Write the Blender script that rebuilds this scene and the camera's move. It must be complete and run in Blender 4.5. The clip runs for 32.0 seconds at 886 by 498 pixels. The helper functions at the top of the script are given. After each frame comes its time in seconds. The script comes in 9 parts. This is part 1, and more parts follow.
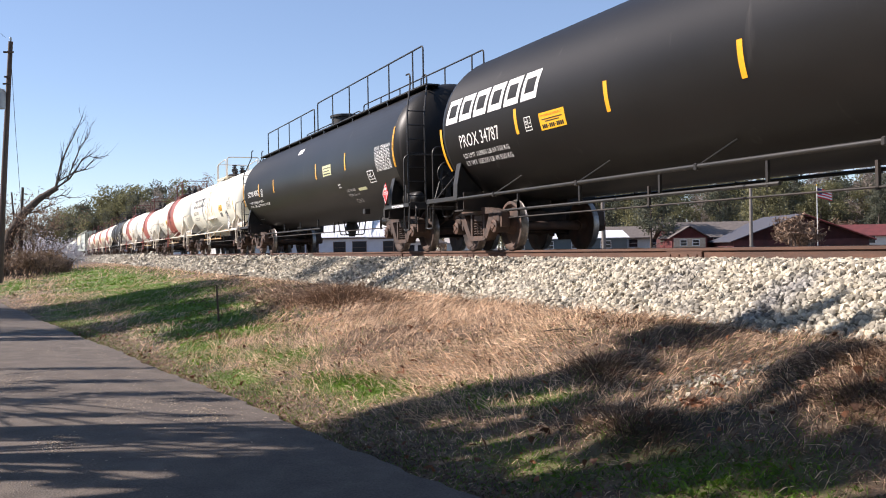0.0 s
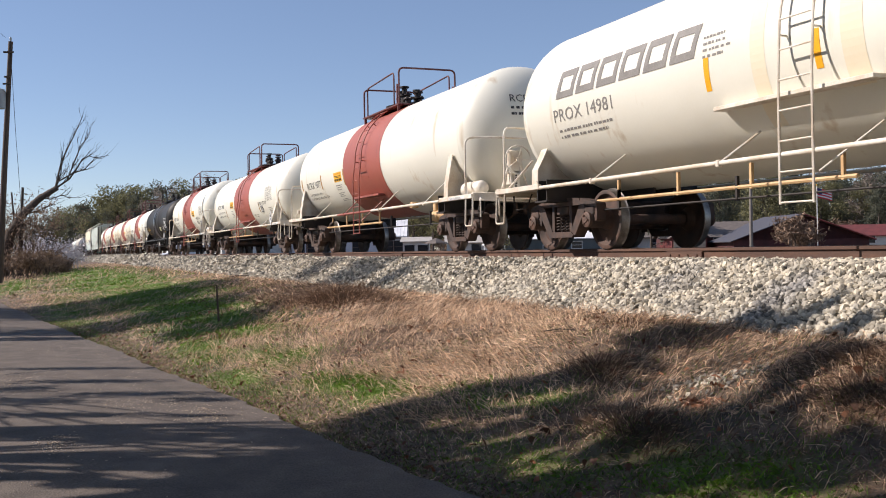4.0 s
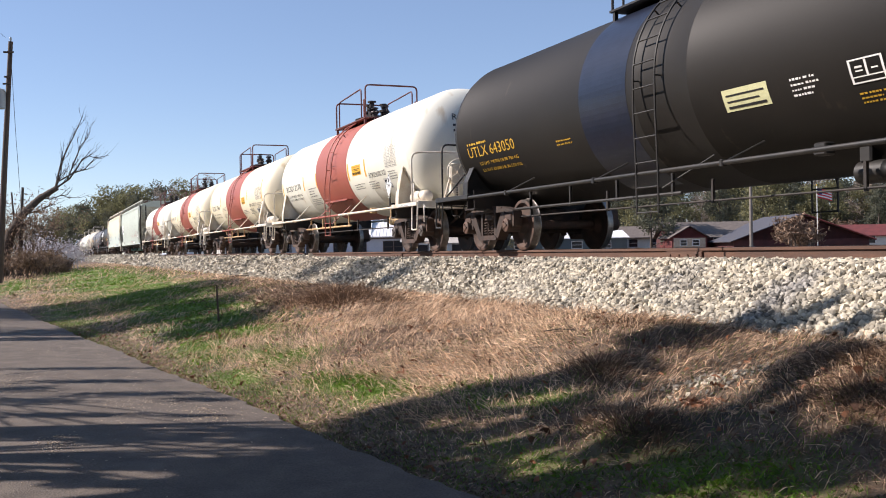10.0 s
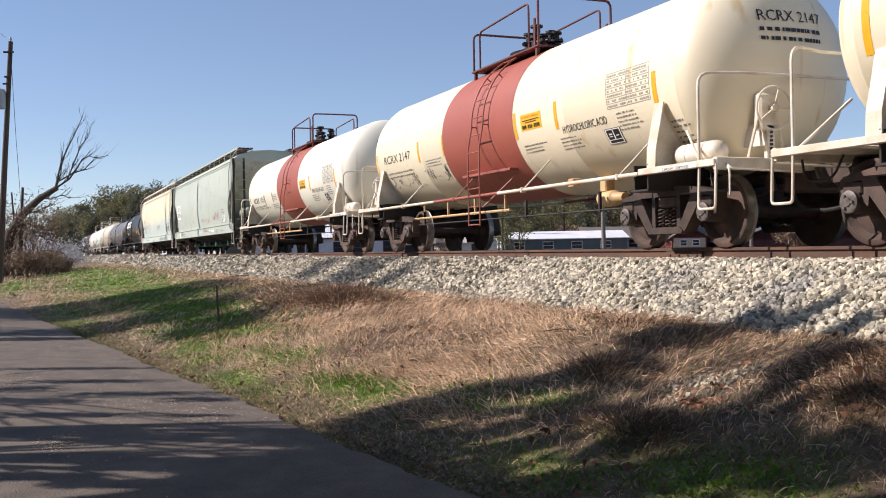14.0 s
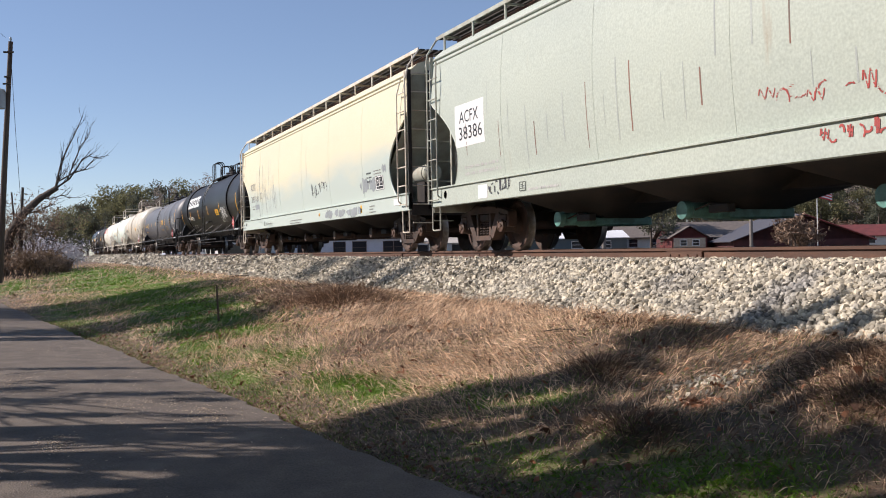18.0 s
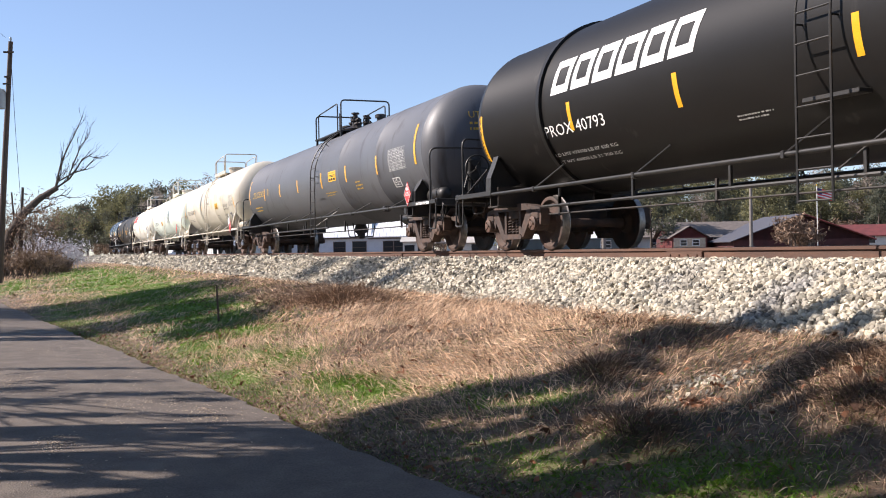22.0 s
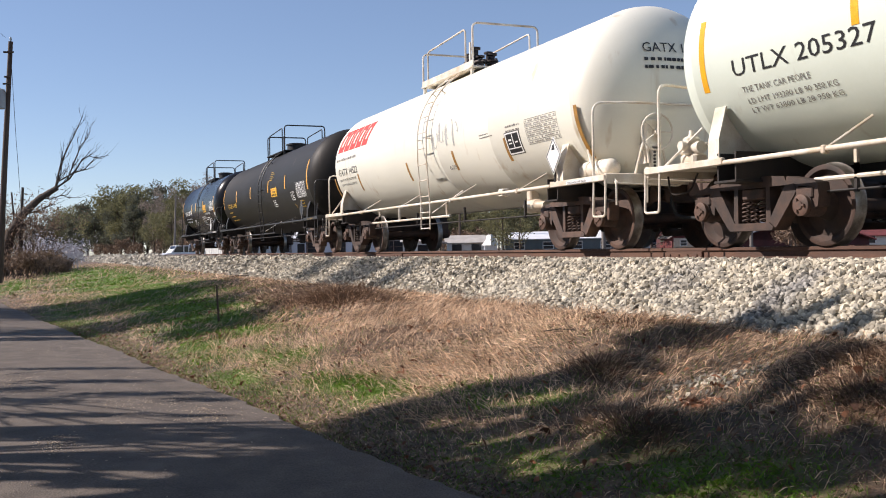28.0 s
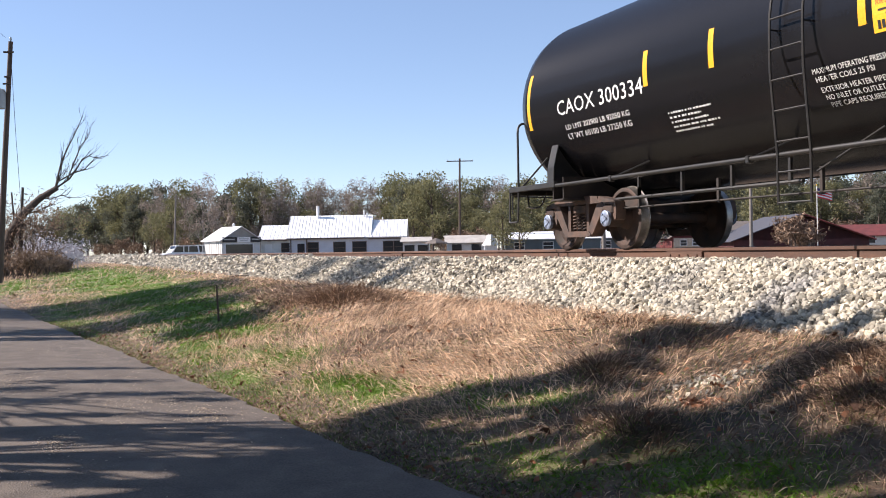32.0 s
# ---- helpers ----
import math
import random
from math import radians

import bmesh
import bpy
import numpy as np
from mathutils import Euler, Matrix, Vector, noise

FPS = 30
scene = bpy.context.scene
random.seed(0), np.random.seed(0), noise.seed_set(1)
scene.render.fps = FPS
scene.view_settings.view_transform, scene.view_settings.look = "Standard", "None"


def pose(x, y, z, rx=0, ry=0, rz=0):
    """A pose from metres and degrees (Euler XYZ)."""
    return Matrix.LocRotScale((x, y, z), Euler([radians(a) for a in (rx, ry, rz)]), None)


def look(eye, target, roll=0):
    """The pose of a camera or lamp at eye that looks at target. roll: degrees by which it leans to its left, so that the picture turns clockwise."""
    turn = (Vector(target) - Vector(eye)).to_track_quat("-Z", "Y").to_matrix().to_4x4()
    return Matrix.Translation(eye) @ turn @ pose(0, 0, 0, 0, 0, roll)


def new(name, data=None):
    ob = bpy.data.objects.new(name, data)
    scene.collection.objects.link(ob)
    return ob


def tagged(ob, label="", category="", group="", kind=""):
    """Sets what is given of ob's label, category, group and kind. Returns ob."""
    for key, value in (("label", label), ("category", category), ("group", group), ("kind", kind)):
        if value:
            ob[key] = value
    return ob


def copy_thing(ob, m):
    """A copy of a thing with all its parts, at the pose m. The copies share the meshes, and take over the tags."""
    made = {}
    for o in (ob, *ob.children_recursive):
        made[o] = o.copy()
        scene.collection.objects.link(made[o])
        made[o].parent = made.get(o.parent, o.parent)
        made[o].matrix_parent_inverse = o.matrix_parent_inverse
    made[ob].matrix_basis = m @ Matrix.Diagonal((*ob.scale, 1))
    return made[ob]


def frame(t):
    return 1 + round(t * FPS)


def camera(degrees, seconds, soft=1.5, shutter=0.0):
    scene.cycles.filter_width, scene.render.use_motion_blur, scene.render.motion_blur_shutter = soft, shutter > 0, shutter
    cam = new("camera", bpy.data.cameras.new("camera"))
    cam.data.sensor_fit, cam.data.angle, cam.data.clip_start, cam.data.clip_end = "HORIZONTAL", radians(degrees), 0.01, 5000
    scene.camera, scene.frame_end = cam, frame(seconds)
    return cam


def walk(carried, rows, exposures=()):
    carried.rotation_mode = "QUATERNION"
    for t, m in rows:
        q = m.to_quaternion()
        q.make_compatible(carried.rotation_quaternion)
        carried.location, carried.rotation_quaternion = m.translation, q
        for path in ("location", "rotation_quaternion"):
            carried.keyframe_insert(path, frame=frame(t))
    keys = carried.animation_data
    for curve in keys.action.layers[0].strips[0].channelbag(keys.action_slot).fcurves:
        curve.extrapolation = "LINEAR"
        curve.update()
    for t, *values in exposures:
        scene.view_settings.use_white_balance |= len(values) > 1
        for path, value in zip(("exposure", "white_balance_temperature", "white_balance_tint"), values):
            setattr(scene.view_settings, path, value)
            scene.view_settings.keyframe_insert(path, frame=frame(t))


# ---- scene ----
EXPOSURES = [(t, e + 0.12, 6640, 17) for t, e in ((0, 0.68), (2.0, 0.63), (3.2, 0.33), (6.0, 0.18), (8.5, 0.23), (10, 0.53), (12, 0.33), (14, 0.33), (17, 0.24), (19, 0.25), (20, 0.25), (21, 0.7), (23, 0.76), (25, 0.52), (28, 0.33), (29, 0.43), (30, 0.73), (32, 0.78))]
# ---- camera: it stands on the road, beside the line ----
EYE = (0.0, 0.0, 1.45)
AXIS = (-0.92553, 0.37868)           # heading of the view, level
SIDE = (0.37868, 0.92553)            # to its right
cam = camera(48.37, 32.0, 1.0)
STAND = look(EYE, (EYE[0] + 50 * AXIS[0], EYE[1] + 50 * AXIS[1], EYE[2] - 0.0085), -1.06)
walk(cam, [(0, STAND), (32, STAND)], EXPOSURES)

# ---- light: a clear winter noon ----
SUN = Vector((-0.36, -0.70, 0.615)).normalized()
sun_data = bpy.data.lights.new("sun", "SUN")
sun_data.energy, sun_data.angle, sun_data.color = 5.0, radians(0.53), (1.0, 0.94, 0.86)
sun = new("sun", sun_data)
sun.matrix_world = look(SUN * 60, (0, 0, 0))
sky_world = bpy.data.worlds.new("sky")
scene.world = sky_world
sky_world.use_nodes = True
sky_nodes = sky_world.node_tree.nodes
sky = sky_nodes.new("ShaderNodeTexSky")
sky.sky_type, sky.sun_disc = "NISHITA", False
sky.sun_elevation, sky.sun_rotation = math.asin(SUN.z), math.atan2(SUN.x, SUN.y)
sky.air_density, sky.dust_density, sky.ozone_density = 1.0, 0.0, 1.8
sky.altitude = 1800
haze = sky_nodes.new("ShaderNodeMix")      # thin even winter haze over the clear sky
haze.data_type = "RGBA"
haze.inputs[0].default_value, haze.inputs[7].default_value = 0.20, (2.9, 4.4, 7.0, 1)
sky_world.node_tree.links.new(sky.outputs[0], haze.inputs[6])
sky_world.node_tree.links.new(haze.outputs[2], sky_nodes["Background"].inputs[0])
sky_nodes["Background"].inputs[1].default_value = 0.089


# ---- materials ----
def material(name, colour, rough=0.6, metal=0.0, second=None, amount=0.35, scale=6.0, stretch=(1, 1, 1), fine=60.0,
             bump=0.15, island=0.0, each=0.0, stain=None, stain_at=0.62, stain_scale=2.0, stain_stretch=(1, 1, 1),
             spec=0.5, world=False, third=None, third_scale=0.25, third_at=0.5, third_soft=0.12, translucent=0.0, gritty=0.14, low=None, cover=None, cover_name="turf"):
    """A procedural surface: a base colour that drifts towards a second one, fine grain, an optional stain and relief."""
    m = bpy.data.materials.new(name)
    m.use_nodes = True
    t = m.node_tree
    n, link = t.nodes, t.links.new
    bsdf = n["Principled BSDF"]
    bsdf.inputs["Roughness"].default_value, bsdf.inputs["Metallic"].default_value = rough, metal
    bsdf.inputs["Specular IOR Level"].default_value = spec
    if world:
        at = n.new("ShaderNodeNewGeometry").outputs["Position"]
    else:
        at = n.new("ShaderNodeTexCoord").outputs["Object"]

    def noise_at(size, squeeze=(1, 1, 1), detail=4.0):
        mapping = n.new("ShaderNodeMapping")
        mapping.inputs["Scale"].default_value = squeeze
        tex = n.new("ShaderNodeTexNoise")
        tex.inputs["Scale"].default_value, tex.inputs["Detail"].default_value = size, detail
        link(at, mapping.inputs["Vector"])
        link(mapping.outputs[0], tex.inputs["Vector"])
        return tex.outputs["Fac"]

    def ramp(source, low, high):
        r = n.new("ShaderNodeMapRange")
        r.inputs["From Min"].default_value, r.inputs["From Max"].default_value = low, high
        link(source, r.inputs["Value"])
        return r.outputs[0]

    def mix(fac, a, b, mode="MIX"):
        x = n.new("ShaderNodeMix")
        x.data_type, x.blend_type = "RGBA", mode
        for value, socket in ((fac, x.inputs[0]), (a, x.inputs[6]), (b, x.inputs[7])):
            if isinstance(value, (int, float)):
                socket.default_value = value
            elif isinstance(value, tuple):
                socket.default_value = (*value, 1)
            else:
                link(value, socket)
        return x.outputs[2]

    second = second or tuple(c * (1 - amount) for c in colour)
    out = mix(ramp(noise_at(scale, stretch), 0.35, 0.68), tuple(colour), tuple(second))
    if third:
        out = mix(ramp(noise_at(third_scale, (1, 1, 1), 3.0), third_at - third_soft, third_at + third_soft), out, tuple(third))
    grain = noise_at(fine, (1, 1, 1), 2.0)
    out = mix(0.5, out, mix(ramp(grain, 0.25, 0.75), (0.5 - gritty,) * 3, (0.5 + gritty,) * 3), "OVERLAY")
    if stain:
        out = mix(ramp(noise_at(stain_scale, stain_stretch, 6.0), stain_at, stain_at + 0.12), out, tuple(stain))
    if low:
        high_at, band_, tone = low
        split = n.new("ShaderNodeSeparateXYZ")
        link(at, split.inputs[0])
        ragged_ = n.new("ShaderNodeMath")
        ragged_.operation = "MULTIPLY_ADD"
        link(noise_at(0.55, (0.6, 1, 2), 5.0), ragged_.inputs[0])
        ragged_.inputs[1].default_value = 1.6
        link(split.outputs[2], ragged_.inputs[2])
        out = mix(ramp(ragged_.outputs[0], high_at + 0.8 + band_, high_at + 0.8 - band_), out, tuple(tone))
    if cover:
        grown = n.new("ShaderNodeAttribute")
        grown.attribute_name = cover_name
        out = mix(grown.outputs["Fac"], out, mix(ramp(noise_at(2.2, (1, 1, 1), 6.0), 0.35, 0.7), tuple(cover), tuple(0.5 * c for c in cover)))
    if island or each:
        source = n.new("ShaderNodeNewGeometry").outputs["Random Per Island"] if island else n.new("ShaderNodeObjectInfo").outputs["Random"]
        k = island or each
        r = n.new("ShaderNodeMapRange")
        r.inputs["To Min"].default_value, r.inputs["To Max"].default_value = 1 - k, 1 + k
        link(source, r.inputs["Value"])
        hsv = n.new("ShaderNodeHueSaturation")
        link(r.outputs[0], hsv.inputs["Value"])
        link(out, hsv.inputs["Color"])
        out = hsv.outputs[0]
    link(out, bsdf.inputs["Base Color"])
    if bump:
        b = n.new("ShaderNodeBump")
        b.inputs["Strength"].default_value, b.inputs["Distance"].default_value = bump, 0.01
        link(grain, b.inputs["Height"])
        link(b.outputs[0], bsdf.inputs["Normal"])
    if translucent:
        tr = n.new("ShaderNodeBsdfTranslucent")
        link(out, tr.inputs[0])
        both = n.new("ShaderNodeMixShader")
        both.inputs[0].default_value = translucent
        link(bsdf.outputs[0], both.inputs[1])
        link(tr.outputs[0], both.inputs[2])
        link(both.outputs[0], n["Material Output"].inputs[0])
    return m


DOWN = (2.2, 2.2, 0.16)              # streaks that run down a side


def tank_paint(name, colour, rough, stain, stain_at=0.66, amount=0.14, second=None):
    return material(name, colour, rough, 0, second, amount, 0.8, (0.5, 1, 1), 25, 0.015, 0, 0, stain, stain_at, 1.6, DOWN, 0.22 if max(colour) < 0.1 else 0.5, gritty=0.025)


P_BLACK = tank_paint("black_tank_paint", (0.0165, 0.0155, 0.0148), 0.42, (0.045, 0.041, 0.038), 0.65, 0.3)
P_GLOSS = tank_paint("fresh_black_paint", (0.011, 0.011, 0.013), 0.24, (0.03, 0.03, 0.03), 0.72, 0.2)
P_DULL = tank_paint("dull_black_paint", (0.0185, 0.0165, 0.0142), 0.55, (0.060, 0.046, 0.034), 0.65, 0.3)
P_GREY = tank_paint("slate_grey_paint", (0.095, 0.098, 0.108), 0.5, (0.055, 0.052, 0.055), 0.58, 0.18)
P_WHITE = tank_paint("white_tank_paint", (0.78, 0.765, 0.66), 0.42, (0.58, 0.50, 0.37), 0.61, 0.08)
P_CREAM = tank_paint("cream_tank_paint", (0.80, 0.72, 0.54), 0.42, (0.62, 0.46, 0.24), 0.63, 0.08)
P_BEIGE = tank_paint("beige_tank_paint", (0.55, 0.505, 0.41), 0.45, (0.42, 0.34, 0.24), 0.62, 0.1)
P_COLD = tank_paint("cold_white_paint", (0.69, 0.76, 0.67), 0.42, (0.50, 0.50, 0.42), 0.66, 0.08)
P_RED = tank_paint("red_oxide_band_paint", (0.36, 0.095, 0.065), 0.5, (0.22, 0.07, 0.05), 0.6, 0.12)
P_PATCH = material("blue_black_patch_paint", (0.012, 0.017, 0.035), 0.3, amount=0.3)
RUST_GRIME = material("rust_grey_grime", (0.16, 0.115, 0.095), 0.7, 0, (0.27, 0.12, 0.085), 0.3, 2.0, (3, 1, 0.5), 30, 0.1)
DARK_SIDING = material("dark_teal_siding", (0.12, 0.155, 0.165), 0.7, 0, (0.09, 0.12, 0.13), 0.1, 0.8)
DARK_RED = material("dark_maroon_boards", (0.085, 0.026, 0.026), 0.8, 0, (0.06, 0.02, 0.02), 0.1, 1.4)
H_GREEN = material("grey_green_hopper_paint", (0.44, 0.49, 0.42), 0.55, 0, (0.38, 0.43, 0.38), 0.1, 0.5, (0.4, 1, 1), 30, 0.08, 0, 0,
                   (0.33, 0.25, 0.17), 0.68, 1.5, DOWN)
H_CREAM = material("faded_cream_hopper_paint", (0.68, 0.63, 0.45), 0.55, 0, (0.62, 0.58, 0.42), 0.1, 0.34, (0.4, 1, 1.6), 30, 0.08, 0, 0,
                   (0.38, 0.27, 0.16), 0.67, 1.5, DOWN, low=(2.15, 0.28, (0.47, 0.54, 0.49)))
STEEL = material("rusty_truck_steel", (0.085, 0.050, 0.036), 0.75, 0, (0.035, 0.027, 0.024), 0.4, 5, (1, 1, 1), 70, 0.4, 0, 0.35)
DARK_STEEL = material("grimy_dark_steel", (0.015, 0.013, 0.012), 0.7, 0, (0.032, 0.023, 0.018), 0.4, 4, (1, 1, 1), 60, 0.3)
WHEEL_FACE = material("rust_brown_wheel", (0.085, 0.046, 0.032), 0.75, 0, (0.036, 0.025, 0.020), 0.4, 4, (1, 1, 1), 50, 0.3, 0, 0.3)
TREAD = material("polished_wheel_tread", (0.34, 0.32, 0.30), 0.4, 0.8, (0.18, 0.16, 0.14), 0.3, 8)
RAIL_SIDE = material("rusty_rail_steel", (0.125, 0.062, 0.038), 0.8, 0, (0.075, 0.040, 0.028), 0.4, 1.5, (1, 6, 6), 50, 0.3)
RAIL_TOP = material("polished_rail_head", (0.36, 0.31, 0.27), 0.35, 0.8, (0.24, 0.19, 0.16), 0.3, 3)
PIPE_WHITE = material("white_painted_pipe", (0.76, 0.72, 0.63), 0.5, 0, (0.55, 0.45, 0.33), 0.2, 3)
PIPE_BLACK = material("black_painted_pipe", (0.012, 0.012, 0.012), 0.5, 0, (0.024, 0.021, 0.018), 0.4, 5)
PIPE_RED = material("red_oxide_pipe", (0.36, 0.10, 0.07), 0.55, 0, (0.24, 0.07, 0.05), 0.2, 4)
# red oxide with the shade of the backlit top rails put into it
PIPE_RED_SHADED = material("backlit_red_oxide_steel", (0.16, 0.048, 0.040), 0.6, 0, (0.08, 0.032, 0.028), 0.3, 4)
PIPE_CREAM = material("cream_painted_pipe", (0.62, 0.43, 0.22), 0.55, 0, (0.44, 0.26, 0.12), 0.2, 3)
PIPE_BEIGE = material("beige_painted_pipe", (0.56, 0.51, 0.42), 0.5, 0, (0.42, 0.36, 0.28), 0.2, 3)
PIPE_GREEN = material("grey_green_painted_steel", (0.46, 0.50, 0.43), 0.55, 0, (0.32, 0.30, 0.24), 0.2, 3)
TEAL = material("teal_painted_cap", (0.06, 0.14, 0.12), 0.5, 0, (0.12, 0.30, 0.26), 0.2, 6)
VALVE = material("dark_valve_iron", (0.03, 0.028, 0.027), 0.5, 0.4, (0.05, 0.035, 0.03), 0.4, 10)
RUBBER = material("black_rubber_hose", (0.02, 0.02, 0.02), 0.8, 0)
CAP_BLUE = material("blue_grey_bearing_cap", (0.30, 0.37, 0.50), 0.45, 0.2, (0.12, 0.13, 0.16), 0.4, 14)
CAP_RUST = material("rusty_bearing_cap", (0.12, 0.065, 0.045), 0.7, 0, (0.06, 0.04, 0.03), 0.4, 12)
CAP_GREY = material("greasy_grey_bearing_cap", (0.15, 0.13, 0.12), 0.55, 0.2, (0.05, 0.04, 0.035), 0.4, 12)
INK_WHITE = material("white_lettering", (0.80, 0.80, 0.78), 0.5, amount=0.1)
INK_DULL = material("weathered_white_lettering", (0.50, 0.50, 0.48), 0.6, amount=0.2)
INK_BLACK = material("black_lettering", (0.02, 0.02, 0.022), 0.5, amount=0.2)
INK_GREY = material("faded_grey_lettering", (0.22, 0.21, 0.19), 0.6, amount=0.2)
GRIME_PALE = material("pale_grey_grime", (0.40, 0.44, 0.41), 0.6, 0, (0.30, 0.33, 0.32), 0.3, 3)
INK_FAINT = material("worn_grey_lettering", (0.36, 0.345, 0.31), 0.6, amount=0.2)
INK_YELLOW = material("yellow_lettering", (0.60, 0.36, 0.03), 0.5, amount=0.15)
INK_RED = material("red_lettering", (0.62, 0.05, 0.03), 0.5, amount=0.15)
REFLECT = material("amber_reflective_tape", (0.86, 0.42, 0.02), 0.35, amount=0.12)
REFLECT_DIRTY = material("dirty_amber_reflective_tape", (0.42, 0.22, 0.05), 0.5, amount=0.3)
SIGN_YELLOW = material("orange_yellow_notice", (0.86, 0.46, 0.02), 0.45, amount=0.08)
SIGN_PALE = material("pale_yellow_notice", (0.62, 0.62, 0.36), 0.5, amount=0.1)
SIGN_WHITE = material("white_placard", (0.78, 0.78, 0.76), 0.45, amount=0.05)
SIGN_RED = material("red_placard", (0.62, 0.03, 0.03), 0.45, amount=0.1)
SIGN_BLACK = material("black_stencil_panel", (0.015, 0.015, 0.017), 0.5, amount=0.1)
GRAFFITI_RED = material("red_spray_paint", (0.42, 0.07, 0.06), 0.6, amount=0.2)
GRAFFITI_BLACK = material("black_spray_paint", (0.05, 0.05, 0.06), 0.6, amount=0.2)
GRAFFITI_GREY = material("grey_cover_paint", (0.29, 0.32, 0.33), 0.6, amount=0.15)
ASPHALT = material("weathered_asphalt", (0.122, 0.098, 0.079), 0.88, 0, (0.078, 0.062, 0.050), 0.3, 3.0, (1, 1, 1), 70, 1.0, 0, 0,
                   (0.165, 0.136, 0.110), 0.60, 0.9, (1, 1, 1), world=True, gritty=0.40)
EARTH = material("straw_covered_earth", (0.20, 0.135, 0.088), 0.95, 0, (0.058, 0.040, 0.028), 0.3, 9.0, (1, 1, 1), 45, 1.0, 0, 0,
                 (0.06, 0.045, 0.03), 0.55, 0.8, (1, 1, 1), world=True, cover=(0.115, 0.20, 0.022))
STONE = material("grey_limestone_ballast", (0.50, 0.445, 0.345), 0.9, 0, (0.29, 0.27, 0.225), 0.3, 6, (1, 1, 1), 60, 0.4, 0.6, 0,
                 (0.21, 0.205, 0.20), 0.63, 0.55, (1, 1, 1), world=True)
BALLAST_BED = material("ballast_bed_gravel", (0.17, 0.155, 0.13), 0.95, 0, (0.07, 0.065, 0.06), 0.3, 14, (1, 1, 1), 35, 1.0, world=True)
TIMBER = material("creosoted_tie_timber", (0.075, 0.058, 0.045), 0.9, 0, (0.12, 0.10, 0.085), 0.3, 3, (8, 1, 8), 60, 0.5, 0, 0.3)
DULL_ROOF = material("weathered_tan_metal_roof", (0.46, 0.43, 0.39), 0.6, 0, (0.36, 0.33, 0.29), 0.2, 1.2)
BROWN_FRAME = material("brown_window_frame", (0.11, 0.075, 0.06), 0.7, amount=0.2)
POLE_WOOD = material("weathered_pole_wood", (0.115, 0.082, 0.062), 0.9, 0, (0.062, 0.046, 0.038), 0.3, 5, (6, 6, 0.4), 60, 0.5)
SAND = material("pale_sandy_dust", (0.52, 0.42, 0.31), 0.95, 0, (0.36, 0.28, 0.21), 0.3, 9, (1, 1, 1), 60, 0.6, world=True)
GREY_WOOD = material("grey_weathered_wood", (0.22, 0.20, 0.18), 0.9, 0, (0.13, 0.115, 0.10), 0.3, 5, (6, 6, 0.4), 60, 0.5)
STRAW = material("dry_straw_grass", (0.84, 0.61, 0.415), 0.8, 0, (0.56, 0.365, 0.225), 0.3, 1.6, (1, 1, 1), 40, 0, 0.45, 0, world=True, translucent=0.2)
BROWN_GRASS = material("brown_dead_grass", (0.20, 0.120, 0.073), 0.85, 0, (0.105, 0.065, 0.042), 0.3, 1.6, (1, 1, 1), 40, 0, 0.5, 0, world=True, translucent=0.15)
GREEN_GRASS = material("green_winter_grass", (0.130, 0.240, 0.018), 0.7, 0, (0.085, 0.155, 0.014), 0.3, 1.6, (1, 1, 1), 40, 0, 0.45, 0, world=True, translucent=0.3)
DEAD_LEAF = material("rust_brown_fallen_leaf", (0.23, 0.085, 0.035), 0.8, 0, (0.14, 0.06, 0.03), 0.3, 5, (1, 1, 1), 40, 0, 0.4)
BARK = material("grey_brown_bark", (0.105, 0.082, 0.066), 0.95, 0, (0.055, 0.043, 0.035), 0.3, 4, (3, 3, 0.6), 40, 0.6)
PALE_BARK = material("pale_grey_bark", (0.29, 0.26, 0.235), 0.95, 0, (0.17, 0.15, 0.135), 0.3, 4, (3, 3, 0.6), 40, 0.6)
LEAF_DARK = material("dark_pine_foliage", (0.125, 0.132, 0.090), 0.85, 0, (0.088, 0.094, 0.068), 0.3, 0.4, (1, 1, 1), 8, 0, 0.3, 0, translucent=0.4)
LEAF_OLIVE = material("olive_evergreen_foliage", (0.205, 0.195, 0.095), 0.85, 0, (0.140, 0.138, 0.072), 0.3, 0.4, (1, 1, 1), 8, 0, 0.35, 0, translucent=0.4)
LEAF_NEAR = material("dark_evergreen_leaf", (0.060, 0.066, 0.030), 0.6, 0, (0.040, 0.046, 0.022), 0.3, 0.4, (1, 1, 1), 8, 0, 0.3, 0, translucent=0.15)
LEAF_BROWN = material("bare_twig_brown", (0.29, 0.24, 0.20), 0.9, 0, (0.20, 0.165, 0.14), 0.3, 0.4, (1, 1, 1), 8, 0, 0.3, 0, translucent=0.2)
BRUSH = material("dark_brown_brush", (0.27, 0.185, 0.125), 0.9, 0, (0.15, 0.10, 0.07), 0.3, 0.6, (1, 1, 1), 8, 0, 0.4, 0, translucent=0.1)
TWIG_PALE = material("pale_bare_twigs", (0.66, 0.65, 0.68), 0.9, 0, (0.50, 0.48, 0.50), 0.3, 0.4, (1, 1, 1), 8, 0, 0.3)
METAL_ROOF = material("white_metal_roof", (0.80, 0.80, 0.80), 0.35, 0.0, (0.70, 0.70, 0.70), 0.1, 0.6)
SHINGLE = material("grey_brown_shingles", (0.15, 0.125, 0.11), 0.9, 0, (0.10, 0.085, 0.078), 0.2, 3, (1, 1, 1), 20, 0.4)
SIDING = material("pale_blue_grey_siding", (0.56, 0.60, 0.66), 0.7, 0, (0.48, 0.52, 0.58), 0.1, 0.8)
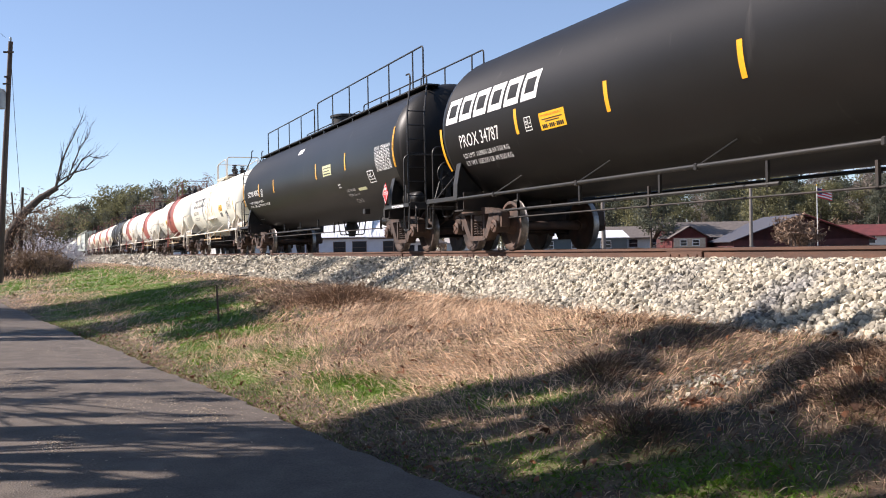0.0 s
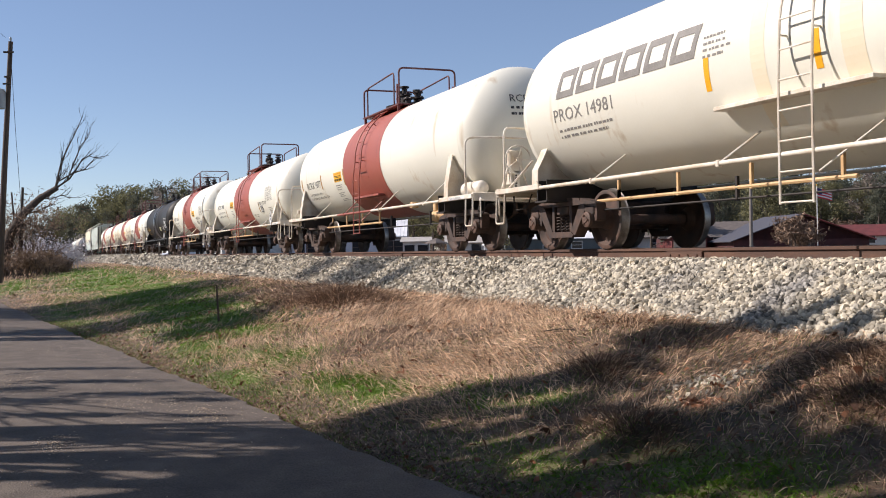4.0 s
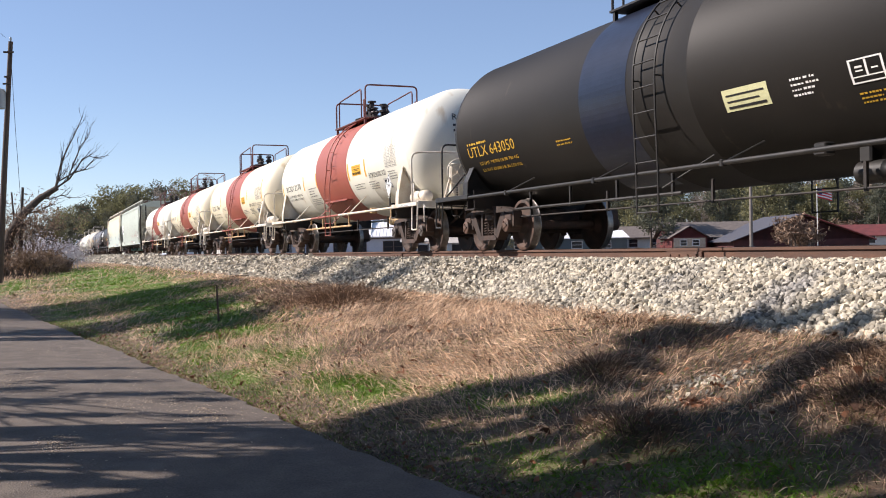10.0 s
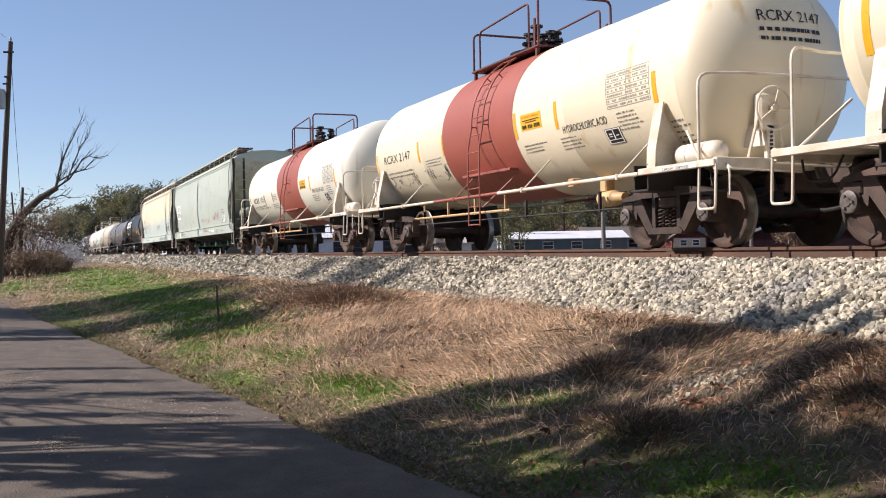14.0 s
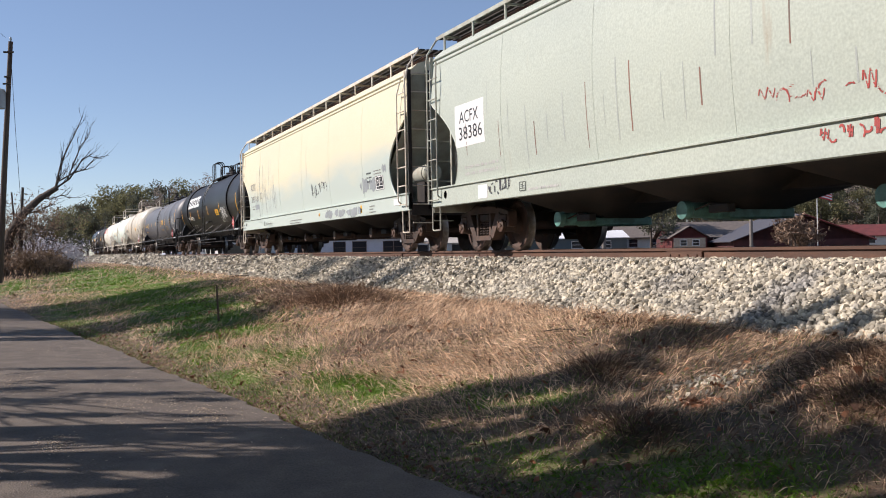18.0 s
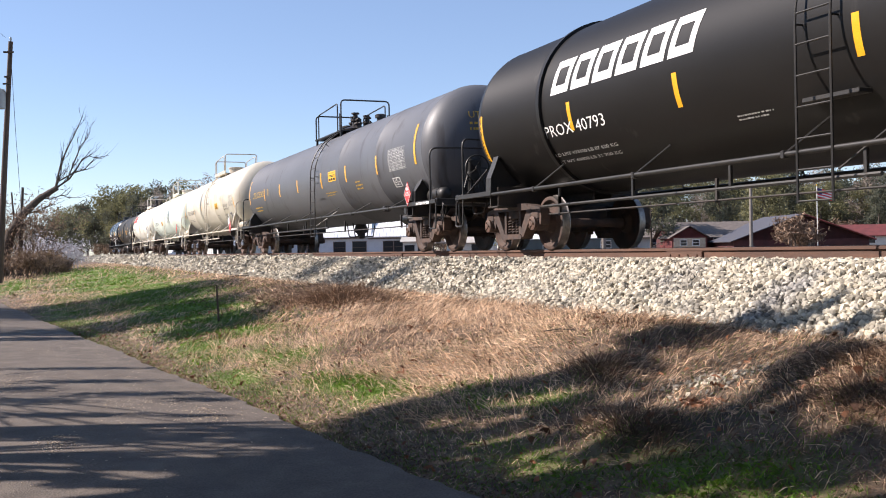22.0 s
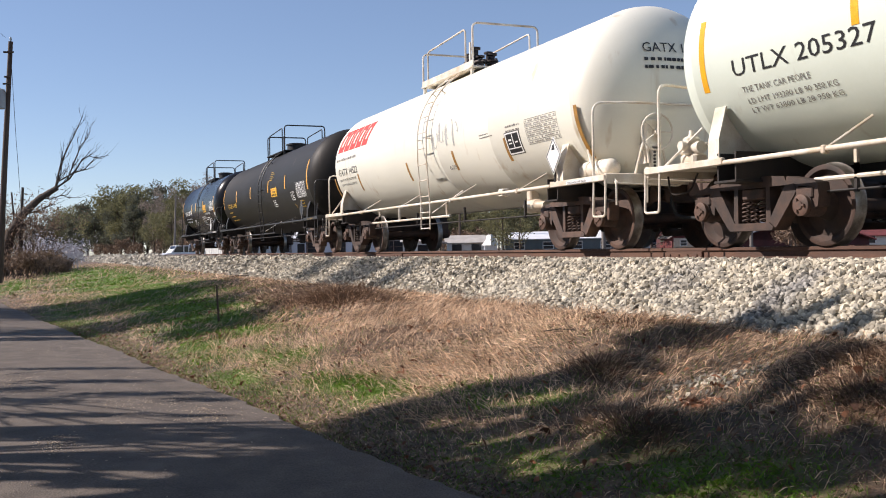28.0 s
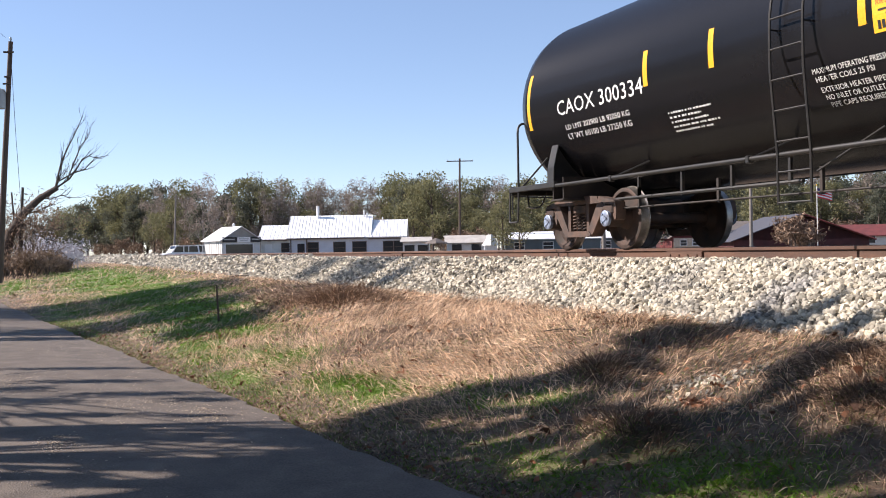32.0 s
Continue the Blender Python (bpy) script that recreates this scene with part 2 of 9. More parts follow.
SHED_WALL = material("off_white_sheet_wall", (0.66, 0.66, 0.62), 0.6, 0, (0.56, 0.56, 0.53), 0.1, 1.2)
BARN_RED = material("barn_red_boards", (0.17, 0.038, 0.034), 0.75, 0, (0.11, 0.028, 0.026), 0.1, 1.4)
WINDOW_DARK = material("dark_glass_and_interior", (0.02, 0.022, 0.028), 0.12, 0, amount=0.2, fine=10, bump=0)
TRIM = material("white_trim", (0.72, 0.72, 0.70), 0.6, amount=0.06)
BRICK_PALE = material("pale_tan_masonry", (0.56, 0.48, 0.36), 0.85, 0, (0.44, 0.36, 0.26), 0.2, 6)
TARP_BLUE = material("dark_slate_metal_roof", (0.060, 0.062, 0.080), 0.6, 0, (0.085, 0.078, 0.078), 0.2, 2)
CAR_WHITE = material("white_car_paint", (0.74, 0.75, 0.77), 0.25, 0, amount=0.04)
CAR_GREY = material("silver_grey_car_paint", (0.34, 0.36, 0.40), 0.3, 0.3, amount=0.06)
TYRE = material("black_tyre_rubber", (0.02, 0.02, 0.02), 0.85, 0, amount=0.2)
FLAG_RED = material("red_flag_cloth", (0.55, 0.04, 0.05), 0.8, amount=0.1)
FLAG_BLUE = material("navy_flag_cloth", (0.03, 0.04, 0.16), 0.8, amount=0.1)
FLAG_WHITE = material("white_flag_cloth", (0.75, 0.74, 0.74), 0.8, amount=0.06)
WIRE = material("black_cable", (0.03, 0.03, 0.033), 0.6)
TRANSFORMER = material("pale_grey_transformer", (0.40, 0.43, 0.43), 0.5, amount=0.1)


# ---- mesh building ----
class Shape:
    """Collects faces for one mesh; slot says which of its materials a face takes."""

    def __init__(self):
        self.v, self.f, self.s = [], [], []

    def add(self, verts, faces, slot=0):
        base = len(self.v)
        self.v.extend(verts)
        self.f.extend([tuple(base + i for i in face) for face in faces])
        self.s.extend([slot] * len(faces))
        return self

    def box(self, x0, x1, y0, y1, z0, z1, slot=0, bevel=0.0):
        b = min(bevel, (x1 - x0) / 3, (y1 - y0) / 3, (z1 - z0) / 3)
        if b <= 0:
            v = [(x, y, z) for z in (z0, z1) for y in (y0, y1) for x in (x0, x1)]
            return self.add(v, [(0, 2, 3, 1), (4, 5, 7, 6), (0, 1, 5, 4), (2, 6, 7, 3), (0, 4, 6, 2), (1, 3, 7, 5)], slot)
        ring = [(x0 + b, y0), (x1 - b, y0), (x1, y0 + b), (x1, y1 - b), (x1 - b, y1), (x0 + b, y1), (x0, y1 - b), (x0, y0 + b)]
        mx, my = (x0 + x1) / 2, (y0 + y1) / 2
        inner = [(mx + (x - mx) * (1 - 2 * b / (x1 - x0)), my + (y - my) * (1 - 2 * b / (y1 - y0))) for x, y in ring]
        v = [(x, y, z0) for x, y in inner] + [(x, y, z0 + b) for x, y in ring] + [(x, y, z1 - b) for x, y in ring] + [(x, y, z1) for x, y in inner]
        f = [tuple(range(7, -1, -1)), tuple(range(24, 32))]
        for k in range(3):
            f += [(8 * k + i, 8 * k + (i + 1) % 8, 8 * k + 8 + (i + 1) % 8, 8 * k + 8 + i) for i in range(8)]
        return self.add(v, f, slot)

    def hull(self, outline, y0, y1, slot=0):
        """A flat outline of (x, z), drawn anticlockwise, given thickness along y."""
        n = len(outline)
        v = [(x, y0, z) for x, z in outline] + [(x, y1, z) for x, z in outline]
        f = [tuple(range(n)), tuple(range(2 * n - 1, n - 1, -1))]
        f += [(i + n, (i + 1) % n + n, (i + 1) % n, i) for i in range(n)]
        return self.add(v, f, slot)

    def tube(self, points, r, seg=8, slot=0, r_end=None):
        pts = [Vector(p) for p in points]
        n, v, side = len(pts), [], None
        for i, p in enumerate(pts):
            d = (pts[min(i + 1, n - 1)] - pts[max(i - 1, 0)]).normalized()
            side = d.cross(Vector((0, 0, 1)) if abs(d.z) < 0.9 else Vector((1, 0, 0))).normalized() if side is None else (side - d * side.dot(d)).normalized()
            up = side.cross(d)
            k = r if r_end is None else r + (r_end - r) * i / max(n - 1, 1)
            v += [tuple(p + k * (math.cos(a) * side + math.sin(a) * up)) for a in (2 * math.pi * j / seg for j in range(seg))]
        f = [(i * seg + j, i * seg + (j + 1) % seg, (i + 1) * seg + (j + 1) % seg, (i + 1) * seg + j) for i in range(n - 1) for j in range(seg)]
        f += [tuple(range(seg - 1, -1, -1)), tuple(range((n - 1) * seg, n * seg))]
        return self.add(v, f, slot)

    def lathe(self, profile, axis, centre=(0, 0, 0), seg=32, slots=None, slot=0):
        """Turns a profile of (along, radius) about an axis through centre."""
        v, f, s = [], [], []
        for a, r in profile:
            for j in range(seg):
                c, k = r * math.cos(2 * math.pi * j / seg), r * math.sin(2 * math.pi * j / seg)
                p = {"x": (a, c, k), "y": (k, a, c), "z": (c, k, a)}[axis]
                v.append((p[0] + centre[0], p[1] + centre[1], p[2] + centre[2]))
        base = len(self.v)
        self.v.extend(v)
        for i in range(len(profile) - 1):
            for j in range(seg):
                self.f.append(tuple(base + k for k in (i * seg + j, i * seg + (j + 1) % seg, (i + 1) * seg + (j + 1) % seg, (i + 1) * seg + j)))
                self.s.append(slots[i] if slots else slot)
        if profile[0][1] > 1e-4:
            self.f.append(tuple(base + j for j in range(seg - 1, -1, -1)))
            self.s.append(slots[0] if slots else slot)
        if profile[-1][1] > 1e-4:
            self.f.append(tuple(base + (len(profile) - 1) * seg + j for j in range(seg)))
            self.s.append(slots[-1] if slots else slot)
        return self

    def mesh(self, name, mats, smooth=38):
        me = bpy.data.meshes.new(name)
        me.from_pydata(self.v, [], self.f)
        for m in mats if isinstance(mats, (list, tuple)) else [mats]:
            me.materials.append(m)
        me.polygons.foreach_set("material_index", self.s)
        if smooth:
            me.polygons.foreach_set("use_smooth", [True] * len(self.f))
            me.set_sharp_from_angle(angle=radians(smooth))
        me.update()
        return me


def part(name, shape, mats, parent=None, label="", at=None):
    """Links a shape, or a mesh that is there already, as one mesh object under a thing or a part."""
    data = shape if isinstance(shape, bpy.types.Mesh) else shape.mesh(name, mats)
    ob = new(name, data)
    ob.parent = parent
    if at is not None:
        ob.matrix_basis = at
    if label:
        tagged(ob, label)
    return ob


def bulk(name, verts, faces, mats, slots=None, smooth=False):
    """A large mesh from arrays: faces is an (n, k) array of corners."""
    me = bpy.data.meshes.new(name)
    verts, faces = np.asarray(verts, np.float32), np.asarray(faces, np.int32)
    n, k = faces.shape
    me.vertices.add(len(verts))
    me.vertices.foreach_set("co", verts.ravel())
    me.loops.add(n * k)
    me.loops.foreach_set("vertex_index", faces.ravel())
    me.polygons.add(n)
    me.polygons.foreach_set("loop_start", np.arange(0, n * k, k, dtype=np.int32))
    me.polygons.foreach_set("loop_total", np.full(n, k, np.int32))
    for m in mats if isinstance(mats, (list, tuple)) else [mats]:
        me.materials.append(m)
    if slots is not None:
        me.polygons.foreach_set("material_index", np.asarray(slots, np.int32))
    me.polygons.foreach_set("use_smooth", np.full(n, smooth))
    me.update(calc_edges=True)
    return me


# ---- ground ----
LINE_Y, RAIL_Z = 8.916, 1.40         # middle of the track, top of the rails


def road_edge(x):
    return 2.96 + 0.1215 * x


def smooth(a, b, t):
    t = np.clip((t - a) / (b - a), 0, 1)
    return t * t * (3 - 2 * t)


def waves(x, y):
    return (0.5 * np.sin(1.7 * x + 0.6 * y + 0.4) + 0.5 * np.sin(0.9 * x - 1.9 * y + 1.3) + 0.35 * np.sin(3.1 * x + 2.3 * y)
            + 0.25 * np.sin(5.3 * x - 3.7 * y + 0.7))


MOUNDS = [(-5.0, 5.1, 0.55, 0.17), (-3.9, 5.2, 0.6, 0.16), (-4.5, 4.5, 0.4, 0.12), (-3.2, 4.4, 0.5, 0.15), (-7.2, 4.3, 0.35, 0.12), (-8.8, 4.9, 0.5, 0.10),
          (-17.0, 4.9, 1.0, 0.07), (-5.6, 3.6, 0.4, 0.08)]


def height(x, y):
    """Height of the ground: road verge, grassy bank, bed of the line, and the low land beyond it."""
    e = np.clip(road_edge(x), -9, 4)
    s = np.clip((y - e - 0.15) / np.maximum(6.1 - e - 0.15, 0.5), 0, 1)
    bank = 0.66 * (0.35 * s + 0.65 * s * s * (3 - 2 * s))
    bumps = 0.045 * waves(x, y) * smooth(0.05, 0.3, s) * (1 - smooth(0.9, 1.0, s))
    z = bank + bumps - 0.03 * (1 - smooth(0, 0.2, s))
    for a, b, r, k in MOUNDS:
        z = z + k * np.exp(-((x - a) / r) ** 2 - ((y - b) / (0.8 * r)) ** 2)
    z = z - 0.12 * smooth(6.0, 6.6, y)
    z = np.where(y > 11.5, z + (0.42 - 0.55) * smooth(11.5, 15, y), z)
    return np.where(y < e - 7, z + 0.1 * smooth(0, 8, e - 7 - y), z)


GREEN_SPOTS = [(-29, 2.9, 8, 1.9, 1.2), (-42, 2.7, 14, 2.3, 1.2), (-19.0, 2.7, 4.8, 1.1, 1.15), (-60, 2.5, 20, 3.0, 1.0), (-12.2, 2.75, 1.5, 0.45, 0.85), (-9.4, 2.85, 1.3, 0.42, 1.0),
               (-7.5, 3.4, 0.6, 0.3, 0.6), (-4.4, 3.4, 1.2, 0.5, 0.75), (-5.8, 2.9, 1.0, 0.3, 0.6), (-13.6, 1.9, 4.0, 0.35, 0.6), (-26, 0.6, 9, 0.9, 0.75), (-50, -1, 12, 1.5, 0.9), (-15.2, 3.0, 1.6, 0.5, 0.8), (-22.0, 2.9, 6.0, 1.2, 1.25), (-16.0, 2.2, 3.5, 0.5, 0.9), (-11.5, 2.1, 2.0, 0.35, 0.8), (-6.9, 3.7, 0.5, 0.25, 0.9)]


def greenness(x, y):
    g = np.zeros_like(x)
    for a, b, sx, sy, k in GREEN_SPOTS:
        g = np.maximum(g, k * np.exp(-((x - a) / sx) ** 2 - ((y - b) / sy) ** 2))
    return g * np.clip(0.9 + 0.4 * waves(2.3 * x, 2.1 * y), 0.4, 1.3)


def steps(limits, sizes):
    out = [limits[0]]
    for a, b, s in zip(limits[:-1], limits[1:], sizes):
        out += list(np.linspace(a, b, max(int(round((b - a) / s)), 1) + 1)[1:])
    return np.array(out)


gx = steps([-3000, -900, -300, -120, -60, -30, 4, 30, 300, 3000], [300, 60, 12, 3, 1, 0.25, 2, 30, 300])
gy = steps([-3000, -400, -60, -12, -3, 8, 14, 40, 400, 3000], [300, 40, 4, 1, 0.2, 1, 4, 40, 300])
GX, GY = np.meshgrid(gx, gy, indexing="ij")
ground_v = np.stack([GX, GY, height(GX, GY)], -1).reshape(-1, 3)
ci, cj = np.meshgrid(np.arange(len(gx) - 1), np.arange(len(gy) - 1), indexing="ij")
corner = (ci * len(gy) + cj).ravel()
ground_mesh = bulk("ground", ground_v, np.stack([corner, corner + len(gy), corner + len(gy) + 1, corner + 1], 1), EARTH, smooth=True)
turf = ground_mesh.attributes.new("turf", "FLOAT", "POINT")
turf.data.foreach_set("value", np.clip(1.5 * greenness(ground_v[:, 0], ground_v[:, 1]) - 0.4, 0, 0.9).astype(np.float32))
ground = new("ground", ground_mesh)
tagged(ground, "sloping bank of straw-covered earth with patches of green", "ground", kind="structure")

road_shape = Shape()
rx = steps([-400, -60, -25, 0, 60], [10, 0.5, 0.12, 1])
ragged = [0.03 * math.sin(1.1 * x) + 0.015 * math.sin(5.7 * x + 1) + 0.012 * math.sin(13 * x) + random.uniform(-0.012, 0.012) for x in rx]
profile = [(0.0, -0.05), (0.03, 0.012), (0.5, 0.022), (3.0, 0.05), (5.7, 0.022), (6.2, 0.012), (6.23, -0.05)]
rv = [(x, road_edge(x) - d + (k if i < 2 else 0), z) for x, k in zip(rx, ragged) for i, (d, z) in enumerate(profile)]
n = len(profile)
road_shape.add(rv, [(i * n + j, i * n + j + 1, (i + 1) * n + j + 1, (i + 1) * n + j) for i in range(len(rx) - 1) for j in range(n - 1)])
road = part("road", road_shape, ASPHALT)
tagged(road, "worn grey asphalt road with ragged edges", "road", kind="structure")

# ---- ballast: a bed with loose stones on it ----
bed = Shape()
prof = [(5.85, 0.40), (6.1, 0.62), (7.15, 1.20), (7.5, 1.215), (10.3, 1.215), (10.7, 1.18), (12.0, 0.45)]
bx = steps([-900, -200, -40, 10, 460], [50, 4, 1, 50])
bed.add([(x, y, z) for x in bx for y, z in prof], [(i * 7 + j, (i + 1) * 7 + j, (i + 1) * 7 + j + 1, i * 7 + j + 1) for i in range(len(bx) - 1) for j in range(6)])
tagged(part("ballast_bed", bed, BALLAST_BED), "bed of crushed grey stone under the rails", "gravel bed", kind="structure")


def bed_height(y):
    return np.interp(y, [p[0] for p in prof], [p[1] for p in prof])


def stones(count, x0, x1, y0, y1, size, rng, fine=False):
    """Angular stones, each a squashed and jolted lump with its own turn; fine ones have more faces."""
    t = rng.random(count)
    x = x0 + (x1 - x0) * t
    y = y0 + (y1 - y0) * rng.random(count)
    y = y + 0.16 * np.sin(1.3 * x) * np.clip((6.75 - y) / 0.7, 0, 1)
    if fine:
        g_ = (1 + 5 ** 0.5) / 2
        base = np.array([(-1, g_, 0), (1, g_, 0), (-1, -g_, 0), (1, -g_, 0), (0, -1, g_), (0, 1, g_), (0, -1, -g_), (0, 1, -g_), (g_, 0, -1), (g_, 0, 1), (-g_, 0, -1), (-g_, 0, 1)], np.float32) / 1.9
        tris = np.array([(0, 11, 5), (0, 5, 1), (0, 1, 7), (0, 7, 10), (0, 10, 11), (1, 5, 9), (5, 11, 4), (11, 10, 2), (10, 7, 6), (7, 1, 8),
                         (3, 9, 4), (3, 4, 2), (3, 2, 6), (3, 6, 8), (3, 8, 9), (4, 9, 5), (2, 4, 11), (6, 2, 10), (8, 6, 7), (9, 8, 1)], np.int32)
    else:
        base = np.array([(1, 0.2, 0), (-1, -0.15, 0.1), (0.1, 1, -0.1), (-0.1, -1, 0.1), (0.3, 0.1, 1), (-0.2, 0.1, -1), (0.72, 0.72, 0.66), (-0.72, 0.6, -0.6)], np.float32)
        tris = np.array([(0, 2, 6), (2, 4, 6), (4, 0, 6), (1, 4, 2), (0, 4, 3), (4, 1, 3), (0, 5, 2), (2, 5, 7), (5, 1, 7), (1, 2, 7), (0, 3, 5), (3, 1, 5)], np.int32)
    m_ = len(base)
    s = size * (0.55 + 0.9 * rng.random(count))
    shape = base[None] * (0.78 + 0.44 * rng.random((count, m_, 3))) * np.array([1.25, 1.0, 0.75])
    q = rng.normal(size=(count, 4))
    q /= np.linalg.norm(q, axis=1)[:, None]
    w, a, b, c = q.T
    rot = np.stack([1 - 2 * (b * b + c * c), 2 * (a * b - c * w), 2 * (a * c + b * w), 2 * (a * b + c * w), 1 - 2 * (a * a + c * c), 2 * (b * c - a * w),
                    2 * (a * c - b * w), 2 * (b * c + a * w), 1 - 2 * (a * a + b * b)], 1).reshape(-1, 3, 3)
    v = np.einsum("nij,nkj->nki", rot, shape) * s[:, None, None]
    v += np.stack([x, y, bed_height(y) + (0.15 + 0.75 * rng.random(count)) * s], 1)[:, None]
    f = tris[None] + (m_ * np.arange(count))[:, None, None]
    return v.reshape(-1, 3), f.reshape(-1, 3)


rng = np.random.default_rng(4)
chunks = [stones(19500, -14, -3, 5.95, 7.9, 0.030, rng, True), stones(6000, -14, -3, 5.95, 7.9, 0.020, rng), stones(17500, -33.5, -14, 5.95, 7.95, 0.034, rng), stones(7000, -70, -30, 5.95, 8.0, 0.062, rng),
          stones(1500, -22, -2, 5.4, 6.1, 0.022, rng), stones(2400, -20, -2, 8.1, 9.8, 0.034, rng), stones(1600, -30, -2, 9.8, 11.0, 0.045, rng),
          stones(2600, -160, -70, 6.0, 8.0, 0.13, rng)]
sv, sf, base = [], [], 0
for v, f in chunks:
    sv.append(v), sf.append(f + base)
    base += len(v)
tagged(new("ballast_stones", bulk("ballast_stones", np.concatenate(sv), np.concatenate(sf), STONE, None, False)),
       "loose angular pale grey ballast stones on the slope", "gravel", kind="stuff")

# ---- track ----
for side, name in ((-1, "rail_near"), (1, "rail_far")):
    rail = Shape()
    y = LINE_Y + side * 0.753
    sec = [(-0.07, -0.172), (0.07, -0.172), (0.07, -0.160), (0.012, -0.140), (0.010, -0.045), (0.036, -0.036), (0.036, -0.006), (0.028, 0.0),
           (-0.028, 0.0), (-0.036, -0.006), (-0.036, -0.036), (-0.010, -0.045), (-0.012, -0.140), (-0.07, -0.160)]
    lx = [-900, -200, -100, -50, -25, 0, 60, 460]
    v = [(x, y + a, RAIL_Z + b) for x in lx for a, b in sec]
    m = len(sec)
    for i in range(len(lx) - 1):
        for j in range(m):
            rail.add([v[i * m + j], v[i * m + (j + 1) % m], v[(i + 1) * m + (j + 1) % m], v[(i + 1) * m + j]], [(0, 1, 2, 3)], 1 if j in (7,) else 0)
    ob = part(name, rail.mesh(name, [RAIL_SIDE, RAIL_TOP], 0), None)
    tagged(ob, "rust-brown steel rail with a polished head on ballast", "rail", kind="structure")
    for x in (-11.2, -22.9, -34.6):
        bar = Shape().box(x - 0.4, x + 0.4, y - 0.045, y + 0.045, RAIL_Z - 0.145, RAIL_Z - 0.045, 0, 0.008)
        for k in (-0.3, -0.1, 0.1, 0.3):
            bar.lathe([(-0.06, 0.016), (0.06, 0.016)], "y", (x + k, y, RAIL_Z - 0.095), 6)
        part("joint_bar", bar, RAIL_SIDE, ob, "bolted rusty joint bar")
tie_mesh = Shape().box(-0.115, 0.115, -1.3, 1.3, -0.17, 0, 0, 0.012).mesh("tie", TIMBER)
plate_mesh = Shape().box(-0.1, 0.1, -0.17, 0.17, 0, 0.018, 0, 0.004).box(-0.06, -0.03, -0.12, -0.09, 0, 0.05).box(0.03, 0.06, 0.09, 0.12, 0, 0.05).mesh("tie_plate", RAIL_SIDE)
for i in range(110):
    tie = new("tie", tie_mesh)
    tie.matrix_basis = pose(-1.0 - 0.54 * i, LINE_Y + random.uniform(-0.03, 0.03), RAIL_Z - 0.187 + random.uniform(-0.012, 0.0), 0, 0, random.uniform(-0.8, 0.8))
    tagged(tie, "dark creosoted wooden railway tie bedded in ballast", "railway tie", "ties under the rails")
    for s in (-0.753, 0.753):
        part("tie_plate", plate_mesh, None, tie, "", pose(0, s, 0))


# ---- grass ----
def blades(x, y, length, width, lean, rng, z=None, comb=None):
    """Single tapering blades that bend over, standing or lying on the ground; comb gives them a common direction."""
    n = len(x)
    z = height(x, y) - 0.01 if z is None else z
    turn = rng.random(n) * 2 * np.pi if comb is None else comb + rng.normal(size=n) * 0.8
    tilt = np.minimum(lean * (0.35 + 0.95 * rng.random(n)), 1.52)
    L = length * (0.45 + 1.1 * rng.random(n) ** 1.5)
    bend = np.minimum(tilt + 0.35 + 0.5 * rng.random(n), 1.75)
    turn_b = turn + rng.normal(size=n) * 0.5
    d = np.stack([np.cos(turn) * np.sin(tilt), np.sin(turn) * np.sin(tilt), np.cos(tilt)], 1)
    d2 = np.stack([np.cos(turn_b) * np.sin(bend), np.sin(turn_b) * np.sin(bend), np.cos(bend)], 1)
    face = rng.random(n) * np.pi
    w = np.stack([np.cos(face), np.sin(face), 0.6 * rng.normal(size=n)], 1) * (width * (0.6 + 0.8 * rng.random(n)))[:, None]
    p = np.stack([x, y, z], 1)
    mid = p + d * (0.55 * L)[:, None]
    tip = mid + d2 * (0.45 * L)[:, None]
    v = np.stack([p - w, p + w, mid + 0.7 * w, mid - 0.7 * w, tip], 1).reshape(-1, 3)
    k = 5 * np.arange(n)[:, None]
    f = np.concatenate([k + np.array([0, 1, 2]), k + np.array([0, 2, 3]), k + np.array([3, 2, 4])])
    return v, f


def scatter(n, x0, x1, power, rng):
    """Places between road and ballast, thinning out with distance."""
    x = x1 - (x1 - x0) * rng.random(n) ** power
    e = road_edge(x) - 0.06
    y = e + (6.15 + 0.12 * np.sin(1.9 * x) + 0.1 * np.sin(4.7 * x) - e) * rng.random(n)
    return x, y


def join(pieces):
    v, f, base = [], [], 0
    for a, b in pieces:
        v.append(a), f.append(b + base)
        base += len(a)
    return np.concatenate(v), np.concatenate(f)


def stuff(name, pieces, mat, label, category):
    v, f = join(pieces)
    return tagged(new(name, bulk(name, v, f, mat)), label, category, kind="stuff")


def bare(x, y):
    """Where stones lie open in the grass."""
    return 0.8 * np.exp(-((x + 6.15) / 0.22) ** 2 - ((y - 4.75) / 0.4) ** 2) + 0.6 * np.exp(-((x + 9.5) / 0.7) ** 2 - ((y - 5.5) / 0.3) ** 2)


